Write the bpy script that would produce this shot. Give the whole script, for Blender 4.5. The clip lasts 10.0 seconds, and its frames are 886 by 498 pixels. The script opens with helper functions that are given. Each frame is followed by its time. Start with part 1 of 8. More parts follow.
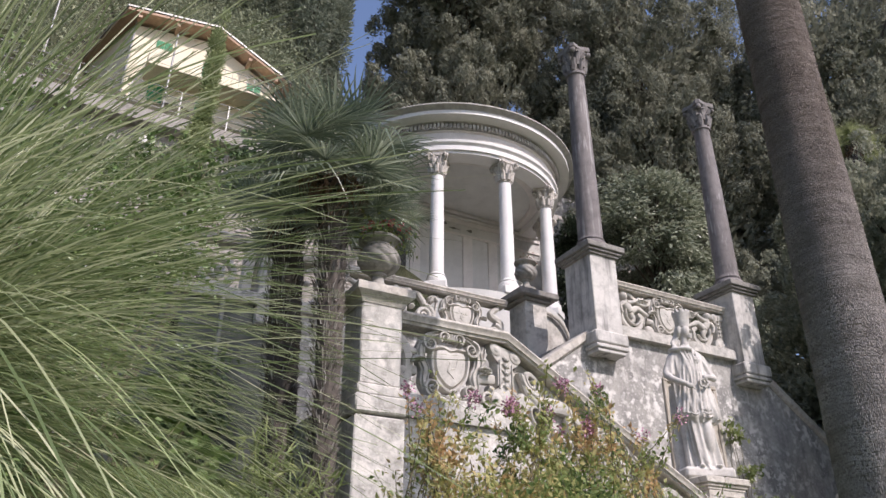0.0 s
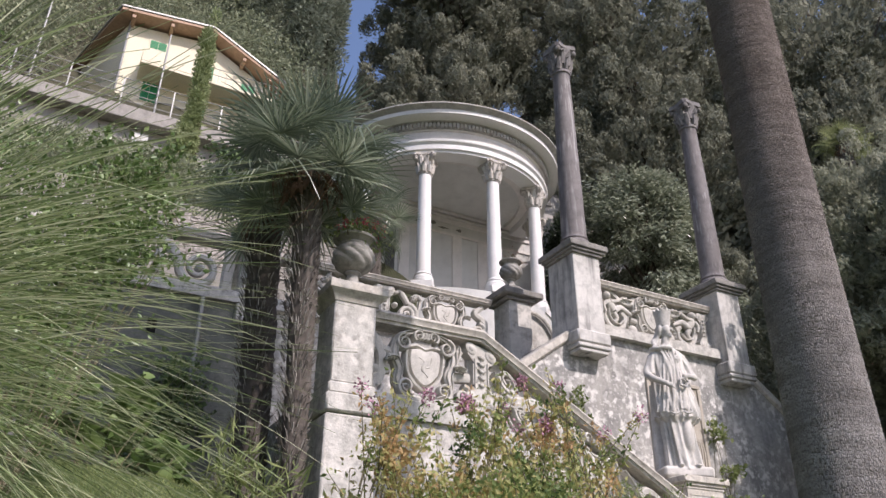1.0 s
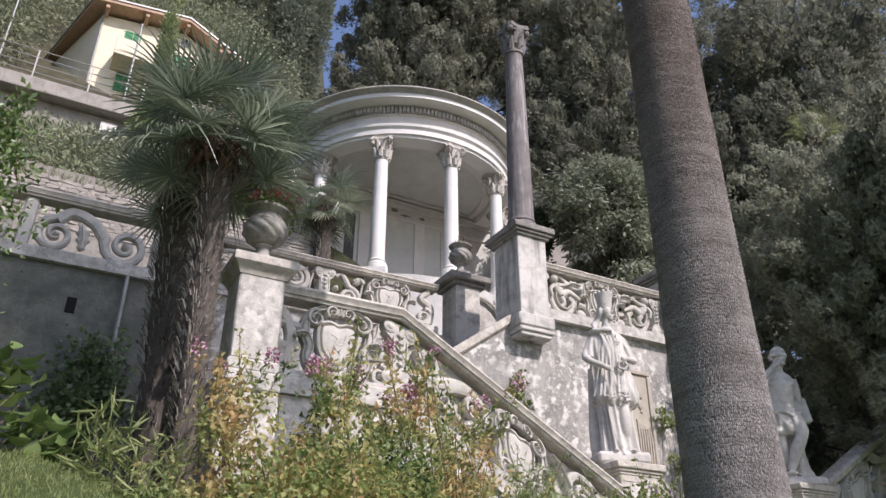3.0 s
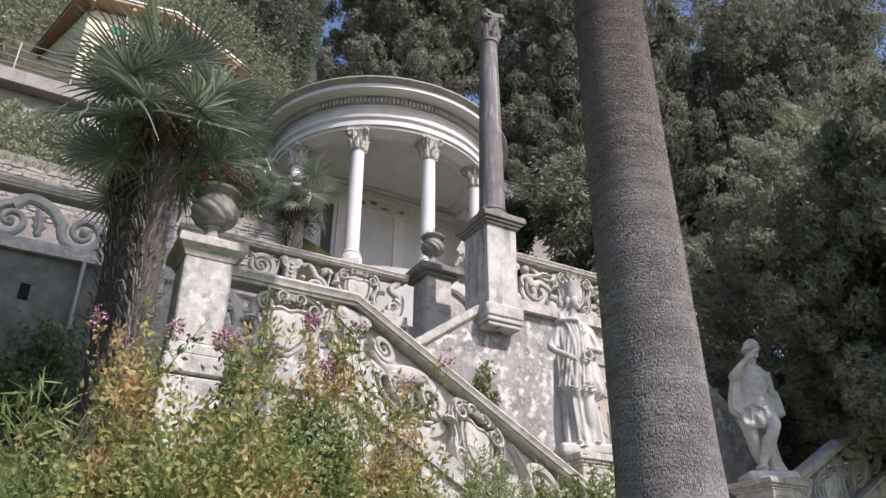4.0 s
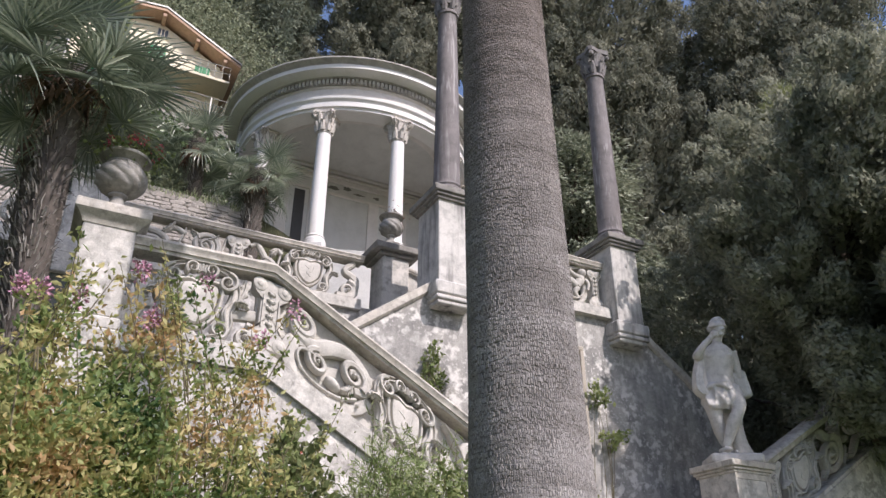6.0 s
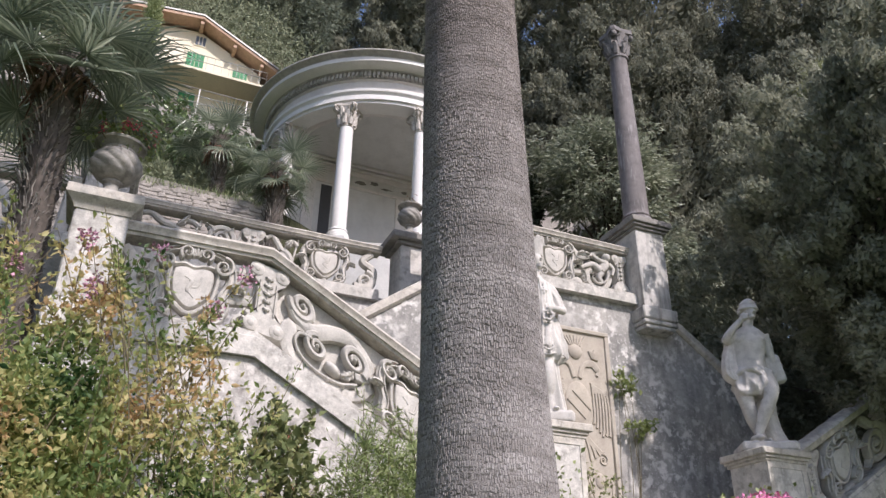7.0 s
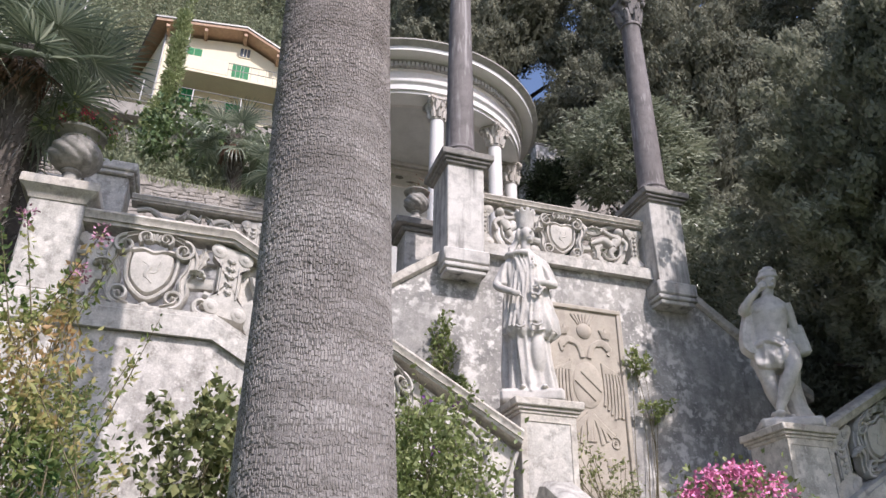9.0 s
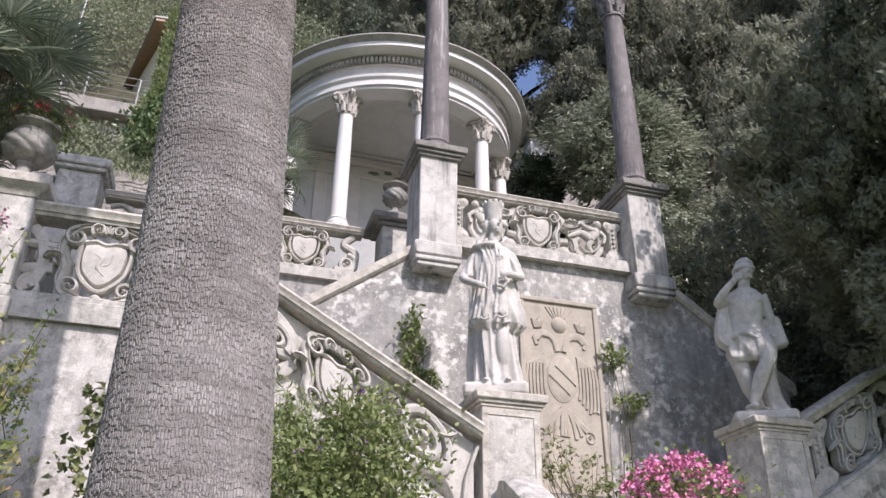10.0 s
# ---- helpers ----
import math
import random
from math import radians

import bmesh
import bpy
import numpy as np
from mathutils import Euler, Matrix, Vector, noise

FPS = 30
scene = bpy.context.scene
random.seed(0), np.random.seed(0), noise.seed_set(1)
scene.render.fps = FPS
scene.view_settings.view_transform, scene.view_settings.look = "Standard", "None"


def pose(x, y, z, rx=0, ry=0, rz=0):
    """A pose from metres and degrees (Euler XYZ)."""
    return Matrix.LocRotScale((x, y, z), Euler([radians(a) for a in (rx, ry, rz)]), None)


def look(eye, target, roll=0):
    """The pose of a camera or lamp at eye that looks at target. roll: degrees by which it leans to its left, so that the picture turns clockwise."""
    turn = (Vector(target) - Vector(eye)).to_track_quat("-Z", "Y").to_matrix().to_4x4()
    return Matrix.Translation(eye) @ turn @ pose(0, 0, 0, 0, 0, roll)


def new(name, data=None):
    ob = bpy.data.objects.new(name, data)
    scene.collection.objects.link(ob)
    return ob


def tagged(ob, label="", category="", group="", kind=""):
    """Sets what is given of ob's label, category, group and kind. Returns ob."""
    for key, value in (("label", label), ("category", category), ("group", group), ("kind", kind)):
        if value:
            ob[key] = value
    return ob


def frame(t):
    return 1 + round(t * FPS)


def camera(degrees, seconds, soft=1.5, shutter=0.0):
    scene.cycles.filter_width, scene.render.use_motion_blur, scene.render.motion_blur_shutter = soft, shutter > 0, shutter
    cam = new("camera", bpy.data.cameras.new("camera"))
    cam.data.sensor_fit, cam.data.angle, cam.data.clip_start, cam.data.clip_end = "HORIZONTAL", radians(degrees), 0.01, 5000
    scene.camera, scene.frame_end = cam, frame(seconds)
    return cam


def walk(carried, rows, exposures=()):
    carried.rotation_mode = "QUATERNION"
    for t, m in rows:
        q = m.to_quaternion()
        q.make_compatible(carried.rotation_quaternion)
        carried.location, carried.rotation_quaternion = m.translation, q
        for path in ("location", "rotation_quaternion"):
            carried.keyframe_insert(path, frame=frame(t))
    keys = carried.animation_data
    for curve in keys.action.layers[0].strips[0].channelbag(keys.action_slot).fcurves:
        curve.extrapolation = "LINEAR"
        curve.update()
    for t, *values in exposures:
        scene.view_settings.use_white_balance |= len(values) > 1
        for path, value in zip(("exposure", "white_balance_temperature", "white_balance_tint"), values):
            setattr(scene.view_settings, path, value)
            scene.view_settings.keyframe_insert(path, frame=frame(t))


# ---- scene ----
cam = camera(60.0, 10.0)
PATH = [
    (0, (0.591, 0.970, 1.629), (1.761, 3.175, 2.896), 0.4),
    (0.5, (0.703, 0.900, 1.636), (1.873, 3.107, 2.902), 0.3),
    (1, (0.882, 0.862, 1.622), (2.051, 3.067, 2.891), 0.4),
    (1.5, (1.092, 0.867, 1.600), (2.261, 3.070, 2.871), 0.4),
    (2, (1.345, 0.924, 1.593), (2.521, 3.123, 2.866), 0.4),
    (2.5, (1.627, 0.914, 1.565), (2.806, 3.112, 2.839), 0.5),
    (2.7, (1.756, 0.872, 1.551), (2.937, 3.070, 2.821), 0.4),
    (3.8, (2.373, 0.896, 1.464), (3.563, 3.086, 2.740), 0.6),
    (4, (2.498, 0.910, 1.459), (3.689, 3.100, 2.734), 0.6),
    (4.5, (2.761, 0.931, 1.429), (3.952, 3.119, 2.707), 0.6),
    (5, (3.069, 0.949, 1.417), (4.248, 3.144, 2.693), 0.6),
    (5.5, (3.377, 0.966, 1.389), (4.539, 3.170, 2.667), 0.5),
    (5.7, (3.496, 0.962, 1.382), (4.656, 3.167, 2.658), 0.4),
    (6.8, (4.168, 1.088, 1.307), (5.201, 3.354, 2.587), 0.9),
    (7, (4.311, 1.089, 1.285), (5.295, 3.375, 2.567), 0.9),
    (7.5, (4.598, 1.085, 1.258), (5.478, 3.415, 2.539), 1.0),
    (8, (4.894, 1.131, 1.236), (5.702, 3.486, 2.518), 0.8),
    (8.5, (5.193, 1.137, 1.218), (5.960, 3.504, 2.502), 0.7),
    (9, (5.526, 1.154, 1.186), (6.264, 3.527, 2.476), 0.8),
    (9.5, (5.803, 1.166, 1.166), (6.525, 3.543, 2.458), 0.8),
    (10, (6.101, 1.144, 1.162), (6.801, 3.528, 2.453), 0.8),
]
walk(cam, [(t, look(eye, target, roll)) for t, eye, target, roll in PATH], [(0, 0.46, 6400, 22), (5, 0.50, 6350, 21), (8, 0.53, 6330, 21), (10, 0.55, 6250, 22)])

# ---- light ----
SUN_AZ, SUN_EL = radians(-71.8), radians(44.0)      # towards the sun: angle from +x, height
world = bpy.data.worlds.new("sky")
scene.world = world
world.use_nodes = True
wn = world.node_tree.nodes
sky = wn.new("ShaderNodeTexSky")
sky.sky_type, sky.sun_disc = "NISHITA", False
sky.sun_elevation, sky.sun_rotation = SUN_EL, radians(90) - SUN_AZ
sky.altitude, sky.dust_density, sky.ozone_density = 250, 1.6, 1.3
world.node_tree.links.new(sky.outputs[0], wn["Background"].inputs[0])
wn["Background"].inputs[1].default_value = 0.14
sun_data = bpy.data.lights.new("sun", "SUN")
sun_data.energy, sun_data.angle, sun_data.color = 3.42, radians(0.55), (1.0, 0.945, 0.87)
sun = new("sun", sun_data)
sun.matrix_world = look((math.cos(SUN_AZ) * math.cos(SUN_EL), math.sin(SUN_AZ) * math.cos(SUN_EL), math.sin(SUN_EL)), (0, 0, 0))


# ---- materials ----
def shader(name, rough=0.8):
    m = bpy.data.materials.new(name)
    m.use_nodes = True
    nt = m.node_tree
    b = nt.nodes["Principled BSDF"]
    b.inputs["Roughness"].default_value = rough
    b.inputs["Specular IOR Level"].default_value = 0.3
    return m, nt, b


def link(nt, a, b):
    nt.links.new(a, b)


def noise_node(nt, coord, scale, detail=5, rough=0.6, stretch=(1, 1, 1)):
    mp = nt.nodes.new("ShaderNodeMapping")
    mp.inputs["Scale"].default_value = stretch
    link(nt, coord, mp.inputs[0])
    n = nt.nodes.new("ShaderNodeTexNoise")
    n.inputs["Scale"].default_value, n.inputs["Detail"].default_value, n.inputs["Roughness"].default_value = scale, detail, rough
    link(nt, mp.outputs[0], n.inputs[0])
    return n.outputs[0]


def ramp(nt, fac, *stops):
    r = nt.nodes.new("ShaderNodeValToRGB")
    while len(r.color_ramp.elements) < len(stops):
        r.color_ramp.elements.new(0.5)
    for e, (p, c) in zip(r.color_ramp.elements, stops):
        e.position, e.color = p, (*c, 1) if len(c) == 3 else c
    link(nt, fac, r.inputs[0])
    return r.outputs[0]


def mix(nt, fac, a, b, kind="MIX"):
    n = nt.nodes.new("ShaderNodeMix")
    n.data_type, n.blend_type = "RGBA", kind
    for sock, v in ((n.inputs[0], fac), (n.inputs[6], a), (n.inputs[7], b)):
        if isinstance(v, (int, float)):
            sock.default_value = v
        elif isinstance(v, tuple):
            sock.default_value = (*v, 1)
        else:
            link(nt, v, sock)
    return n.outputs[2]


def bump(nt, height, strength, dist=0.02, normal=None):
    n = nt.nodes.new("ShaderNodeBump")
    n.inputs["Strength"].default_value, n.inputs["Distance"].default_value = strength, dist
    link(nt, height, n.inputs["Height"])
    if normal is not None:
        link(nt, normal, n.inputs["Normal"])
    return n.outputs[0]


def position(nt):
    return nt.nodes.new("ShaderNodeNewGeometry").outputs["Position"]


def stone(name, light, mid, dark, patch=1.6, amount=0.5, streak=0.3, lichen=None, grain=60.0, depth=0.012, rough=0.88, run=(1, 1, 1)):
    """Weathered stone or plaster: broad patches, runs of dirt, lichen spots and grain."""
    m, nt, b = shader(name, rough)
    p = position(nt)
    col = ramp(nt, noise_node(nt, p, patch, 6, 0.65), (0.30, mid), (0.62, light))
    blot = ramp(nt, noise_node(nt, p, patch * 3.1, 7, 0.7), (0.47, (0, 0, 0)), (0.66, (1, 1, 1)))
    f = nt.nodes.new("ShaderNodeMath")
    f.operation = "MULTIPLY"
    f.inputs[1].default_value = amount
    link(nt, blot, f.inputs[0])
    col = mix(nt, f.outputs[0], col, dark)
    runs = ramp(nt, noise_node(nt, p, 5.0, 4, 0.6, (1, 1, 0.12)), (0.48, (0, 0, 0)), (0.72, (1, 1, 1)))
    g = nt.nodes.new("ShaderNodeMath")
    g.operation = "MULTIPLY"
    g.inputs[1].default_value = streak
    link(nt, runs, g.inputs[0])
    col = mix(nt, g.outputs[0], col, dark)
    if lichen:
        spots = ramp(nt, noise_node(nt, p, 7.5 / max(run), 2.0, 0.5, run), (0.52 if max(run) == 1 else 0.60, (0, 0, 0)), (0.635 if max(run) == 1 else 0.68, (0.9, 0.9, 0.9)))
        small = ramp(nt, noise_node(nt, p, 21 / max(run), 2.0, 0.5, run), (0.58, (0, 0, 0)), (0.66, (0.6, 0.6, 0.6)))
        where = ramp(nt, noise_node(nt, p, 1.1, 4, 0.6), (0.36, (0.12, 0.12, 0.12)), (0.56, (1, 1, 1)))
        both = mix(nt, 1.0, spots, small, "LIGHTEN")
        col = mix(nt, mix(nt, 1.0, both, where, "MULTIPLY"), col, lichen)
    fine = noise_node(nt, p, grain, 4, 0.7)
    col = mix(nt, 0.35, col, ramp(nt, fine, (0.3, (0.55, 0.55, 0.55)), (0.7, (1.35, 1.35, 1.35))), "MULTIPLY")
    link(nt, col, b.inputs["Base Color"])
    n1 = bump(nt, fine, 0.5, depth * 0.4)
    link(nt, bump(nt, noise_node(nt, p, 11, 5, 0.6), 0.6, depth, n1), b.inputs["Normal"])
    return m


def leaf_material(name, dark, mid, light, rough=0.45, through_light=0.35, gloss=0.4, far=None, patchy=0.9, blend=(0.55, 0.5, 0.0)):
    m, nt, b = shader(name, rough)
    geo = nt.nodes.new("ShaderNodeNewGeometry")
    patch = noise_node(nt, geo.outputs["Position"], patchy, 3, 0.5)
    v = nt.nodes.new("ShaderNodeMath")
    v.operation, v.inputs[1].default_value = "MULTIPLY_ADD", blend[0]
    link(nt, geo.outputs["Random Per Island"], v.inputs[0])
    w = nt.nodes.new("ShaderNodeMath")
    w.operation, w.inputs[1].default_value, w.inputs[2].default_value = "MULTIPLY_ADD", blend[1], blend[2]
    link(nt, patch, w.inputs[0])
    link(nt, w.outputs[0], v.inputs[2])
    if far:
        col = ramp(nt, v.outputs[0], (0.12, dark), (0.42, mid), (0.62, light), (0.8, far))
    else:
        col = ramp(nt, v.outputs[0], (0.12, dark), (0.5, mid), (0.85, light))
    link(nt, col, b.inputs["Base Color"])
    b.inputs["Specular IOR Level"].default_value = gloss
    t = nt.nodes.new("ShaderNodeBsdfTranslucent")
    link(nt, col, t.inputs[0])
    s = nt.nodes.new("ShaderNodeMixShader")
    s.inputs[0].default_value = through_light
    link(nt, b.outputs[0], s.inputs[1])
    link(nt, t.outputs[0], s.inputs[2])
    link(nt, s.outputs[0], nt.nodes["Material Output"].inputs[0])
    return m


def plain(name, col, rough=0.6, metal=0.0, vary=0.25, scale=14.0):
    m, nt, b = shader(name, rough)
    n = noise_node(nt, position(nt), scale, 5, 0.6)
    c = mix(nt, vary, tuple(col), ramp(nt, n, (0.3, tuple(0.6 * v for v in col)), (0.7, tuple(min(1, 1.25 * v) for v in col))))
    link(nt, c, b.inputs["Base Color"])
    b.inputs["Metallic"].default_value = metal
    link(nt, bump(nt, n, 0.25, 0.004), b.inputs["Normal"])
    return m


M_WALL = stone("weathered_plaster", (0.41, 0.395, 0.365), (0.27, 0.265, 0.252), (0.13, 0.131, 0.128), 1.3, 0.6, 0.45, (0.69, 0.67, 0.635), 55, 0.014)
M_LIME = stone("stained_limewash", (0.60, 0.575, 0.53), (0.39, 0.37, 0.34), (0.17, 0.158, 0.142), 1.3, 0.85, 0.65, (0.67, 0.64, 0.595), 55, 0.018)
M_PIER = stone("limewashed_stone", (0.54, 0.522, 0.48), (0.43, 0.412, 0.375), (0.19, 0.18, 0.16), 2.2, 0.65, 0.5, (0.64, 0.61, 0.56), 60, 0.016)
M_CARVE = stone("carved_limestone", (0.56, 0.537, 0.49), (0.46, 0.44, 0.40), (0.23, 0.218, 0.195), 2.6, 0.4, 0.2, None, 80, 0.008)
M_RAIL = stone("lichened_rail_stone", (0.52, 0.485, 0.425), (0.40, 0.37, 0.325), (0.20, 0.187, 0.168), 3.2, 0.6, 0.1, (0.60, 0.57, 0.51), 70, 0.014)
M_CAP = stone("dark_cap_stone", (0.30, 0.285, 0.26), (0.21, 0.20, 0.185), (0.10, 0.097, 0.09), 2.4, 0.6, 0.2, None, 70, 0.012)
M_GRANITE = stone("grey_column_stone", (0.215, 0.196, 0.192), (0.165, 0.15, 0.147), (0.098, 0.089, 0.087), 2.0, 0.5, 0.6, (0.36, 0.345, 0.34), 110, 0.008, 0.75, (9, 9, 1.1))
M_GREYCAP = stone("grey_capital_stone", (0.235, 0.222, 0.215), (0.18, 0.168, 0.162), (0.095, 0.088, 0.085), 6.0, 0.6, 0.3, None, 90, 0.012, 0.85)
M_STATUE = stone("statue_stone", (0.61, 0.585, 0.545), (0.50, 0.478, 0.443), (0.25, 0.24, 0.22), 3.2, 0.4, 0.4, None, 120, 0.005, 0.75)
M_WHITE = stone("white_painted_stone", (0.75, 0.735, 0.71), (0.69, 0.672, 0.65), (0.55, 0.54, 0.52), 1.2, 0.25, 0.15, None, 60, 0.003, 0.6)
M_ENTAB = stone("painted_cornice", (0.66, 0.625, 0.585), (0.58, 0.55, 0.515), (0.40, 0.38, 0.355), 1.1, 0.3, 0.2, None, 60, 0.003, 0.65)
M_PAVWALL = stone("pavilion_plaster", (0.58, 0.575, 0.545), (0.51, 0.505, 0.48), (0.36, 0.355, 0.335), 0.8, 0.35, 0.15, None, 60, 0.003, 0.75)
M_PED = stone("streaked_pedestal_stone", (0.60, 0.58, 0.545), (0.47, 0.455, 0.425), (0.11, 0.106, 0.102), 1.5, 0.42, 1.0, None, 60, 0.008)
M_CAPITAL = stone("dusty_capital_stone", (0.60, 0.565, 0.515), (0.48, 0.445, 0.40), (0.17, 0.15, 0.13), 7.0, 0.55, 0.2, None, 60, 0.004)
M_RELIEF = stone("sandstone_relief", (0.47, 0.425, 0.355), (0.39, 0.35, 0.295), (0.25, 0.225, 0.19), 2.0, 0.4, 0.35, None, 90, 0.006)
M_URN = stone("grey_urn_stone", (0.33, 0.315, 0.285), (0.24, 0.23, 0.21), (0.11, 0.105, 0.096), 3.0, 0.6, 0.3, (0.36, 0.345, 0.31), 90, 0.010)
M_RUBBLE = stone("rubble_stone", (0.38, 0.35, 0.315), (0.29, 0.267, 0.238), (0.15, 0.138, 0.122), 2.5, 0.5, 0.1, None, 60, 0.02)
M_BED = stone("mortar_bed", (0.30, 0.28, 0.25), (0.23, 0.215, 0.19), (0.12, 0.113, 0.10), 2.5, 0.5, 0.1, None, 60, 0.02)


# ---- mesh tools ----
class Geo:
    """Gathers vertices and faces for one mesh."""

    def __init__(self):
        self.v, self.f, self.n = [], [], 0

    def add(self, verts, faces):
        verts = np.asarray(verts, float).reshape(-1, 3)
        self.v.append(verts)
        for face in faces:
            self.f.append([i + self.n for i in face])
        self.n += len(verts)
        return self

    def grid(self, pts, close_u=False, close_v=False):
        """pts: rows x columns x 3."""
        pts = np.asarray(pts, float)
        r, c = pts.shape[:2]
        fs = []
        for i in range(r if close_u else r - 1):
            for j in range(c if close_v else c - 1):
                a, b = i * c + j, i * c + (j + 1) % c
                d, e = ((i + 1) % r) * c + j, ((i + 1) % r) * c + (j + 1) % c
                fs.append([a, b, e, d])
        return self.add(pts.reshape(-1, 3), fs)

    def box(self, lo, hi, bev=0.01, m=None):
        """A box with chamfered edges."""
        lo, hi = np.array(lo, float), np.array(hi, float)
        c, h = (lo + hi) / 2, (hi - lo) / 2
        b = min(bev, *(0.45 * h))
        vs = []
        for s in ((-1, -1, -1), (1, -1, -1), (1, 1, -1), (-1, 1, -1), (-1, -1, 1), (1, -1, 1), (1, 1, 1), (-1, 1, 1)):
            s = np.array(s, float)
            for ax in range(3):
                q = s * (h - b)
                q[ax] = s[ax] * h[ax]
                vs.append(c + q)
        vs = np.array(vs)
        if m is not None:
            vs = np.array([m @ Vector(p) for p in vs])
        i = lambda k, ax: 3 * k + ax
        fs = [[i(k, 2) for k in (3, 2, 1, 0)], [i(k, 2) for k in (4, 5, 6, 7)], [i(k, 1) for k in (0, 1, 5, 4)],
              [i(k, 1) for k in (2, 3, 7, 6)], [i(k, 0) for k in (1, 2, 6, 5)], [i(k, 0) for k in (3, 0, 4, 7)]]
        for a, bb, ax, ay in ((0, 1, 1, 2), (1, 2, 0, 2), (2, 3, 1, 2), (3, 0, 0, 2), (4, 5, 1, 2), (5, 6, 0, 2), (6, 7, 1, 2), (7, 4, 0, 2),
                              (0, 4, 0, 1), (1, 5, 0, 1), (2, 6, 0, 1), (3, 7, 0, 1)):
            fs.append([i(a, ax), i(bb, ax), i(bb, ay), i(a, ay)])
        fs += [[i(k, 0), i(k, 1), i(k, 2)] for k in range(8)]
        return self.add(vs, fs)

    def lathe(self, profile, at=(0, 0, 0), n=32, twist=None):
        """profile: (radius, z) from below up. twist(angle, row) scales the radius."""
        a = np.linspace(0, 2 * math.pi, n, endpoint=False)
        rows = []
        for k, (r, z) in enumerate(profile):
            s = np.ones(n) if twist is None else twist(a, k)
            rows.append(np.stack([at[0] + r * s * np.cos(a), at[1] + r * s * np.sin(a), np.full(n, at[2] + z)], -1))
        self.grid(rows, close_v=True)
        base = self.n - len(rows) * n
        self.f.append([base + j for j in range(n)][::-1])
        self.f.append([base + (len(rows) - 1) * n + j for j in range(n)])
        return self

    def tube(self, pts, radii, n=8, cap=True):
        pts = np.asarray(pts, float)
        radii = np.broadcast_to(np.asarray(radii, float), (len(pts),))
        d = np.gradient(pts, axis=0)
        d /= np.linalg.norm(d, axis=1)[:, None] + 1e-9
        ref = np.array([0, 0, 1.0]) if abs(d[:, 2]).mean() < 0.9 else np.array([1.0, 0, 0])
        s = np.cross(d, ref)
        s /= np.linalg.norm(s, axis=1)[:, None] + 1e-9
        u = np.cross(s, d)
        a = np.linspace(0, 2 * math.pi, n, endpoint=False)
        rows = pts[:, None] + radii[:, None, None] * (s[:, None] * np.cos(a)[None, :, None] + u[:, None] * np.sin(a)[None, :, None])
        self.grid(rows, close_v=True)
        if cap:
            base = self.n - len(pts) * n
            self.f.append([base + j for j in range(n)])
            self.f.append([base + (len(pts) - 1) * n + j for j in range(n)][::-1])
        return self

    def blob(self, c, r, n=12, m=None):
        """An ellipsoid."""
        th = np.linspace(0.04, math.pi - 0.04, n)
        a = np.linspace(0, 2 * math.pi, 2 * n, endpoint=False)
        q = np.stack([np.sin(th)[:, None] * np.cos(a), np.sin(th)[:, None] * np.sin(a), np.repeat(np.cos(th)[:, None], 2 * n, 1)], -1) * np.array(r)
        if m is not None:
            q = q @ np.array(m.to_3x3()).T
        self.grid(q + np.array(c), close_v=True)
        base = self.n - n * 2 * n
        self.f.append([base + j for j in range(2 * n)])
        self.f.append([base + (n - 1) * 2 * n + j for j in range(2 * n)][::-1])
        return self

    def prism(self, poly, lo, hi, axis=1):
        """A polygon in the plane across axis, drawn out from lo to hi."""
        n = len(poly)
        vs = []
        for w in (lo, hi):
            for a, b in poly:
                vs.append({0: (w, a, b), 1: (a, w, b), 2: (a, b, w)}[axis])
        fs = [list(range(n)), list(range(n, 2 * n))[::-1]]
        fs += [[i, i + n, (i + 1) % n + n, (i + 1) % n] for i in range(n)]
        return self.add(vs, fs)

    def mesh(self, name, smooth=True):
        me = bpy.data.meshes.new(name)
        me.from_pydata(np.concatenate(self.v).tolist(), [], self.f)
        bm = bmesh.new()
        bm.from_mesh(me)
        bmesh.ops.recalc_face_normals(bm, faces=bm.faces)
        bm.to_mesh(me)
        bm.free()
        if smooth:
            me.shade_smooth()
            me.set_sharp_from_angle(angle=radians(38))
        return me


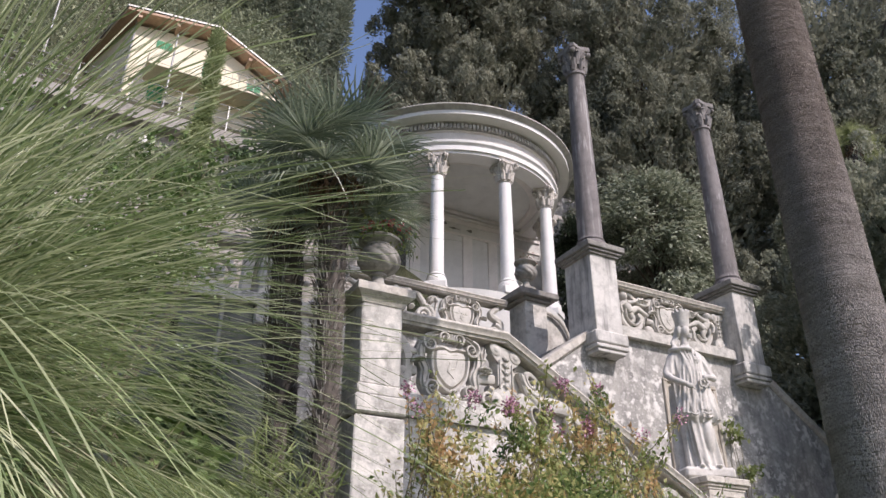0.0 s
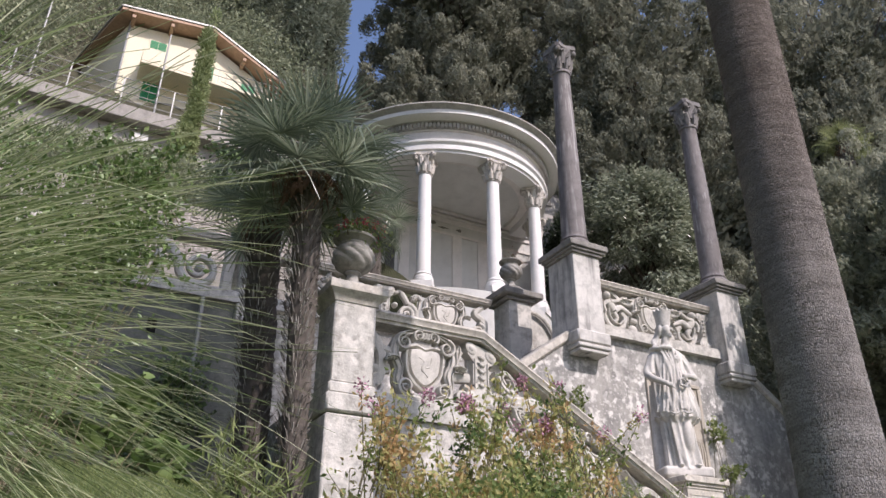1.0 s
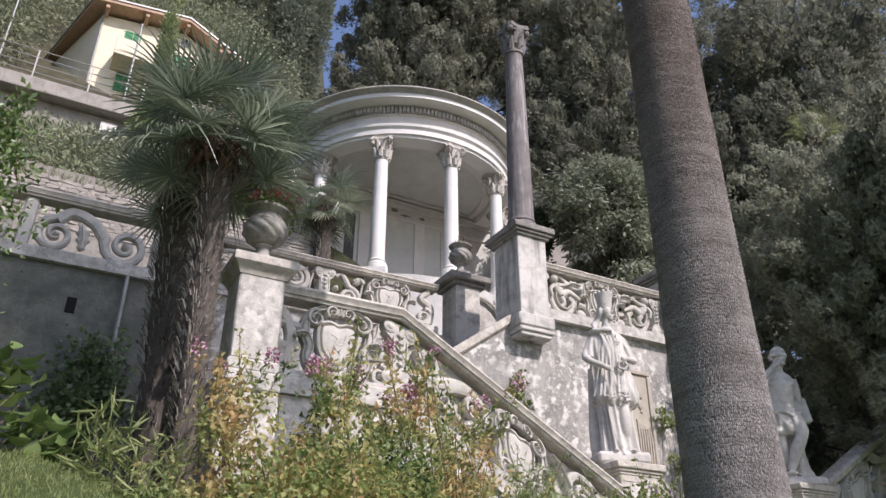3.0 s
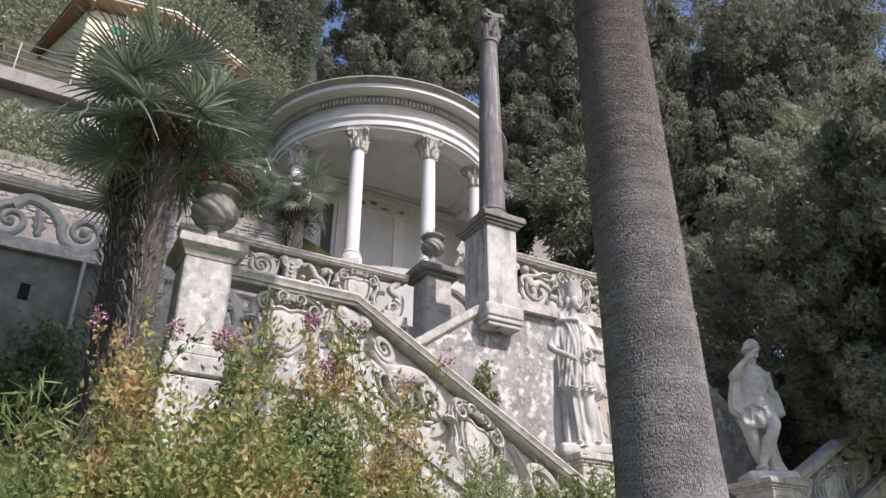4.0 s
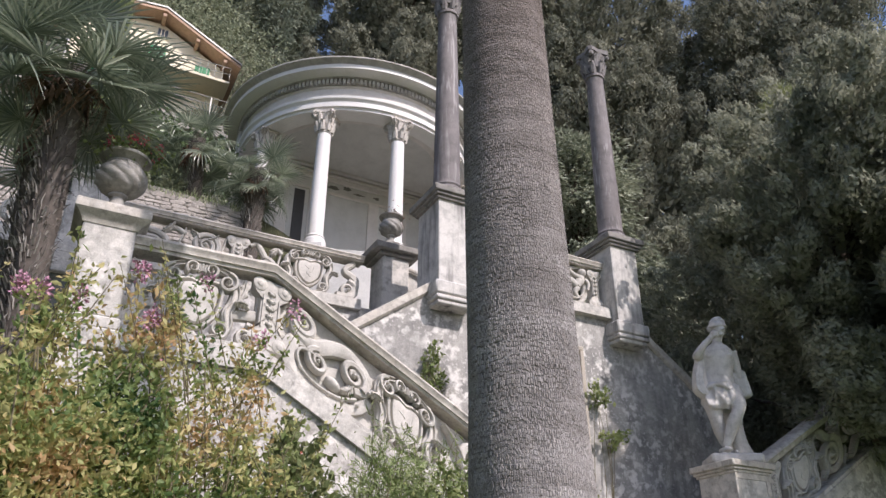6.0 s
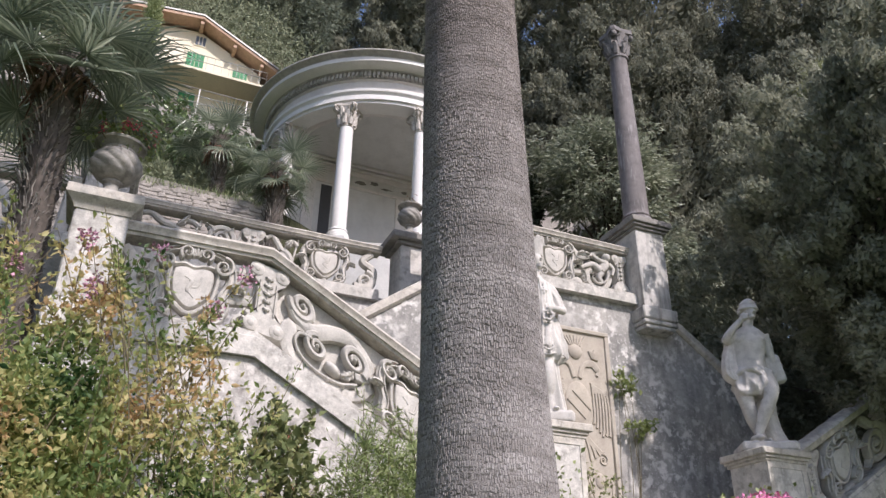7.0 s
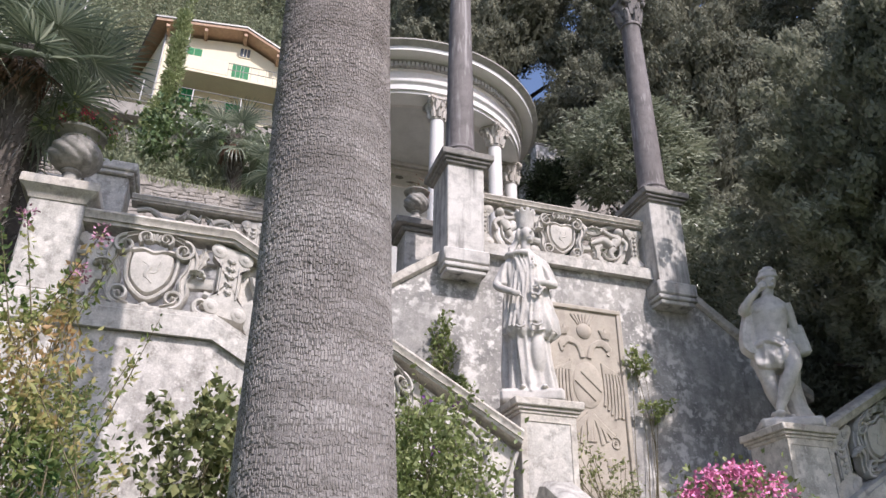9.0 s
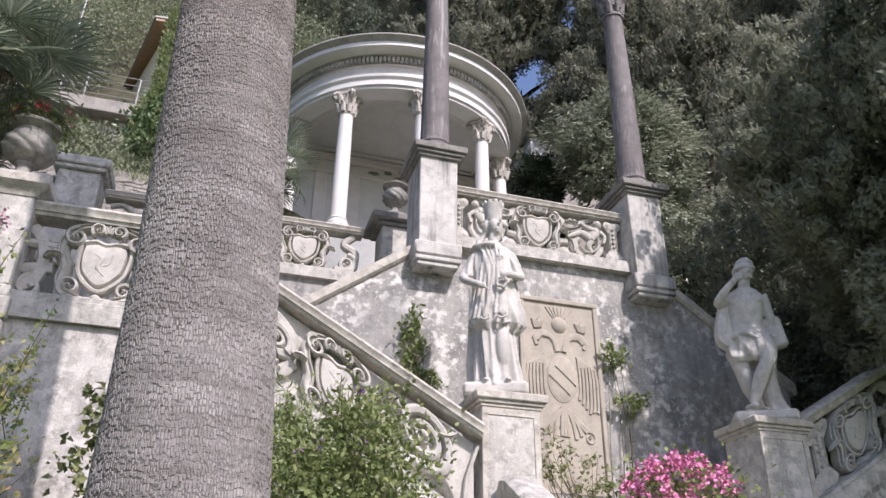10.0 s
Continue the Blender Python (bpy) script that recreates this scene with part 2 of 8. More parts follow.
def leaf_mesh(name, base, along, side, length, width, fold=0.0, spray=False):
    """Many small leaves as one mesh: a diamond of two faces each, folded along the middle."""
    n = len(base)
    if spray:
        # one tapering blade each
        length, width = np.broadcast_to(length, (n,))[:, None], np.broadcast_to(width, (n,))[:, None]
        v = np.stack([base - side * width / 2, base + side * width / 2, base + along * length], 1).reshape(-1, 3)
        me = bpy.data.meshes.new(name)
        me.vertices.add(len(v))
        me.vertices.foreach_set("co", v.ravel())
        me.loops.add(3 * n)
        me.loops.foreach_set("vertex_index", np.arange(3 * n, dtype=np.int32))
        me.polygons.add(n)
        me.polygons.foreach_set("loop_start", np.arange(0, 3 * n, 3, dtype=np.int32))
        me.polygons.foreach_set("loop_total", np.full(n, 3, dtype=np.int32))
        me.update()
        me.validate()
        return me
    length, width = np.broadcast_to(length, (n,))[:, None], np.broadcast_to(width, (n,))[:, None]
    nor = np.cross(along, side)
    mid = base + along * length * 0.45
    v = np.stack([base, mid + side * width / 2 + nor * width * fold, base + along * length - nor * length * fold * 0.3,
                  mid - side * width / 2 + nor * width * fold], 1).reshape(-1, 3)
    i = np.arange(n)[:, None] * 4
    f = np.concatenate([i + np.array([[0, 1, 2]]), i + np.array([[0, 2, 3]])], 0)
    me = bpy.data.meshes.new(name)
    me.vertices.add(len(v))
    me.vertices.foreach_set("co", v.ravel())
    me.loops.add(f.size)
    me.loops.foreach_set("vertex_index", f.ravel().astype(np.int32))
    me.polygons.add(len(f))
    me.polygons.foreach_set("loop_start", np.arange(0, f.size, 3, dtype=np.int32))
    me.polygons.foreach_set("loop_total", np.full(len(f), 3, dtype=np.int32))
    me.update()
    me.validate()
    return me


def ovate_mesh(name, base, along, side, length, width):
    """Broad pointed leaves: two rows of four faces, folded along the rib and curled at the tip."""
    n = len(base)
    length, width = np.broadcast_to(length, (n,))[:, None], np.broadcast_to(width, (n,))[:, None]
    nor = np.cross(along, side)
    rows = []
    for f, w, drop in ((0.0, 0.04, 0.0), (0.22, 0.40, 0.0), (0.48, 0.5, 0.02), (0.76, 0.33, 0.09), (1.0, 0.01, 0.22)):
        mid = base + along * length * f - nor * length * drop
        rows += [mid - side * width * w + nor * width * w * 0.35, mid, mid + side * width * w + nor * width * w * 0.35]
    v = np.stack(rows, 1).reshape(-1, 3)
    quads = np.array([[3 * i + j, 3 * i + j + 1, 3 * i + j + 4, 3 * i + j + 3] for i in range(4) for j in range(2)])
    me = bpy.data.meshes.new(name)
    me.from_pydata(v, [], (np.arange(n)[:, None, None] * 15 + quads[None]).reshape(-1, 4).tolist())
    me.shade_smooth()
    return me


def unit(a):
    return a / (np.linalg.norm(a, axis=-1, keepdims=True) + 1e-9)


def thing(name, label, category, at=(0, 0, 0), group="", kind=""):
    ob = new(name)
    ob.location = at
    ob.empty_display_size = 0.1
    return tagged(ob, label, category, group, kind)


def part(name, geo, material, parent, label="", smooth=True):
    """One mesh object under a thing or part; geo in world places or already relative to an unturned parent at its place."""
    me = geo.mesh(name, smooth) if isinstance(geo, Geo) else geo
    if not me.materials:
        me.materials.append(material)
    ob = new(name, me)
    if parent is not None:
        ob.parent = parent
        off = parent.location if parent.parent is None else Vector((0, 0, 0))
        ob.matrix_parent_inverse = Matrix.Translation(-off)
    if label:
        ob["label"] = label
    return ob


def pieces(name, geo, material, parent, label=""):
    """Links a carving as one part for each piece of it that hangs together."""
    lo = np.array([v.min(0) for v in geo.v]) - 0.006
    hi = np.array([v.max(0) for v in geo.v]) + 0.006
    n = len(geo.v)
    group = list(range(n))
    for i in range(n):
        for j in range(i):
            if group[i] != group[j] and (lo[i] < hi[j]).all() and (lo[j] < hi[i]).all():
                a, b = group[i], group[j]
                group = [b if q == a else q for q in group]
    owner = np.repeat(np.arange(n), [len(v) for v in geo.v])
    start = np.cumsum([0] + [len(v) for v in geo.v])
    for q in sorted(set(group)):
        g = Geo()
        shift = {}
        for i in range(n):
            if group[i] == q:
                shift[i] = g.n - start[i]
                g.v.append(geo.v[i])
                g.n += len(geo.v[i])
        g.f = [[int(k + shift[owner[f[0]]]) for k in f] for f in geo.f if group[owner[f[0]]] == q]
        part(name, g, material, parent, label)


def solo(name, geo, material, label, category, group="", kind="", smooth=True):
    """A thing that is one mesh."""
    return tagged(part(name, geo, material, None, "", smooth), label, category, group, kind)


def sweep(path, profile, cap=True):
    """A moulding along x (sheared where the path climbs): path (x, y, z) points, profile a closed loop of (dy, dz)."""
    g = Geo()
    rows = [[(x, y + dy, z + dz) for dy, dz in profile] for x, y, z in path]
    g.grid(rows, close_v=True)
    if cap:
        n = len(profile)
        g.f.append(list(range(n)))
        g.f.append([(len(path) - 1) * n + j for j in range(n)][::-1])
    return g


def rail_profile(w, h):
    """Round-nosed rail: w across, its top at 0."""
    a = [(-0.34 * w, -h), (-0.36 * w, -0.80 * h), (-0.42 * w, -0.78 * h), (-0.42 * w, -0.70 * h)]
    for k in range(11):
        t = math.radians(205 - k * 23)
        a.append((0.5 * w * math.copysign(abs(math.cos(t)) ** 0.8, math.cos(t)), -0.36 * h + 0.36 * h * math.sin(t)))
    return a + [(0.42 * w, -0.70 * h), (0.42 * w, -0.78 * h), (0.36 * w, -0.80 * h), (0.34 * w, -h)]


def block_profile(w, h):
    return [(-0.5 * w, -h), (-0.5 * w, -0.24 * h), (-0.46 * w, -0.2 * h), (-0.46 * w, -0.03 * h), (-0.43 * w, 0), (0.43 * w, 0), (0.46 * w, -0.03 * h), (0.46 * w, -0.2 * h), (0.5 * w, -0.24 * h), (0.5 * w, -h)]


def roughen(me, amount, scale, seed=0):
    """Wear: moves the vertices a little by smooth noise."""
    off = Vector((seed * 7.3, seed * 3.1, 0))
    for v in me.vertices:
        v.co += noise.noise_vector(v.co * scale + off) * amount
    return me


class Carve(Geo):
    """Relief work in an upright plane: u along, v up, w towards the viewer."""

    def __init__(self, origin, slope=0.0, face=-1.0):
        self.v, self.f, self.n = [], [], 0
        self.o, self.slope, self.face = np.array(origin, float), slope, face

    def at(self, u, v, w):
        u, v, w = np.asarray(u, float), np.asarray(v, float), np.asarray(w, float)
        return np.stack([self.o[0] + u, self.o[1] + self.face * w + 0 * u, self.o[2] + v + self.slope * u], -1)

    def ribbon(self, pts, width, depth, w0=0.0, n=8):
        pts = np.asarray(pts, float)
        k = len(pts)
        width = np.broadcast_to(np.asarray(width, float), (k,))
        d = unit(np.gradient(pts, axis=0))
        nn = np.stack([-d[:, 1], d[:, 0]], -1)
        a = np.linspace(0, 2 * math.pi, n, endpoint=False) + 0.2
        ca, sa = np.sign(np.cos(a)) * np.abs(np.cos(a)) ** 0.8, np.sign(np.sin(a)) * np.abs(np.sin(a)) ** 0.7
        u = pts[:, None, 0] + nn[:, None, 0] * ca * width[:, None] / 2
        v = pts[:, None, 1] + nn[:, None, 1] * ca * width[:, None] / 2
        w = w0 + sa[None] * depth / 2 * (0.5 + 0.5 * width / width.max())[:, None]
        self.grid(self.at(u, v, w), close_v=True)
        b = self.n - k * n
        self.f.append([b + j for j in range(n)])
        self.f.append([b + (k - 1) * n + j for j in range(n)][::-1])

    def volute(self, c, r, start, turns, width, depth, w0=0.0, eye=True):
        """A spiral that starts on radius r at angle start (degrees) and winds in; turns < 0 winds clockwise."""
        k = int(16 * abs(turns)) + 2
        t = np.linspace(0, 1, k)
        a = radians(start) + 2 * math.pi * turns * t
        rr = r * (1 - 0.82 * t)
        self.ribbon(np.stack([c[0] + rr * np.cos(a), c[1] + rr * np.sin(a)], -1), width * (1 - 0.6 * t), depth, w0)
        if eye:
            self.dome(c, r * 0.2, depth * 0.65, w0)

    def dome(self, c, r, depth, w0=0.0, squash=1.0, n=12):
        rows = []
        for s, h in ((0.55, -0.5), (1, -0.3), (1, 0.25), (0.8, 0.6), (0.45, 0.9), (0.05, 1)):
            a = np.linspace(0, 2 * math.pi, n, endpoint=False)
            rows.append(self.at(c[0] + r * s * np.cos(a), c[1] + r * s * squash * np.sin(a), np.full(n, w0 + depth * h)))
        self.grid(rows, close_v=True)
        b = self.n - 6 * n
        self.f.append([b + j for j in range(n)])
        self.f.append([b + 5 * n + j for j in range(n)][::-1])

    def plate(self, poly, depth, w0=0.0, puff=0.35):
        """A raised plate with a rounded face."""
        p = np.asarray(poly, float)
        c = p.mean(0)
        rows = []
        for s, h in ((1, -0.6), (1, 0.2), (0.93, 0.5), (0.6, 0.5 + puff * 0.7), (0.05, 0.5 + puff)):
            q = c + (p - c) * s
            rows.append(self.at(q[:, 0], q[:, 1], np.full(len(p), w0 + depth * h)))
        self.grid(rows, close_v=True)
        b = self.n - 5 * len(p)
        self.f.append([b + j for j in range(len(p))])
        self.f.append([b + 4 * len(p) + j for j in range(len(p))][::-1])

    def leaf(self, c, ang, length, width, depth, w0=0.0, bend=0.6):
        """A curling acanthus leaf with a mid rib and lobes."""
        t = np.linspace(0, 1, 12)
        a = radians(ang) + bend * t
        pts = np.stack([c[0] + length * np.cumsum(np.cos(a)) / 12, c[1] + length * np.cumsum(np.sin(a)) / 12], -1)
        lobes = np.sin(np.pi * np.clip(t * 0.95 + 0.05, 0, 1)) ** 0.7 * (0.8 + 0.25 * np.sin(t * 22))
        self.ribbon(pts, width * lobes + 0.01, depth, w0)
        self.ribbon(pts[:10], width * 0.18, depth * 0.6, w0 + depth * 0.42, 6)

    def frame_block(self, u, wid, v0, v1, depth):
        """A flat I-shaped bracket: discs in its four corners, a raised border and a drop of buds."""
        h = v1 - v0
        self.plate([(u - 0.5 * wid, v0), (u + 0.5 * wid, v0), (u + 0.5 * wid, v0 + 0.20 * h), (u + 0.30 * wid, v0 + 0.28 * h), (u + 0.30 * wid, v1 - 0.28 * h), (u + 0.5 * wid, v1 - 0.20 * h), (u + 0.5 * wid, v1), (u - 0.5 * wid, v1), (u - 0.5 * wid, v1 - 0.20 * h), (u - 0.30 * wid, v1 - 0.28 * h), (u - 0.30 * wid, v0 + 0.28 * h), (u - 0.5 * wid, v0 + 0.20 * h)], depth, 0, 0.0)
        for s in (-1, 1):
            for v in (v0 + 0.12 * h, v1 - 0.12 * h):
                self.dome((u + s * wid * 0.35, v), 0.095 * h, depth * 0.14, depth * 0.52, n=18)
                self.dome((u + s * wid * 0.35, v), 0.05 * h, depth * 0.12, depth * 0.62, n=14)
            self.ribbon([(u + s * 0.22 * wid, v0 + 0.30 * h), (u + s * 0.22 * wid, v1 - 0.26 * h)], 0.03 * wid + 0.006, depth * 0.22, depth * 0.52, 6)
        self.ribbon([(u, v1 - 0.18 * h), (u, v0 + 0.32 * h)], 0.04 * wid, depth * 0.2, depth * 0.5, 6)
        for k in range(5):
            z = v1 - (0.22 + 0.105 * k) * h
            w = 0.15 - 0.02 * abs(k - 1.5)
            self.dome((u, z), 0.034 * h, depth * 0.2, depth * 0.55, 0.8)
            for s in (-1, 1):
                self.leaf((u, z), 90 + s * 80, w * wid, 0.045 * h, depth * 0.22, depth * 0.55, -s * 0.7)

    def cartouche(self, u, v, h, depth, wide=1.0):
        """A shield in strapwork scrolls, with a shell on top."""
        r = h / 2
        out = [(-0.46, 0.44), (-0.22, 0.50), (0, 0.44), (0.22, 0.50), (0.46, 0.44), (0.48, 0.10), (0.38, -0.28), (0.0, -0.58), (-0.38, -0.28), (-0.48, 0.10)]
        sh = [(u + wide * r * p[0], v + r * p[1]) for p in smooth_line(out + out[:1], 37)[:-1]]
        self.plate(sh, depth * 0.8, 0.1 * depth, 0.10)
        ring = [(u + (p[0] - u) * 1.16, v + (p[1] - v) * 1.15) for p in sh]
        self.ribbon(ring + ring[:2], 0.12 * r, depth, 0.0)
        for s in (-1, 1):
            arm = smooth_line([(u + s * wide * r * a, v + r * b) for a, b in ((0.10, 0.84), (0.40, 0.92), (0.72, 0.78), (0.90, 0.46), (0.88, 0.12), (0.76, -0.16), (0.80, -0.48), (0.66, -0.76), (0.34, -0.88), (0.08, -0.86))], 44)
            swell = 0.10 * r + 0.22 * r * np.sin(np.linspace(0.2, 2.95, 44)) ** 1.5
            self.ribbon(arm, swell, depth * 1.1, 0.0)
            for off in (-0.25, 0.22):
                line = arm[5:-5] + (off * swell[5:-5])[:, None] * np.stack([-np.gradient(arm[5:-5, 1]), np.gradient(arm[5:-5, 0])], -1) / (np.hypot(np.gradient(arm[5:-5, 0]), np.gradient(arm[5:-5, 1]))[:, None] + 1e-6)
                self.ribbon(line, 0.035 * r, depth * 0.35, depth * 0.5, 6)
            self.volute((u + s * wide * 0.66 * r, v + 0.60 * r), 0.25 * r, 90, -s * 1.6, 0.13 * r, depth, 0.3 * depth)
            self.volute((u + s * wide * 0.58 * r, v - 0.64 * r), 0.24 * r, -90, s * 1.6, 0.12 * r, depth, 0.3 * depth)
            self.volute((u + s * wide * 0.22 * r, v + 0.84 * r), 0.17 * r, -60 if s > 0 else 240, s * 1.4, 0.10 * r, depth, 0.35 * depth)
            self.leaf((u + s * wide * 0.84 * r, v + 0.05 * r), 90 - s * 60, 0.45 * r, 0.2 * r, depth * 0.7, 0.1, -s * 1.4)
        for k in range(-2, 3):
            a = radians(90 + 26 * k)
            self.ribbon([(u + 0.08 * r * math.cos(a), v + 0.70 * r + 0.08 * r * math.sin(a)), (u + 0.15 * r * math.cos(a), v + 0.74 * r + 0.15 * r * math.sin(a)), (u + 0.2 * r * math.cos(a), v + 0.76 * r + 0.2 * r * math.sin(a))], [0.05 * r, 0.08 * r, 0.09 * r], depth * 0.7, 0.4 * depth)
        self.dome((u, v - 0.86 * r), 0.13 * r, depth * 0.7)
        self.ribbon(smooth_line([(u - 0.2 * r, v + 0.22 * r), (u - 0.02 * r, v + 0.1 * r), (u - 0.1 * r, v - 0.1 * r), (u + 0.08 * r, v - 0.3 * r)], 12), [0.03 * r] * 3 + [0.10 * r] * 6 + [0.04 * r] * 3, depth * 0.25, depth * 0.52)
        self.ribbon(smooth_line([(u + 0.2 * r, v + 0.25 * r), (u + 0.14 * r, v + 0.0 * r), (u + 0.0 * r, v - 0.05 * r)], 9), 0.06 * r, depth * 0.22, depth * 0.5)

    def scrollwork(self, u0, u1, v0, v1, depth, flip=1):
        """A running S-scroll with leaves that fills a stretch of panel."""
        L, h = u1 - u0, v1 - v0
        n = max(1, round(L / (0.95 * h)))
        step = L / n
        for k in range(n):
            s = flip if k % 2 == 0 else -flip
            c = (u0 + (k + 0.5) * step, v0 + h * (0.5 - 0.13 * s))
            R = min(step, h) * 0.36
            self.volute(c, R, 90 * s, -s * 2.1, 0.15 * h, depth, 0.0)
            stem = [(c[0] - 0.5 * step, v0 + h * (0.5 + 0.36 * s)), (c[0] - 0.3 * step, v0 + h * (0.5 + 0.42 * s)), (c[0] - 0.1 * step, v0 + h * (0.5 + 0.26 * s)), (c[0], c[1] + s * R)]
            self.ribbon(smooth_line(stem, 14), [0.10 * h] * 6 + [0.14 * h] * 8, depth * 0.9)
            tail = [(c[0] + 0.15 * step, v0 + h * (0.5 + 0.30 * s)), (c[0] + 0.33 * step, v0 + h * (0.5 + 0.40 * s)), (c[0] + 0.5 * step, v0 + h * (0.5 + 0.30 * s))]
            self.ribbon(smooth_line(tail, 12), 0.11 * h, depth * 0.8)
            self.leaf((c[0] - 0.42 * step, v0 + h * (0.5 - 0.42 * s)), 20 * s, 0.40 * step, 0.15 * h, depth * 0.8, 0, 0.9 * s)
            self.leaf((c[0] + 0.30 * step, v0 + h * (0.5 - 0.44 * s)), 100 * s - 20, 0.36 * h, 0.14 * h, depth * 0.8, 0, -1.0)
            self.leaf((c[0] + 0.1 * step, v0 + h * (0.5 + 0.2 * s)), 30 * s, 0.34 * step, 0.15 * h, depth, 0.2 * depth, 0.8 * s)
            self.ribbon([(c[0] + 0.36 * step, v0 + 0.02 * h), (c[0] + 0.40 * step, v0 + 0.5 * h), (c[0] + 0.5 * step, v0 + 0.96 * h)], 0.05 * h, depth * 0.5)
            self.dome((c[0] - 0.46 * step, v0 + h * (0.5 + 0.05 * s)), 0.07 * h, depth * 0.6)


def smooth_line(pts, n):
    """A smooth curve through the points (Catmull-Rom)."""
    p = np.asarray(pts, float)
    q = np.vstack([2 * p[0] - p[1], p, 2 * p[-1] - p[-2]])
    out = []
    for t in np.linspace(0, len(p) - 1, n):
        i = min(int(t), len(p) - 2)
        f = t - i
        a, b, c, d = q[i], q[i + 1], q[i + 2], q[i + 3]
        out.append(0.5 * (2 * b + (c - a) * f + (2 * a - 5 * b + 4 * c - d) * f * f + (3 * b - a - 3 * c + d) * f ** 3))
    return np.array(out)


# ---- ground ----
def smoothstep(a, b, t):
    t = np.clip((t - a) / (b - a), 0, 1)
    return t * t * (3 - 2 * t)


def ground_z(x, y):
    x, y = np.asarray(x, float), np.asarray(y, float)
    front = -0.07 * x + 0.05 + np.clip(y - 2.2, 0, 6.2) * (0.42 + 0.072 * (1 - smoothstep(2.3, 3.3, x)) - 0.10 * smoothstep(3.0, 6.0, x))
    left = 2.72 + 0.10 * (y - 8.6)
    z = np.where(y < 8.3, front, np.where(x < 3.6, left, 2.05))
    z = np.where((y > 8.0) & (y <= 8.3), front, z)
    terr = np.where(y > 12.5, 6.35, z)
    hill_l = 9.15 + np.clip(y - 14.9, 0, 14.8) * 0.56 + 3.55 * smoothstep(29.7, 30.1, y) + np.clip(y - 29.7, 0, 29.2) * 0.80 + np.clip(y - 58.9, 0, 200) * 0.12 + np.clip(y - 40, 0, 25) * 0.75
    hill_r = 6.35 + np.clip(y - 19.5, 0, 50) * 0.62 + np.clip(y - 69.5, 0, 200) * 0.12
    w = smoothstep(6.0, 12.0, x - np.clip((y - 30) * 0.42, 0, 12))
    z = np.where(y > 14.9, hill_l * (1 - w) + hill_r * w, terr)
    rough = 0.05 * np.sin(x * 1.7 + 0.6 * y) + 0.04 * np.sin(2.3 * y - x)
    z = z + np.where(y > 20, 6 * rough, np.where(y < 8, 0.5 * rough, 0))
    return z


def grass_material():
    m, nt, b = shader("lawn_and_soil", 0.95)
    p = position(nt)
    c = ramp(nt, noise_node(nt, p, 0.8, 6, 0.6), (0.35, (0.05, 0.06, 0.024)), (0.6, (0.085, 0.12, 0.04)))
    c = mix(nt, 0.5, c, ramp(nt, noise_node(nt, p, 45, 3, 0.7), (0.3, (0.03, 0.05, 0.012)), (0.7, (0.11, 0.17, 0.05))))
    sep = nt.nodes.new("ShaderNodeSeparateXYZ")
    link(nt, p, sep.inputs[0])
    bank = nt.nodes.new("ShaderNodeMapRange")
    bank.inputs[1].default_value, bank.inputs[2].default_value = 14.6, 15.0
    link(nt, sep.outputs[1], bank.inputs[0])
    rough_bank = ramp(nt, noise_node(nt, p, 2.0, 6, 0.7), (0.35, (0.045, 0.045, 0.028)), (0.65, (0.105, 0.10, 0.062)))
    c = mix(nt, bank.outputs[0], c, rough_bank)
    link(nt, c, b.inputs["Base Color"])
    link(nt, bump(nt, noise_node(nt, p, 60, 4, 0.7), 0.9, 0.03), b.inputs["Normal"])
    return m


M_GROUND = grass_material()
xs = np.concatenate([np.linspace(-120, -12, 14), np.linspace(-10, 22, 97), np.linspace(24, 160, 18)])
ys = np.concatenate([np.linspace(-120, -6, 12), np.linspace(-4, 8.2, 50), np.array([8.3, 8.32, 9, 10, 11, 12, 12.5, 12.52, 13.2, 14, 14.9, 14.92]), np.linspace(15.4, 40, 42), np.linspace(42, 220, 40)])
gx, gy = np.meshgrid(xs, ys)
gg = Geo().grid(np.stack([gx, gy, ground_z(gx, gy)], -1))
solo("ground", gg, M_GROUND, "sloping garden ground with lawn and hillside grass", "ground", kind="structure")

# ---- stair walls and terraces ----
Y0, Y1, Y2 = 8.54, 10.57, 12.30      # outer stair wall, inner wall with the relief, upper terrace wall
SL = 0.571                            # rise of the flights


def stair_line(x):
    """Top of the outer wall's plinth along the left flight."""
    return np.where(x < 5.48, 4.075, 4.075 - SL * (x - 5.48))


wall_l = Geo().prism([(4.0, 1.2), (8.9, 1.2), (8.9, float(stair_line(8.9)) - 0.25), (5.5, 3.80), (4.0, 3.80)], Y0 + 0.03, Y0 + 0.40)
stair_wall = solo("wall_stair_outer", wall_l, M_LIME, "stained pale plaster wall below a stone stair", "wall", kind="structure", smooth=False)
part("trim", sweep([(4.0, Y0 + 0.2, 4.075), (5.48, Y0 + 0.2, 4.075), (8.95, Y0 + 0.2, float(stair_line(8.95)))], block_profile(0.46, 0.27)), M_PIER, stair_wall, "pale stone string course")
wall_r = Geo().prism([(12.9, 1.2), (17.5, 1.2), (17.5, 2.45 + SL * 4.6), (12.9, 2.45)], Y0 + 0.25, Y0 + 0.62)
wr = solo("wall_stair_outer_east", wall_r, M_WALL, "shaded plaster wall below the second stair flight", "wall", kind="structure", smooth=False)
part("trim", sweep([(12.9, Y0 + 0.42, 2.72), (17.5, Y0 + 0.42, 2.72 + SL * 4.6)], block_profile(0.46, 0.27)), M_PIER, wr, "pale stone string course")

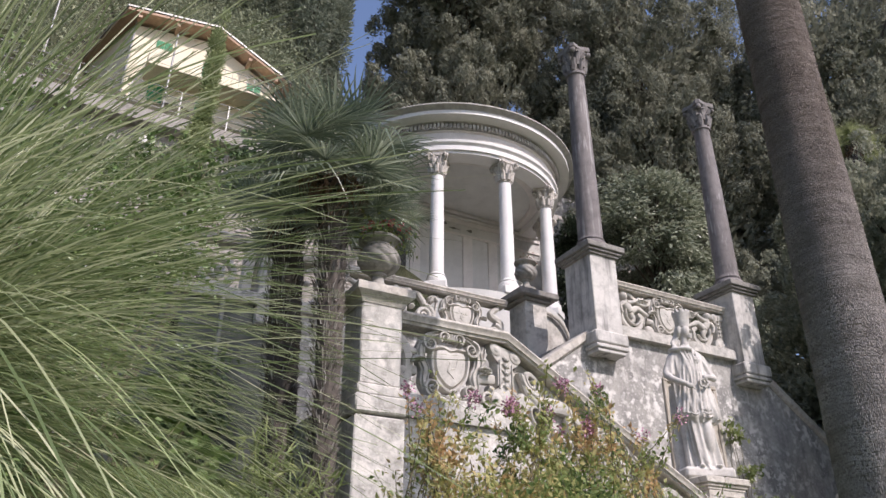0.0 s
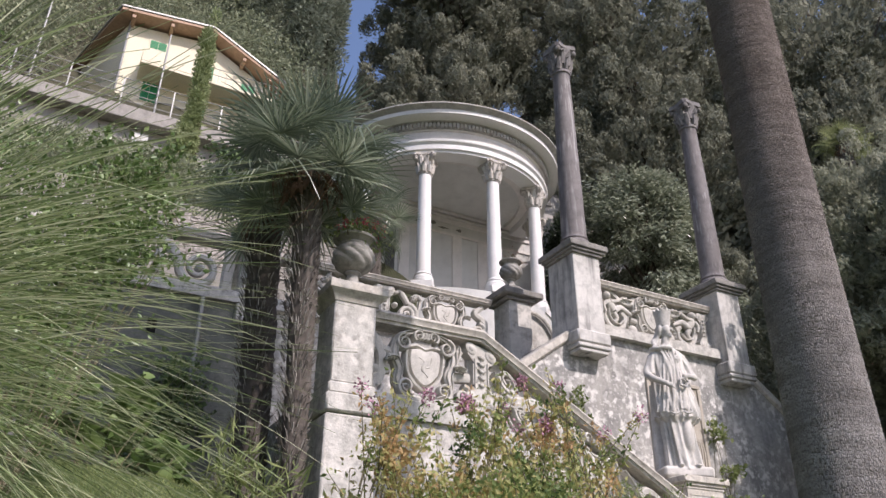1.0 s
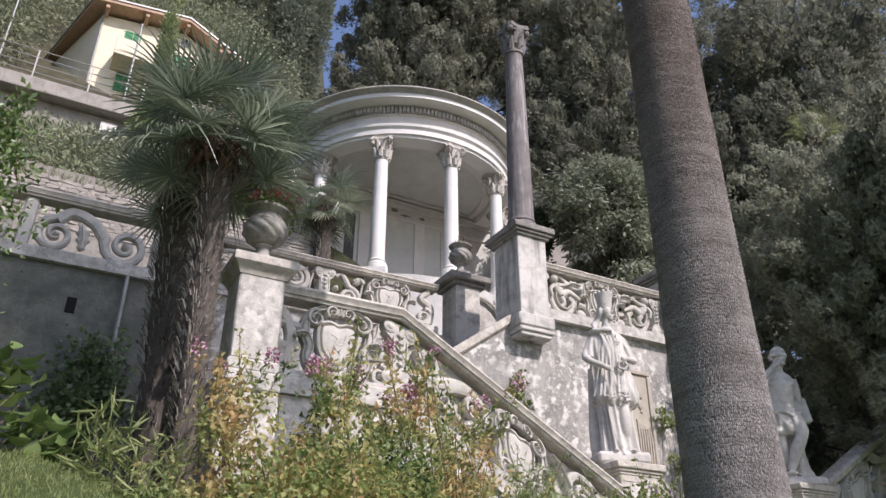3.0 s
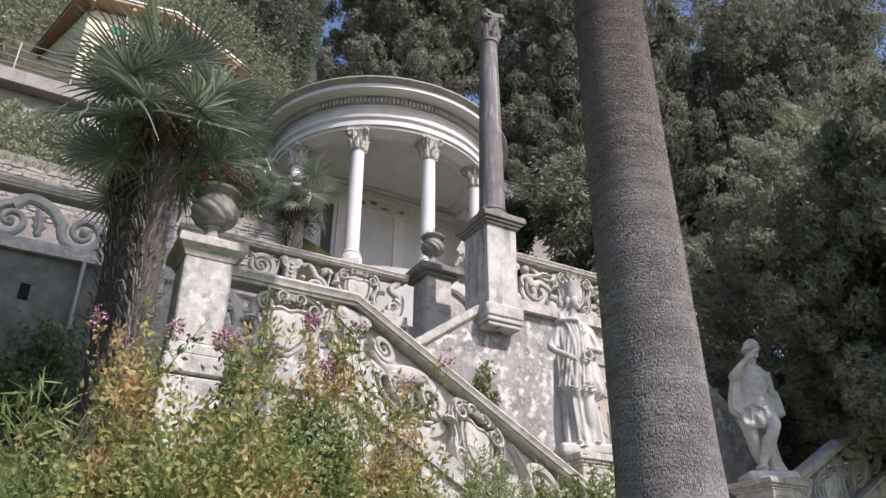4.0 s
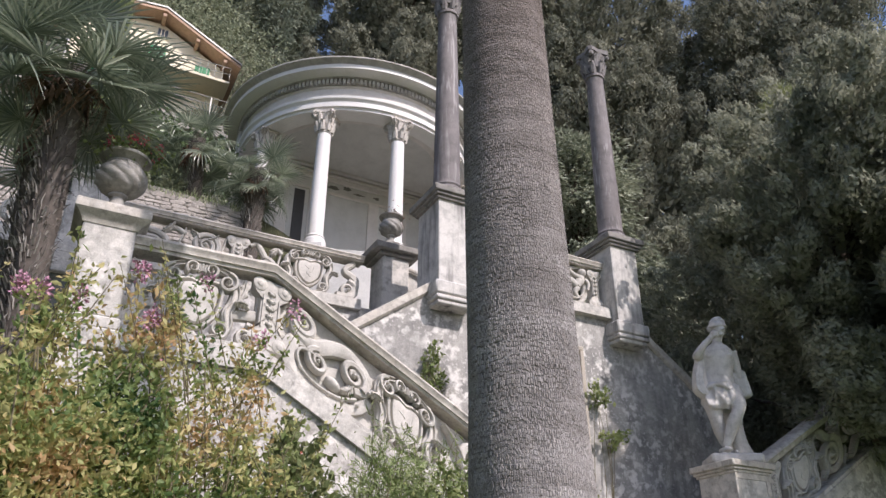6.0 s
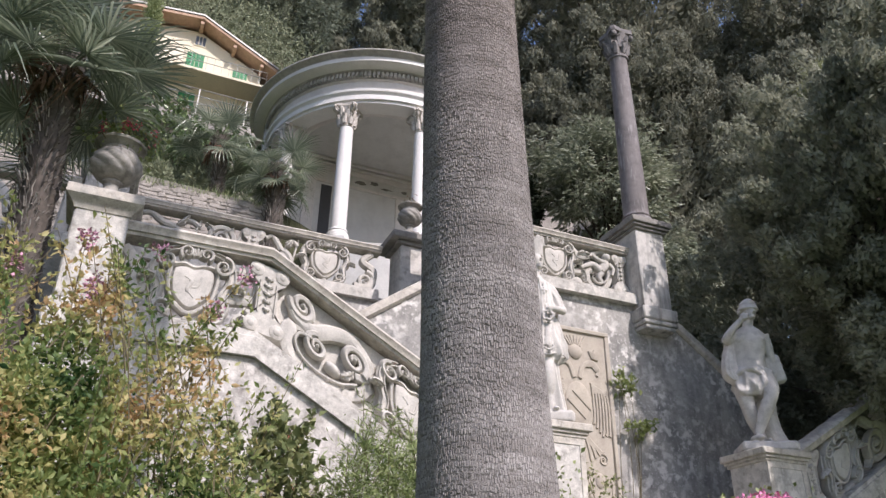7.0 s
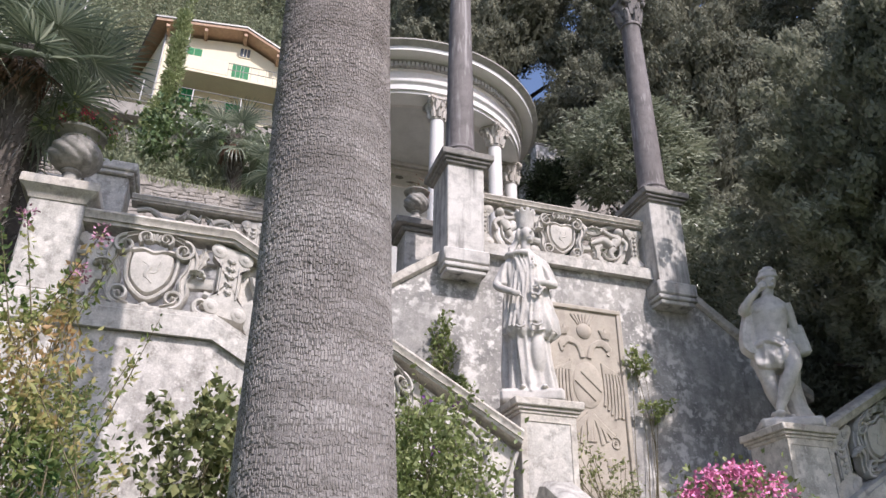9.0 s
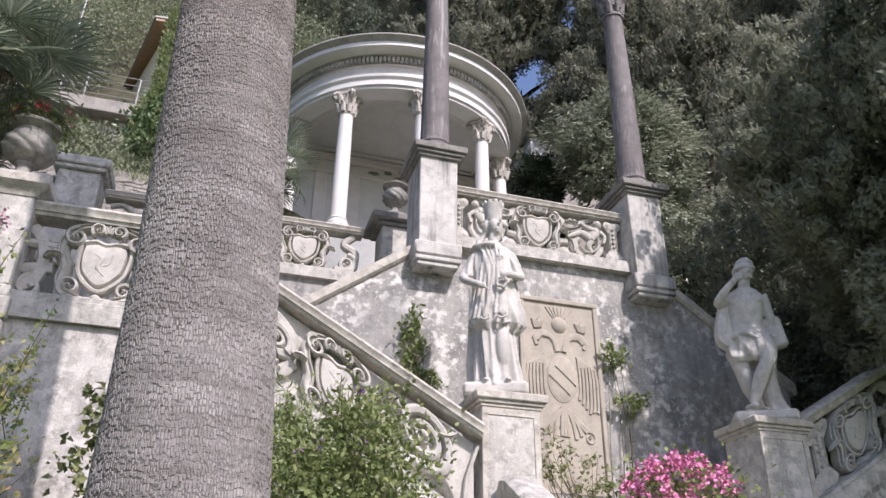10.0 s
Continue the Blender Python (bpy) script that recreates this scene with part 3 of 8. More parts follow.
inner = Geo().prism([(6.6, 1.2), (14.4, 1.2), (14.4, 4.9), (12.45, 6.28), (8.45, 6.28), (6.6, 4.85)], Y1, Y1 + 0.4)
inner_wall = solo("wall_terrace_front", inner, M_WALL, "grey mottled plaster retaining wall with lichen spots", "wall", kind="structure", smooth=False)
cop = [(-0.2, -0.19), (-0.24, -0.15), (-0.24, -0.02), (-0.21, 0), (0.21, 0), (0.24, -0.02), (0.24, -0.15), (0.2, -0.19)]
part("coping", sweep([(6.6, Y1 + 0.17, 4.97), (8.42, Y1 + 0.17, 6.27)], cop), M_RAIL, inner_wall, "sloping stone coping")
part("coping", sweep([(12.5, Y1 + 0.17, 6.27), (14.5, Y1 + 0.17, 4.83)], cop), M_RAIL, inner_wall, "sloping stone coping")
part("ledge", sweep([(8.95, Y1 + 0.15, 6.48), (11.88, Y1 + 0.15, 6.48)], block_profile(0.56, 0.20)), M_PIER, inner_wall, "pale stone ledge under the balustrade")

def course_material():
    """Old coursed masonry under thin green-stained plaster, its colours darkened to stand for shade."""
    m, nt, b = shader("mossy_coursed_wall_shaded", 0.92)
    p = position(nt)
    mp = nt.nodes.new("ShaderNodeMapping")
    mp.inputs["Rotation"].default_value = (radians(-90), 0, 0)
    link(nt, mix(nt, 0.05, p, noise_node(nt, p, 3.0, 4, 0.6), "ADD"), mp.inputs[0])
    br = nt.nodes.new("ShaderNodeTexBrick")
    br.inputs["Scale"].default_value = 1.0
    br.inputs["Brick Width"].default_value, br.inputs["Row Height"].default_value = 0.62, 0.24
    br.inputs["Mortar Size"].default_value, br.inputs["Mortar Smooth"].default_value = 0.014, 0.6
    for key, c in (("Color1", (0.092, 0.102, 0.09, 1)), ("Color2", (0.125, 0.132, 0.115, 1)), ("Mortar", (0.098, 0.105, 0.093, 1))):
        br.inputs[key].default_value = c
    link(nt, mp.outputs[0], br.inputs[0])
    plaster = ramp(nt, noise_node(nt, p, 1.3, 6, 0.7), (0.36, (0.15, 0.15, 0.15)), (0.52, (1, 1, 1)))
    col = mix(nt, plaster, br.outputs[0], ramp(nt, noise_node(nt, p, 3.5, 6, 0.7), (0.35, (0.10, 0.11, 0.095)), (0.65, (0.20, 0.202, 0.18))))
    col = mix(nt, 0.5, col, ramp(nt, noise_node(nt, p, 40, 4, 0.7), (0.3, (0.6, 0.6, 0.6)), (0.7, (1.3, 1.3, 1.3))), "MULTIPLY")
    link(nt, col, b.inputs["Base Color"])
    link(nt, bump(nt, br.outputs[1], 0.22, -0.012, bump(nt, noise_node(nt, p, 12, 5, 0.6), 0.6, 0.015)), b.inputs["Normal"])
    return m


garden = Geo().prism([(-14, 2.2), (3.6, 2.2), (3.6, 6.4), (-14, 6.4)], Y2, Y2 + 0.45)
garden_wall = solo("wall_garden", garden, course_material(), "mossy old masonry garden wall, shade in its colour, with a drain hole", "wall", kind="structure", smooth=False)
upper = Geo().prism([(3.6, 2.2), (24, 2.2), (24, 6.4), (3.6, 6.4)], Y2, Y2 + 0.45)
upper_wall = solo("wall_terrace_upper", upper, M_WALL, "grey stained plaster wall of the upper terrace", "wall", kind="structure", smooth=False)
part("ledge", sweep([(-14, Y2 + 0.16, 6.52), (7.95, Y2 + 0.16, 6.52)], block_profile(0.5, 0.2)), M_PIER, upper_wall, "pale stone ledge under the balustrade")
part("drain_hole", Geo().box((2.0, Y2 - 0.012, 5.62), (2.13, Y2 + 0.03, 5.86), 0.005), plain("hole_dark", (0.012, 0.012, 0.012), 0.95), garden_wall, "dark drain hole")
terrace = Geo().box((8.5, Y1 + 0.3, 5.9), (12.4, Y2 + 0.1, 6.3), 0.01)
solo("terrace_floor", terrace, M_WALL, "stone paved terrace behind the balustrade", "floor", kind="structure", smooth=False)
landing = Geo().box((3.6, Y0 + 0.3, 1.5), (5.5, Y2 - 0.02, 4.12), 0.01)
solo("landing_floor", landing, M_WALL, "stone stair landing", "floor", kind="structure", smooth=False)
foot = Geo().box((8.6, Y0 - 0.1, 1.0), (13.3, Y1, 2.2), 0.01)
solo("lower_landing_floor", foot, M_WALL, "stone landing at the foot of the stairs", "floor", kind="structure", smooth=False)

stair = thing("staircase", "worn stone stair flight between two balustrades", "stairs", (7, 9.5, 2.2))
stair2 = thing("staircase", "worn stone stair flight in tree shade", "stairs", (14, 9.5, 2.2))
stair3 = thing("staircase", "upper stone stair flight behind a sloping coping", "stairs", (7, 11.4, 4.1))
for k in range(11):
    z1 = 2.2 + 0.174 * (k + 1)
    part("step", Geo().box((5.45, Y0 + 0.41, z1 - 0.174), (8.7 - 0.295 * k, Y1 - 0.01, z1), 0.012), M_RAIL, stair)
    part("step", Geo().box((13.1 + 0.295 * k, Y0 + 0.63, z1 - 0.174), (17.4, Y1 - 0.01, z1), 0.012), M_RAIL, stair2)
    z2 = 3.75 + 0.2 * (k + 1)
    part("step", Geo().box((5.5 + 0.27 * k, Y1 + 0.41, z2 - 0.2), (8.6, Y2 - 0.01, z2), 0.012), M_RAIL, stair3)

# ---- front pier with its urn ----
pier = thing("stone_pier", "tall limewashed stone pier with a dark moulded cap", "pier", (3.78, 8.75, 2.5))
part("base", Geo().box((3.53, 8.46, 1.8), (4.12, 9.14, 3.745), 0.02), M_PIER, pier)
part("string_course", Geo().box((3.52, 8.44, 3.765), (4.13, 9.15, 3.97), 0.02).box((3.55, 8.48, 3.97), (4.10, 9.11, 4.10), 0.02), M_PIER, pier)
part("shaft", Geo().box((3.57, 8.52, 4.10), (4.08, 9.06, 5.08), 0.02), M_PIER, pier)
cap = Geo()
rows = []
for z, o in ((5.05, 0.012), (5.08, 0.02), (5.10, 0.035), (5.13, 0.055), (5.15, 0.085), (5.16, 0.095), (5.17, 0.105), (5.255, 0.105), (5.27, 0.095), (5.275, 0.0)):
    rows.append([(3.57 - o, 8.52 - o, z), (4.08 + o, 8.52 - o, z), (4.08 + o, 9.06 + o, z), (3.57 - o, 9.06 + o, z)])
cap.grid(rows, close_v=True)
cap.f.append([0, 1, 2, 3])
cap.f.append([36, 37, 38, 39])
part("cap", cap, M_RAIL, pier, "weathered lichened cap")
pier2 = thing("stone_pier", "low pale stone pier on the upper balustrade", "pier", (3.55, 12.4, 6.4))
part("shaft", Geo().box((3.24, 12.22, 6.0), (3.86, 12.84, 7.58), 0.02), M_PIER, pier2)
part("cap", Geo().box((3.17, 12.15, 7.58), (3.93, 12.91, 7.65), 0.02).box((3.13, 12.11, 7.65), (3.97, 12.95, 7.80), 0.02), M_PIER, pier2, "pale weathered cap")


def make_urn(name, label, at, s):
    """A footed bowl with slanting gadroons, a narrow neck and a turned-out rim."""
    u = thing(name, label, "urn", at)
    foot = Geo().lathe([(0.13 * s, 0.05 * s), (0.135 * s, 0.07 * s), (0.10 * s, 0.10 * s), (0.075 * s, 0.15 * s), (0.07 * s, 0.20 * s), (0.10 * s, 0.225 * s), (0.10 * s, 0.245 * s), (0.08 * s, 0.25 * s)], at, 40)
    foot.box((at[0] - 0.16 * s, at[1] - 0.16 * s, at[2] - 0.004), (at[0] + 0.16 * s, at[1] + 0.16 * s, at[2] + 0.06 * s), 0.01)
    part("foot", foot, M_URN, u)
    zz = np.linspace(0.25, 0.59, 26)
    prof = [(float(np.interp(z, [0.25, 0.27, 0.32, 0.38, 0.44, 0.50, 0.55, 0.59], [0.10, 0.15, 0.215, 0.25, 0.258, 0.245, 0.215, 0.18])) * s, float(z) * s) for z in zz]
    swirl = lambda a, k: 1 + 0.12 * (np.abs(np.sin(4.0 * (a + 0.075 * k))) ** 0.7 - 0.62) * math.sin(math.pi * min(1, (k + 0.5) / 25.5)) ** 0.5
    part("bowl", Geo().lathe(prof, at, 80, swirl), M_URN, u, "gadrooned grey stone bowl")
    rim = [(0.165, 0.58), (0.185, 0.59), (0.185, 0.605), (0.175, 0.62), (0.20, 0.645), (0.235, 0.665), (0.258, 0.672), (0.265, 0.695), (0.25, 0.71), (0.21, 0.71), (0.19, 0.67), (0.05, 0.66)]
    part("rim", Geo().lathe([(r * s, z * s) for r, z in rim], at, 48), M_URN, u)
    return u


make_urn("garden_urn", "grey gadrooned stone urn with red geraniums on the pier", (3.83, 8.73, 5.275), 1.0)
make_urn("garden_urn", "small dark stone urn with dry flower heads", (8.52, 12.40, 7.735), 0.86)

ped = thing("urn_pedestal", "pale carved pedestal with a dark cap under an urn", "pedestal", (8.4, 12.4, 6.3))
part("shaft", Geo().box((8.27, 12.10, 5.9), (8.77, 12.67, 7.38), 0.02), M_PIER, ped, "cracked cream plaster shaft")
butt = [(8.765, 5.9), (9.3, 5.9)] + [(8.765 + 0.535 * math.cos(q), 6.62 + 0.60 * math.sin(q)) for q in np.linspace(0, math.pi / 2, 14)]
rim = [(8.765 + 0.535 * math.cos(q), 12.14, 6.62 + 0.60 * math.sin(q)) for q in np.linspace(0, math.pi / 2, 16)]
part("trim", Geo().tube(rim, 0.035, 8), M_RAIL, ped, "curved stone edge")
part("buttress", Geo().prism(butt, 12.2, 12.6), M_PIER, ped, "curved cream buttress")
part("cap", Geo().box((8.19, 12.04, 7.38), (8.85, 12.74, 7.45), 0.015).box((8.07, 11.95, 7.45), (8.97, 12.84, 7.58), 0.02).add([(8.10, 11.98, 7.575), (8.94, 11.98, 7.575), (8.94, 12.81, 7.575), (8.10, 12.81, 7.575), (8.36, 12.26, 7.735), (8.64, 12.26, 7.735), (8.64, 12.54, 7.735), (8.36, 12.54, 7.735)], [[0, 1, 5, 4], [1, 2, 6, 5], [2, 3, 7, 6], [3, 0, 4, 7], [4, 5, 6, 7], [3, 2, 1, 0]]), M_CAP, ped, "dark weathered cap")

# ---- balustrades ----
D = 0.13


def rail_part(parent, path, w=0.36, h=0.15, material=None):
    me = sweep(path, rail_profile(w, h)).mesh("top_rail")
    return part("top_rail", me, material or M_RAIL, parent, "lichen-spotted stone rail")


def dense(x0, x1, f, y, n=24):
    return [(x, y, float(f(x))) for x in np.linspace(x0, x1, n)]


# landing panel and left flight
bal1 = thing("balustrade", "pierced limestone stair balustrade carved with scrolls and a shield", "balustrade", (6, Y0 + 0.2, 4.1))
rail_part(bal1, [(4.07, Y0 + 0.2, 5.09), (5.55, Y0 + 0.2, 5.09), (8.75, Y0 + 0.2, 5.09 - SL * 3.2)], 0.38, 0.17)
c = Carve((4.05, Y0 + 0.2, 4.075))
c.cartouche(0.74, 0.42, 0.86, 0.16, 1.0)
part("shield", c, M_CARVE, bal1, "carved shield in strapwork")
c = Carve((4.05, Y0 + 0.2, 4.075))
c.ribbon(smooth_line([(0.03, 0.1), (0.16, 0.2), (0.2, 0.42), (0.14, 0.62), (0.03, 0.74)], 20), 0.14, 0.13)
c.ribbon([(0.02, 0.3), (0.3, 0.34)], 0.12, 0.12)
c.ribbon([(0.02, 0.58), (0.3, 0.56)], 0.10, 0.12)
c.volute((0.14, 0.12), 0.12, 90, 1.4, 0.07, 0.14)
c.volute((1.28, 0.14), 0.13, 90, -1.5, 0.08, 0.14)
c.ribbon([(1.1, 0.36), (1.36, 0.38)], 0.13, 0.14)
c.leaf((1.16, 0.5), 60, 0.3, 0.12, 0.1)
pieces("scrollwork", c, M_CARVE, bal1)
c = Carve((5.40, Y0 + 0.2, 4.075 + 0.02), -0.25)
c.frame_block(0.16, 0.40, 0.02, 0.84, 0.15)
part("bracket", c, M_CARVE, bal1, "scrolled bracket with a leaf drop")
c = Carve((5.78, Y0 + 0.2, 4.075 - SL * 0.30), -SL)
c.volute((0.17, 0.68), 0.15, 180, 1.7, 0.10, 0.15, 0.02)
c.ribbon(smooth_line([(0.04, 0.62), (0.12, 0.50), (0.32, 0.50), (0.50, 0.62), (0.72, 0.70), (0.92, 0.60), (0.94, 0.42), (0.80, 0.36)], 34), [0.10] * 8 + [0.17] * 18 + [0.11] * 8, 0.15, 0.02)
c.volute((0.78, 0.50), 0.15, -40, 1.7, 0.09, 0.15, 0.04)
c.ribbon(smooth_line([(0.34, 0.46), (0.12, 0.42), (0.03, 0.26), (0.10, 0.10), (0.34, 0.03), (0.62, 0.06), (0.86, 0.20), (0.98, 0.36)], 36), [0.09] * 6 + [0.19] * 22 + [0.12] * 8, 0.16, 0.0)
c.ribbon(smooth_line([(0.30, 0.40), (0.16, 0.36), (0.12, 0.25), (0.20, 0.14), (0.38, 0.10), (0.62, 0.14), (0.82, 0.26)], 30), 0.035, 0.08, 0.07)
c.volute((0.36, 0.36), 0.13, 90, 1.6, 0.08, 0.14, 0.04)
c.dome((0.56, 0.26), 0.09, 0.09, 0.02, 0.8)
c.leaf((0.62, 0.24), 20, 0.26, 0.10, 0.10, 0.03, 0.9)
for k in range(5):
    c.dome((0.16 + 0.17 * k, 0.20 - 0.11 * math.sin(0.4 + 0.7 * k)), 0.018, 0.05, 0.07)
pieces("scrollwork", c, M_CARVE, bal1)
c = Carve((5.78, Y0 + 0.2, 4.075 - SL * 0.30), -SL)
c.cartouche(1.42, 0.41, 0.84, 0.18, 0.86)
part("shield", c, M_CARVE, bal1, "carved tablet between volutes")
c = Carve((5.78, Y0 + 0.2, 4.075 - SL * 0.30), -SL)
c.scrollwork(1.78, 2.95, 0.0, 0.84, 0.17, -1)
pieces("scrollwork", c, M_CARVE, bal1)

back = Geo().prism([(5.42, 4.05), (5.78, 3.9), (8.7, 3.9 - SL * 2.92), (8.7, 4.72 - SL * 2.92), (5.62, 4.86), (5.42, 4.92)], Y0 + 0.23, Y0 + 0.29)
part("back_panel", back, M_CARVE, bal1, "recessed stone ground of the carving", False)

# right flight
bal2 = thing("balustrade", "pierced carved stair balustrade in deep tree shade", "balustrade", (15, Y0 + 0.42, 3))
rail_part(bal2, [(12.95, Y0 + 0.42, 3.74), (17.4, Y0 + 0.42, 3.74 + SL * 4.45)], 0.38, 0.17)
c = Carve((12.98, Y0 + 0.42, 2.74), SL)
c.frame_block(0.22, 0.36, 0.0, 0.84, 0.15)
c.cartouche(0.85, 0.42, 0.84, 0.17, 0.9)
c.scrollwork(1.3, 4.3, 0.0, 0.84, 0.16)
pieces("scrollwork", c, M_CARVE, bal2)

# between the two tall columns
bal3 = thing("balustrade", "pierced limestone balustrade with a shield, scrolls and winged figures", "balustrade", (10.4, Y1 + 0.1, 6.48))
rail_part(bal3, [(8.98, Y1 + 0.13, 7.40), (11.86, Y1 + 0.13, 7.40)], 0.36, 0.15)
c = Carve((8.98, Y1 + 0.13, 6.48))
c.cartouche(1.42, 0.40, 0.80, 0.16, 1.0)
part("shield", c, M_CARVE, bal3, "carved shield in strapwork")
c = Carve((8.98, Y1 + 0.13, 6.48))
for s, m0 in ((1, 0.0), (-1, 2.84)):
    f = lambda u: m0 + s * u
    c.frame_block(f(0.14), 0.24, 0.02, 0.76, 0.14)
    c.ribbon(smooth_line([(f(0.34), 0.44), (f(0.35), 0.24), (f(0.46), 0.09), (f(0.62), 0.06), (f(0.76), 0.14), (f(0.80), 0.30), (f(0.72), 0.38)], 30), [0.10] * 22 + [0.13] * 8, 0.15)
    c.ribbon(smooth_line([(f(0.41), 0.40), (f(0.43), 0.24), (f(0.52), 0.15), (f(0.64), 0.14), (f(0.72), 0.22)], 20), 0.03, 0.07, 0.07)
    c.ribbon(smooth_line([(f(1.08), 0.70), (f(0.92), 0.60), (f(0.74), 0.62), (f(0.58), 0.72), (f(0.40), 0.76)], 24), np.linspace(0.15, 0.06, 24), 0.14)
    c.leaf((f(0.98), 0.62), 90 + s * 70, 0.30, 0.13, 0.12, 0.03, s * 0.7)
    c.leaf((f(0.84), 0.10), 90 + s * 20, 0.30, 0.12, 0.12, 0, -s * 1.2)
    # small reclining carved figure
    c.dome((f(0.40), 0.64), 0.072, 0.10, 0.05, 1.15, 16)
    c.ribbon(smooth_line([(f(0.42), 0.57), (f(0.46), 0.48), (f(0.54), 0.38)], 12), [0.12] * 3 + [0.17] * 6 + [0.15] * 3, 0.15, 0.05, 14)
    c.ribbon(smooth_line([(f(0.54), 0.38), (f(0.68), 0.46), (f(0.80), 0.42), (f(0.93), 0.36)], 16), np.linspace(0.13, 0.06, 16), 0.12, 0.06, 12)
    c.ribbon(smooth_line([(f(0.52), 0.34), (f(0.58), 0.24), (f(0.52), 0.14)], 10), np.linspace(0.11, 0.06, 10), 0.11, 0.06, 12)
    c.ribbon(smooth_line([(f(0.45), 0.53), (f(0.58), 0.56), (f(0.70), 0.62)], 10), np.linspace(0.08, 0.05, 10), 0.09, 0.09, 10)
    c.ribbon(smooth_line([(f(0.38), 0.52), (f(0.30), 0.44), (f(0.33), 0.32)], 10), np.linspace(0.08, 0.05, 10), 0.09, 0.08, 10)
    c.ribbon([(f(0.92), 0.30), (f(1.06), 0.28)], 0.11, 0.13)
    c.dome((f(0.98), 0.1), 0.10, 0.08)
pieces("scrollwork", c, M_CARVE, bal3)

# upper terrace balustrade, two stretches
bal4 = thing("balustrade", "pierced limestone terrace balustrade with scrolls and a framed tablet", "balustrade", (6, Y2 + 0.15, 6.5))
rail_part(bal4, [(3.95, Y2 + 0.15, 7.40), (8.0, Y2 + 0.15, 7.40)], 0.36, 0.14)
c = Carve((3.95, Y2 + 0.15, 6.52))
c.scrollwork(0.1, 1.05, 0.0, 0.74, 0.15, 1)
c.scrollwork(1.05, 1.7, 0.0, 0.74, 0.15, -1)
c.frame_block(1.88, 0.34, 0.0, 0.74, 0.15)
c.scrollwork(2.08, 2.62, 0.0, 0.74, 0.15, 1)
c.ribbon(smooth_line([(3.62, 0.08), (3.9, 0.12), (3.95, 0.4), (3.75, 0.55), (3.9, 0.72)], 24), 0.13, 0.15)
c.volute((3.82, 0.2), 0.17, 90, -1.7, 0.10, 0.16)
pieces("scrollwork", c, M_CARVE, bal4)
c = Carve((3.95, Y2 + 0.15, 6.52))
c.cartouche(3.10, 0.38, 0.76, 0.16, 1.1)
part("shield", c, M_CARVE, bal4, "carved shield in strapwork")
bal5 = thing("balustrade", "pierced grey balustrade with large open scrolls on the garden wall", "balustrade", (0, Y2 + 0.15, 6.5))
rail_part(bal5, [(-10, Y2 + 0.15, 7.50), (3.2, Y2 + 0.15, 7.50)], 0.38, 0.17)
c = Carve((-10, Y2 + 0.15, 6.52))
for k in range(7):
    u = 12.62 - 1.85 * k
    c.volute((u, 0.34), 0.32, 160, 1.7, 0.15, 0.17)
    c.ribbon(smooth_line([(u - 0.32, 0.40), (u - 0.5, 0.62), (u - 0.8, 0.72), (u - 1.0, 0.55)], 20), 0.17, 0.17)
    c.volute((u - 0.98, 0.32), 0.27, 100, 1.6, 0.13, 0.17)
    c.leaf((u - 0.62, 0.1), 80, 0.5, 0.2, 0.14)
    c.ribbon([(u + 0.45, 0.0), (u + 0.47, 0.8)], 0.2, 0.18)
pieces("scrollwork", c, M_CARVE, bal5)
bal6 = thing("balustrade", "terrace balustrade under trees, shade put into its dark stone", "balustrade", (16, Y2 + 0.15, 6.5))
# darker cap stone in place of rail stone paints in the tree shade
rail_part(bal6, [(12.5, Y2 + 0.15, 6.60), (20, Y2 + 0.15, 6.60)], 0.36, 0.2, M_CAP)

# ---- tall columns ----


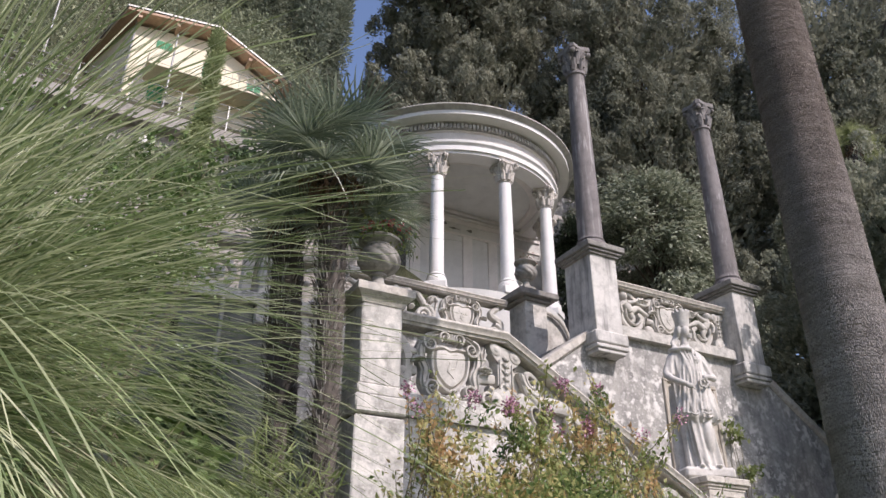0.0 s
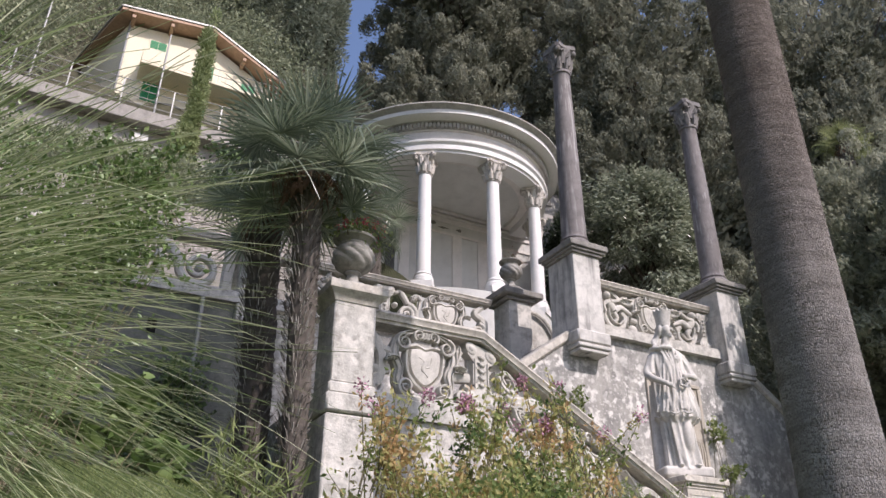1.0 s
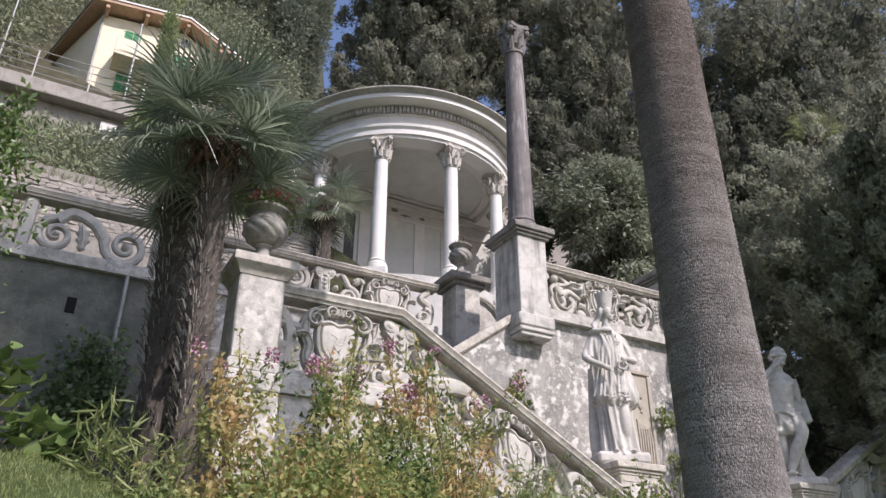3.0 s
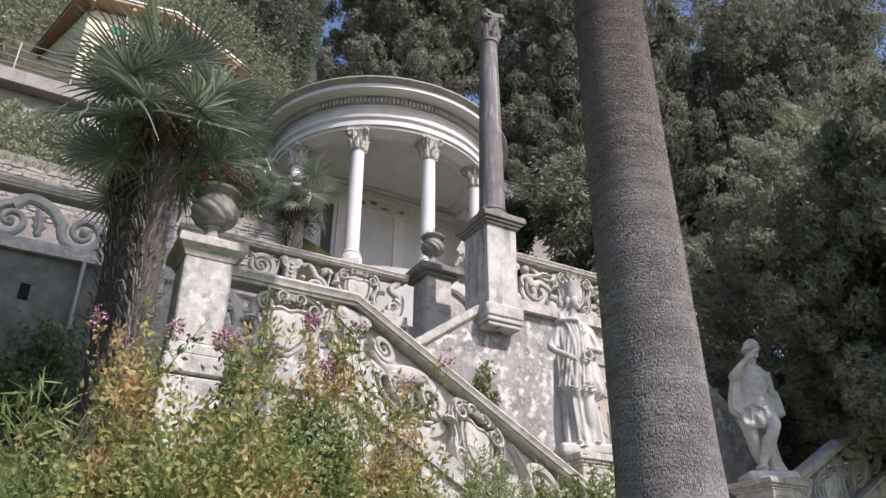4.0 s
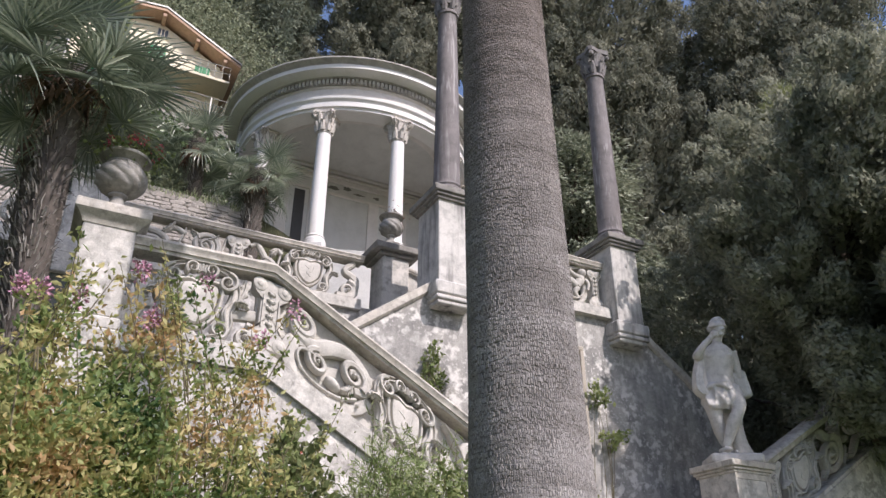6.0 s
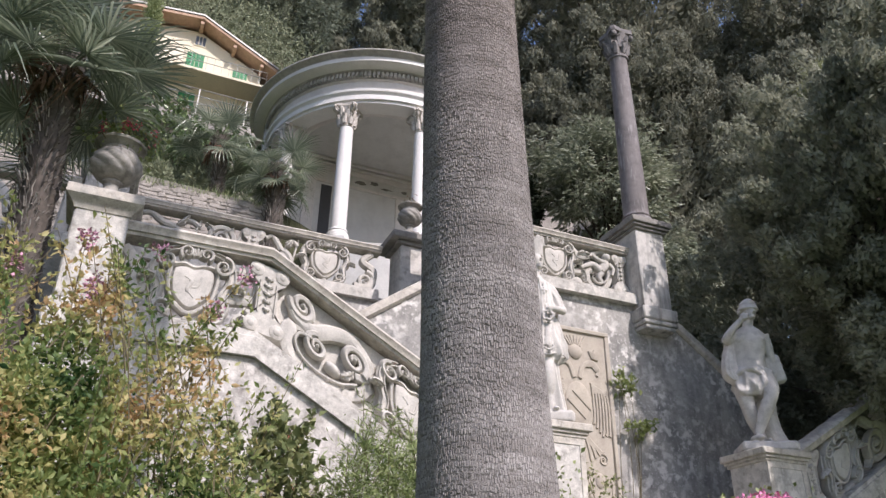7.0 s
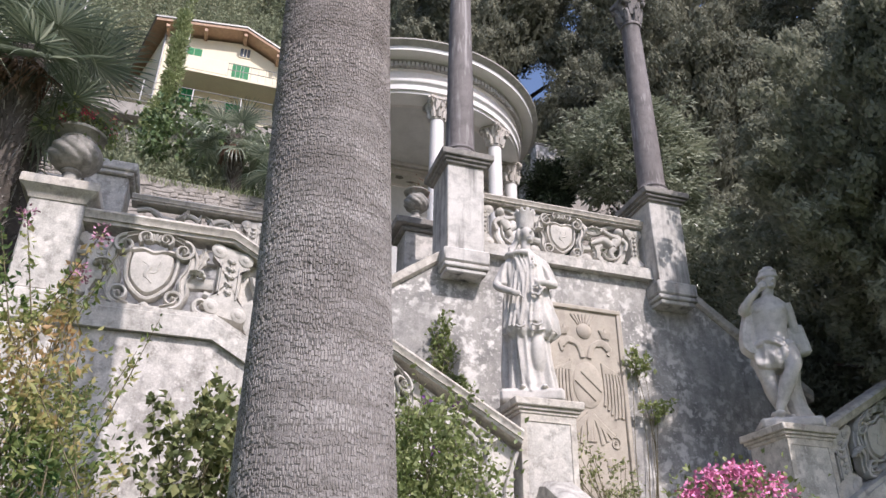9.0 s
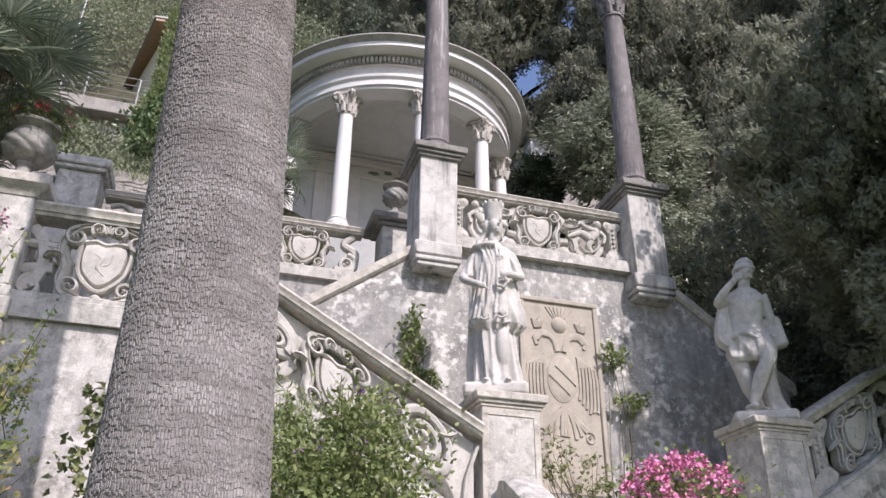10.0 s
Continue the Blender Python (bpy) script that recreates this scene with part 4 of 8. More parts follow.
def tall_column(x, neck, label):
    y = 10.585
    t = thing("tall_column", label, "column", (x, y, 6.0), "pair of tall columns")
    b = Geo().box((x - 0.345, y - 0.345, 5.98), (x + 0.345, y + 0.52, 6.2), 0.025).box((x - 0.335, y - 0.335, 5.90), (x + 0.335, y + 0.51, 5.972), 0.03)
    b.box((x - 0.30, y - 0.30, 5.83), (x + 0.30, y + 0.48, 5.90), 0.03)
    part("pedestal_base", b, M_PED, t)
    part("pedestal_body", Geo().box((x - 0.285, y - 0.285, 6.2), (x + 0.285, y + 0.46, 7.64), 0.014), M_PED, t, "pale pedestal block with dark runs")
    cp = Geo()
    for lo, hi, o in ((7.62, 7.67, 0.33), (7.67, 7.72, 0.37), (7.72, 7.83, 0.41), (7.83, 7.86, 0.36)):
        cp.box((x - o, y - o, lo), (x + o, y + o + 0.17, hi), 0.012)
    part("pedestal_cap", cp, M_CAP, t, "grey moulded cap")
    prof = [(0.29, 7.86), (0.30, 7.90), (0.285, 7.94), (0.25, 7.96), (0.235, 7.99), (0.252, 8.02), (0.235, 8.05), (0.226, 8.09)]
    prof += [(0.226 - 0.058 * q ** 1.25, 8.09 + (neck - 8.13) * q) for q in np.linspace(0.02, 1, 14)]
    prof += [(0.172, neck - 0.03), (0.195, neck - 0.02), (0.20, neck + 0.01), (0.195, neck + 0.04), (0.172, neck + 0.05)]
    part("shaft", Geo().lathe(prof, (x, y, 0), 40), M_GRANITE, t, "tapering grey stone shaft with pale scratches")
    k = Geo().lathe([(0.165, neck + 0.04), (0.17, neck + 0.20), (0.19, neck + 0.40), (0.235, neck + 0.53), (0.24, neck + 0.55)], (x, y, 0), 32)
    for row, (z0, h, off) in enumerate(((0.05, 0.26, 0.0), (0.18, 0.30, math.pi / 8))):
        for i in range(8):
            a = i * math.pi / 4 + off
            k.tube([(x + r * math.cos(a), y + r * math.sin(a), neck + z0 + h * q) for r, q in ((0.165, 0.0), (0.185, 0.45), (0.205, 0.8), (0.25, 1.0), (0.262, 0.93), (0.245, 0.84))], [0.05, 0.062, 0.058, 0.042, 0.03, 0.014], 6)
    for i in range(4):
        a = math.pi / 4 + i * math.pi / 2
        k.blob((x + 0.275 * math.cos(a), y + 0.275 * math.sin(a), neck + 0.50), (0.06, 0.06, 0.065), 7)
    k.prism([(x + 0.33 * math.cos(a + d), y + 0.33 * math.sin(a + d)) if d else (x + 0.225 * math.cos(a), y + 0.225 * math.sin(a)) for i in range(4) for a, d in ((i * math.pi / 2 + math.pi / 4, -0.12), (i * math.pi / 2 + math.pi / 4, 0.12), (i * math.pi / 2 + math.pi / 2, 0))], neck + 0.55, neck + 0.65, 2)
    me = roughen(k.mesh("capital"), 0.026, 8.0, x)
    part("capital", me, M_GREYCAP, t, "worn leafy grey stone capital")
    return t


tall_column(8.715, 11.80, "tall grey stone column on a pale pedestal, capital worn")
tall_column(12.12, 11.63, "tall grey stone column on a streaked pedestal, partly shaded")


# ---- coat-of-arms relief ----
rel = thing("relief_panel", "framed sandstone relief of a double-headed eagle with a shield", "relief", (10.63, Y1, 3.0))
X0, X1, Z0, Z1 = 10.0, 11.24, 2.95, 5.70
fr = Geo()
for lo, hi in (((X0, Y1 - 0.05, Z1 - 0.07), (X1, Y1 + 0.05, Z1)), ((X0, Y1 - 0.05, Z0), (X0 + 0.07, Y1 + 0.05, Z1 - 0.071)), ((X1 - 0.07, Y1 - 0.05, Z0), (X1, Y1 + 0.05, Z1 - 0.071))):
    fr.box(lo, hi, 0.012)
part("frame", fr, M_RELIEF, rel)
part("slab", Geo().box((X0 + 0.06, Y1 - 0.012, Z0), (X1 - 0.06, Y1 + 0.04, Z1 - 0.06), 0.004), M_RELIEF, rel)
c = Carve((10.62, Y1 - 0.012, 2.95))
oval = [(0.23 * math.cos(a), 1.55 + 0.34 * math.sin(a)) for a in np.linspace(0, 2 * math.pi, 30, endpoint=False)]
c.plate(oval, 0.035, 0.0, 0.15)
for k in range(4):
    o = -0.30 + 0.19 * k
    a = [(u, 1.55 + o * 1.2 - u * 0.9) for u in np.linspace(-0.2, 0.2, 5)]
    a = [p for p in a if (p[0] / 0.21) ** 2 + ((p[1] - 1.55) / 0.31) ** 2 < 1]
    if len(a) > 1:
        c.ribbon(a, 0.03, 0.03, 0.025, 6)
for s in (-1, 1):
    for k in range(6):
        u = s * (0.26 + 0.05 * k)
        c.ribbon(smooth_line([(s * 0.24, 1.90 - 0.03 * k), (u, 1.82 - 0.02 * k), (u + s * 0.01, 1.45 - 0.06 * k), (u - s * 0.015, 1.15 - 0.02 * k + 0.04 * abs(k - 3))], 10), 0.05, 0.05, 0.0, 6)
    c.ribbon(smooth_line([(s * 0.05, 1.95), (s * 0.12, 2.14), (s * 0.28, 2.20), (s * 0.38, 2.10), (s * 0.36, 2.02)], 16), [0.09] * 6 + [0.12] * 6 + [0.06] * 4, 0.07)
    c.plate([(s * 0.28, 2.28), (s * 0.40, 2.26), (s * 0.44, 2.40), (s * 0.36, 2.36), (s * 0.33, 2.43), (s * 0.29, 2.36), (s * 0.23, 2.40)], 0.05)
    for k in range(4):
        c.ribbon(smooth_line([(s * 0.05, 1.12), (s * (0.12 + 0.07 * k), 0.95 - 0.03 * k), (s * (0.16 + 0.08 * k), 0.72 + 0.05 * k)], 8), 0.06, 0.05, 0.0, 6)
    c.volute((s * 0.36, 0.75), 0.09, 90, -s * 1.3, 0.04, 0.05)
    c.dome((s * 0.28, 0.45), 0.08, 0.04, 0, 1.4)
c.dome((0, 2.36), 0.12, 0.06)
for k in range(-3, 4):
    c.ribbon([(0.03 * k, 2.46), (0.065 * k, 2.62)], [0.03, 0.05], 0.04, 0.0, 6)
for k in range(-1, 2):
    c.ribbon([(0.03 * k, 1.15), (0.05 * k, 0.75)], 0.06, 0.05, 0.0, 6)
pieces("eagle", c, M_RELIEF, rel, "shallow carved eagle, crowns and shield")


# ---- statues on pedestals ----
def statue_pedestal(x0, x1, y0, y1, top, label):
    t = thing("statue_pedestal", label, "pedestal", ((x0 + x1) / 2, (y0 + y1) / 2, 2.2), "statue pedestals")
    part("base", Geo().box((x0 - 0.06, y0 - 0.06, 1.8), (x1 + 0.06, y1 + 0.06, 2.42), 0.02), M_PIER, t)
    part("shaft", Geo().box((x0, y0, 2.42), (x1, y1, top - 0.16), 0.015), M_PIER, t)
    fr = Geo()
    for a, b in (((x0, 2.42), (x1, 2.52)), ((x0, top - 0.25), (x1, top - 0.17)), ((x0, 2.52), (x0 + 0.07, top - 0.25)), ((x1 - 0.07, 2.52), (x1, top - 0.25))):
        fr.box((a[0], y0 - 0.012, a[1]), (b[0], y0 + 0.004, b[1]), 0.003)
    part("panel_frame", fr, M_RAIL, t, "low raised border round the plaster panel")
    cp = Geo()
    for lo, hi, o in ((top - 0.17, top - 0.13, 0.025), (top - 0.13, top - 0.09, 0.05), (top - 0.09, top, 0.085)):
        cp.box((x0 - o, y0 - o, lo), (x1 + o, y1 + o, hi), 0.012)
    part("cap", cp, M_RAIL, t)
    return t


statue_pedestal(8.78, 9.44, 8.72, 9.40, 3.62, "plastered pedestal with a moulded cap at the stair foot")
statue_pedestal(12.24, 12.90, 8.72, 9.40, 3.65, "pale pedestal with a moulded cap, half in shade")


def loft(g, rows, n=72, fold=None):
    a = np.linspace(0, 2 * math.pi, n, endpoint=False)
    pts = []
    for k, (z, cx, cy, rx, ry) in enumerate(rows):
        f = np.ones(n) if fold is None else fold(a, z)
        pts.append(np.stack([cx + rx * f * np.cos(a), cy + ry * f * np.sin(a), np.full(n, z)], -1))
    g.grid(pts, close_v=True)
    b = g.n - len(rows) * n
    g.f.append([b + j for j in range(n)][::-1])
    g.f.append([b + (len(rows) - 1) * n + j for j in range(n)])


def rows_between(keys, n):
    k = np.array(keys, float)
    z = np.linspace(k[0, 0], k[-1, 0], n)
    return [tuple([q] + [float(np.interp(q, k[:, 0], k[:, i])) for i in range(1, 5)]) for q in z]


def finish_statue(name, g, at, label, turn, size=1.0, slim=1.0, sway=0.0):
    for q in g.v:
        q[:, 0] += sway * np.clip((q[:, 2] - 0.7) / 1.6, 0, 1)
    me = g.mesh(name)
    me.materials.append(M_STATUE)
    ob = new(name, me)
    ob.location = at
    ob.rotation_euler = (0, 0, radians(turn))
    ob.scale = (size * slim, size * (0.5 + 0.5 * slim), size)
    m = ob.modifiers.new("stone", "REMESH")
    m.mode, m.voxel_size, m.use_smooth_shade = "VOXEL", 0.0105, True
    s = ob.modifiers.new("worn", "SMOOTH")
    s.factor, s.iterations = 0.5, 1
    return tagged(ob, label, "statue")


def ridge(p):
    return 1 - np.abs(np.sin(p))


def robed_statue(at):
    g = Geo()
    r = np.random.default_rng(5)
    g.box((-0.36, -0.29, 0.0), (0.37, 0.30, 0.16), 0.04)
    skirt = lambda a, z: 1 + 0.24 * (ridge(4.0 * a + 0.9 * np.sin(2 * a) + 1.9 * z) - 0.42) * np.clip(1.35 - z, 0.4, 1) + 0.15 * (ridge(9.2 * a + 2.2 * z + np.sin(3 * a + 2 * z)) - 0.4)
    loft(g, rows_between([(0.12, 0.02, 0, 0.31, 0.26), (0.2, 0.02, 0, 0.285, 0.24), (0.5, 0.01, 0, 0.25, 0.215), (0.85, 0.0, 0, 0.235, 0.2), (1.1, 0.0, 0, 0.22, 0.18)], 60), 200, skirt)
    over = lambda a, z: 1 + 0.17 * (ridge(3.0 * a + 3.6 * z + 0.9 * np.sin(2 * a + z)) - 0.42) * np.clip(1.75 - z, 0.35, 1) + 0.12 * (ridge(7.0 * a + 2.4 * z + 0.8 * np.sin(3 * a - 2 * z)) - 0.4) + 0.05 * (ridge(13 * a - 5 * z) - 0.4)
    loft(g, rows_between([(0.80, 0.03, 0, 0.25, 0.19), (0.87, 0.03, 0, 0.318, 0.24), (0.93, 0.03, 0, 0.325, 0.246), (1.1, 0.02, 0, 0.312, 0.236), (1.3, 0.005, 0, 0.285, 0.212), (1.43, -0.005, 0, 0.268, 0.198), (1.6, -0.01, 0, 0.258, 0.19), (1.78, -0.015, 0, 0.245, 0.17), (1.89, -0.015, 0, 0.22, 0.14), (1.96, -0.01, 0, 0.13, 0.10), (2.02, 0.0, 0, 0.07, 0.07)], 84), 200, over)
    # head turned aside, hair and mural crown
    g.tube([(0, 0, 1.95), (0.012, -0.018, 2.15)], [0.068, 0.060], 16)
    g.blob((0.02, -0.03, 2.235), (0.080, 0.095, 0.118), 14)
    look_x, look_y = math.sin(radians(38)), -math.cos(radians(38))
    g.tube([(0.02 + 0.088 * look_x, -0.03 + 0.088 * look_y, 2.265), (0.02 + 0.112 * look_x, -0.03 + 0.112 * look_y, 2.225)], [0.010, 0.017], 8)
    g.blob((0.02 + 0.080 * look_x, -0.03 + 0.080 * look_y, 2.165), (0.030, 0.030, 0.022))
    g.blob((0.02 + 0.070 * look_x, -0.03 + 0.070 * look_y, 2.135), (0.034, 0.034, 0.028))
    g.blob((-0.012, 0.03, 2.25), (0.108, 0.105, 0.120), 14)
    for k in range(3):
        g.tube(smooth_line([(-0.06, -0.05 + 0.03 * k, 2.29), (-0.10 - 0.01 * k, 0.0 + 0.02 * k, 2.15), (-0.15 - 0.02 * k, 0.0, 2.04), (-0.20 + 0.03 * k, -0.06, 1.95), (-0.17 + 0.05 * k, -0.13, 1.89)], 12), np.linspace(0.042, 0.020, 12), 8)
    g.tube(smooth_line([(-0.075, -0.05, 2.30), (-0.085, -0.055, 2.24), (-0.085, -0.02, 2.17)], 8), 0.03, 8)
    g.tube(smooth_line([(0.09, 0.02, 2.30), (0.10, 0.03, 2.24), (0.07, 0.05, 2.16)], 8), 0.03, 8)
    g.lathe([(0.104, 2.31), (0.108, 2.34), (0.112, 2.42), (0.122, 2.48), (0.138, 2.545), (0.10, 2.545)], (0.012, 0.0, 0), 32)
    for i in range(10):
        a = 2 * math.pi * i / 10
        g.box((-0.024, -0.018, 0), (0.024, 0.018, 0.045), 0.005, Matrix.Translation((0.012 + 0.122 * math.cos(a), 0.122 * math.sin(a), 2.54)) @ Matrix.Rotation(a + math.pi / 2, 4, "Z"))
    # rolled scarf
    g.tube(smooth_line([(-0.25, 0.0, 1.93), (-0.19, -0.12, 1.925), (-0.08, -0.165, 1.93), (0.03, -0.155, 1.915)], 14), 0.030 + 0.008 * np.sin(np.linspace(0, 9, 14)), 9)
    # arms with short sleeves
    sl = lambda a, z: 1 + 0.16 * (ridge(3 * a + 5 * z) - 0.4)
    loft(g, rows_between([(1.50, -0.325, -0.03, 0.06, 0.07), (1.53, -0.31, -0.03, 0.085, 0.095), (1.68, -0.28, -0.01, 0.085, 0.095), (1.83, -0.215, 0.0, 0.085, 0.09), (1.92, -0.16, 0.0, 0.05, 0.06)], 26), 60, sl)
    loft(g, rows_between([(1.49, 0.30, -0.05, 0.06, 0.07), (1.52, 0.285, -0.05, 0.082, 0.09), (1.68, 0.26, -0.01, 0.082, 0.09), (1.83, 0.20, 0.0, 0.082, 0.088), (1.92, 0.14, 0.0, 0.05, 0.06)], 26), 60, sl)
    g.tube(smooth_line([(-0.33, -0.03, 1.62), (-0.365, -0.07, 1.53), (-0.33, -0.17, 1.44), (-0.24, -0.25, 1.37), (-0.16, -0.285, 1.33)], 16), np.linspace(0.060, 0.038, 16), 12)
    g.blob((-0.13, -0.297, 1.31), (0.055, 0.034, 0.042))
    for k in range(4):
        g.tube([(-0.13 + 0.012 * k, -0.310, 1.322 - 0.014 * k), (-0.065 + 0.008 * k, -0.302, 1.262 - 0.006 * k)], [0.014, 0.009], 6)
    g.tube(smooth_line([(0.30, -0.06, 1.56), (0.325, -0.12, 1.48), (0.25, -0.22, 1.46), (0.15, -0.255, 1.46)], 12), np.linspace(0.058, 0.038, 12), 12)
    g.blob((0.13, -0.262, 1.455), (0.045, 0.032, 0.038))
    ring = [(0.105 + 0.062 * math.cos(a) * (1 + 0.16 * math.cos(5 * a)), -0.262, 1.365 + 0.062 * math.sin(a) * (1 + 0.16 * math.cos(5 * a))) for a in np.linspace(0, 2 * math.pi, 36)]
    g.tube(ring, 0.019, 8)
    g.box((0.075, -0.20, 1.69), (0.10, -0.165, 1.79), 0.006)
    g.box((0.05, -0.20, 1.73), (0.125, -0.165, 1.755), 0.006)
    # folds that fall from the shoulders to the girdle
    for k in range(5):
        x0, x1 = -0.16 + 0.06 * k + 0.012 * (k % 2), -0.02 + 0.02 * k
        line = smooth_line([(x0, -0.135 - 0.03 * math.sin(0.5 * k + 0.4), 1.90), (0.5 * (x0 + x1) + 0.02, -0.178, 1.68), (x1, -0.168, 1.46)], 12)
        g.tube(line, 0.004 + (0.006 + 0.005 * (k % 2)) * np.sin(np.linspace(0.3, 2.9, 12)), 7)
    # slanting folds of the tunic and its gathered hem
    for k in range(11):
        a0, z0 = -0.35 - 0.20 * k, r.uniform(1.45, 1.72)
        a1, z2 = a0 - r.uniform(0.10, 0.42), 0.92 + r.uniform(0, 0.06)
        line = [((0.252 + 0.075 * t) * math.cos(a0 + (a1 - a0) * t ** 1.4), (0.188 + 0.062 * t) * math.sin(a0 + (a1 - a0) * t ** 1.4), z0 + (z2 - z0) * t) for t in np.linspace(0, 1, 16)]
        g.tube(line, 0.004 + r.uniform(0.011, 0.020) * np.linspace(0.3, 1.0, 16), 7)
    hem = [(0.03 + (0.322 + 0.020 * math.sin(8 * a)) * math.cos(a), (0.244 + 0.020 * math.sin(8 * a)) * math.sin(a), 0.885 + 0.03 * math.sin(6 * a + 1) + 0.02 * math.cos(3 * a)) for a in np.linspace(0, 2 * math.pi, 110)]
    g.tube(hem, 0.011, 7)
    for x, z in ((-0.09, 0.90), (0.11, 0.915)):
        g.tube(smooth_line([(x - 0.07, -0.268, z + 0.02), (x - 0.02, -0.298, z - 0.02), (x + 0.04, -0.293, z + 0.01), (x + 0.03, -0.278, z + 0.06)], 10), 0.016, 8)
    g.blob((0.09, -0.165, 0.60), (0.085, 0.075, 0.26))
    # cloak down one side
    g.tube(smooth_line([(-0.24, 0.10, 0.14), (-0.27, 0.10, 0.45), (-0.26, 0.10, 0.85), (-0.25, 0.08, 1.4)], 14), np.interp(np.linspace(0, 1, 14), [0, 0.3, 1], [0.09, 0.075, 0.05]), 10)
    for x in (-0.10, 0.15):
        g.blob((x, -0.262, 0.172), (0.040, 0.065, 0.025))
    return finish_statue("statue", g, at, "pale stone statue of a robed crowned figure on a pedestal", -22)


def youth_statue(at):
    g = Geo()
    g.box((-0.34, -0.28, 0.0), (0.38, 0.30, 0.15), 0.04)
    leg = lambda pts: g.tube(smooth_line(pts, 20), np.interp(np.linspace(0, 1, 20), [0, 0.28, 0.5, 0.68, 1], [0.15, 0.130, 0.094, 0.098, 0.052]), 16)
    leg([(-0.16, 0.0, 1.18), (-0.165, -0.04, 0.92), (-0.135, -0.05, 0.72), (-0.065, 0.0, 0.45), (0.02, 0.04, 0.21)])
    leg([(0.05, -0.02, 1.18), (0.12, -0.12, 0.98), (0.135, -0.20, 0.82), (0.02, -0.19, 0.54), (-0.09, -0.16, 0.25)])
    g.blob((-0.12, -0.21, 0.20), (0.062, 0.12, 0.045), m=Matrix.Rotation(0.5, 4, "Z"))
    g.blob((0.05, -0.03, 0.19), (0.055, 0.13, 0.045))
    loft(g, rows_between([(1.08, -0.06, 0, 0.235, 0.175), (1.2, -0.07, 0, 0.23, 0.17), (1.38, -0.09, 0, 0.208, 0.150), (1.52, -0.10, 0, 0.212, 0.152), (1.70, -0.11, -0.01, 0.235, 0.165), (1.84, -0.12, 0, 0.235, 0.15), (1.92, -0.12, 0, 0.165, 0.11), (1.98, -0.12, 0, 0.08, 0.08)], 34), 56)
    for sx in (-1, 1):
        g.blob((-0.11 + sx * 0.095, -0.115, 1.735), (0.10, 0.05, 0.07))
        g.blob((-0.095 + sx * 0.045, -0.105, 1.43), (0.045, 0.04, 0.10))
    fold = lambda a, q: 1 + 0.20 * (ridge(3.5 * a + 6 * q) - 0.4) + 0.10 * (ridge(7 * a - 4 * q) - 0.4) + 0.16 * np.sin(a * 2 + 0.6) * np.clip(0.98 - q, 0, 0.12) / 0.12
    loft(g, rows_between([(0.84, -0.05, -0.05, 0.18, 0.16), (0.90, -0.05, -0.05, 0.235, 0.205), (1.02, -0.06, -0.03, 0.262, 0.215), (1.16, -0.07, -0.01, 0.262, 0.20), (1.28, -0.08, 0, 0.24, 0.175)], 26), 96, fold)
    g.tube(smooth_line([(-0.33, -0.08, 1.16), (-0.15, -0.20, 1.24), (0.04, -0.19, 1.14), (0.17, -0.08, 1.22)], 14), 0.034 + 0.012 * np.sin(np.linspace(0, 8, 14)), 8)
    g.tube(smooth_line([(0.02, -0.2, 1.12), (0.05, -0.215, 1.02), (0.03, -0.2, 0.92)], 8), [0.03, 0.035, 0.04, 0.045, 0.045, 0.04, 0.03, 0.015], 8)
    g.tube([(-0.12, 0, 1.93), (-0.112, -0.025, 2.09)], [0.08, 0.07], 14)
    g.blob((-0.10, -0.045, 2.185), (0.092, 0.112, 0.13), 14)
    g.tube([(-0.07, -0.145, 2.205), (-0.062, -0.165, 2.165)], [0.012, 0.020], 8)
    g.blob((-0.075, -0.125, 2.095), (0.04, 0.035, 0.03))
    g.blob((-0.115, 0.0, 2.275), (0.140, 0.150, 0.072), 14)
    g.tube([(-0.115 + 0.128 * math.cos(a), -0.005 + 0.138 * math.sin(a), 2.262 + 0.012 * math.sin(a)) for a in np.linspace(0, 2 * math.pi, 30)], 0.024, 8)
    g.blob((-0.225, -0.02, 2.225), (0.04, 0.05, 0.05))
    g.blob((-0.105, 0.01, 2.345), (0.120, 0.130, 0.088), 14)
    g.blob((-0.09, 0.03, 2.41), (0.08, 0.085, 0.058))
    g.tube(smooth_line([(-0.29, 0.0, 1.85), (-0.37, -0.05, 1.76), (-0.43, -0.12, 1.74), (-0.37, -0.19, 1.86), (-0.25, -0.21, 2.02)], 18), np.interp(np.linspace(0, 1, 18), [0, 0.45, 1], [0.088, 0.072, 0.045]), 14)
    g.blob((-0.215, -0.215, 2.06), (0.062, 0.05, 0.07))
    for k in range(4):
        g.tube([(-0.235, -0.258 + 0.010 * k, 2.025 + 0.026 * k), (-0.155, -0.245 + 0.010 * k, 2.035 + 0.026 * k)], [0.016, 0.013], 6)
    g.tube(smooth_line([(-0.36, 0.02, 1.74), (-0.37, 0.0, 1.48), (-0.36, -0.02, 1.25), (-0.28, -0.05, 1.06)], 16), np.interp(np.linspace(0, 1, 16), [0, 0.4, 0.75, 1], [0.075, 0.105, 0.120, 0.06]), 12)
    for k in range(3):
        g.tube(smooth_line([(-0.39 + 0.03 * k, -0.07, 1.68), (-0.43 + 0.04 * k, -0.10, 1.45), (-0.43 + 0.05 * k, -0.13, 1.22), (-0.33 + 0.03 * k, -0.14, 1.08)], 10), [0.008, 0.014, 0.018, 0.02, 0.022, 0.022, 0.02, 0.018, 0.014, 0.008], 7)
    g.tube(smooth_line([(0.09, 0.0, 1.84), (0.17, 0.04, 1.62), (0.22, 0.07, 1.42)], 10), np.linspace(0.082, 0.055, 10), 12)
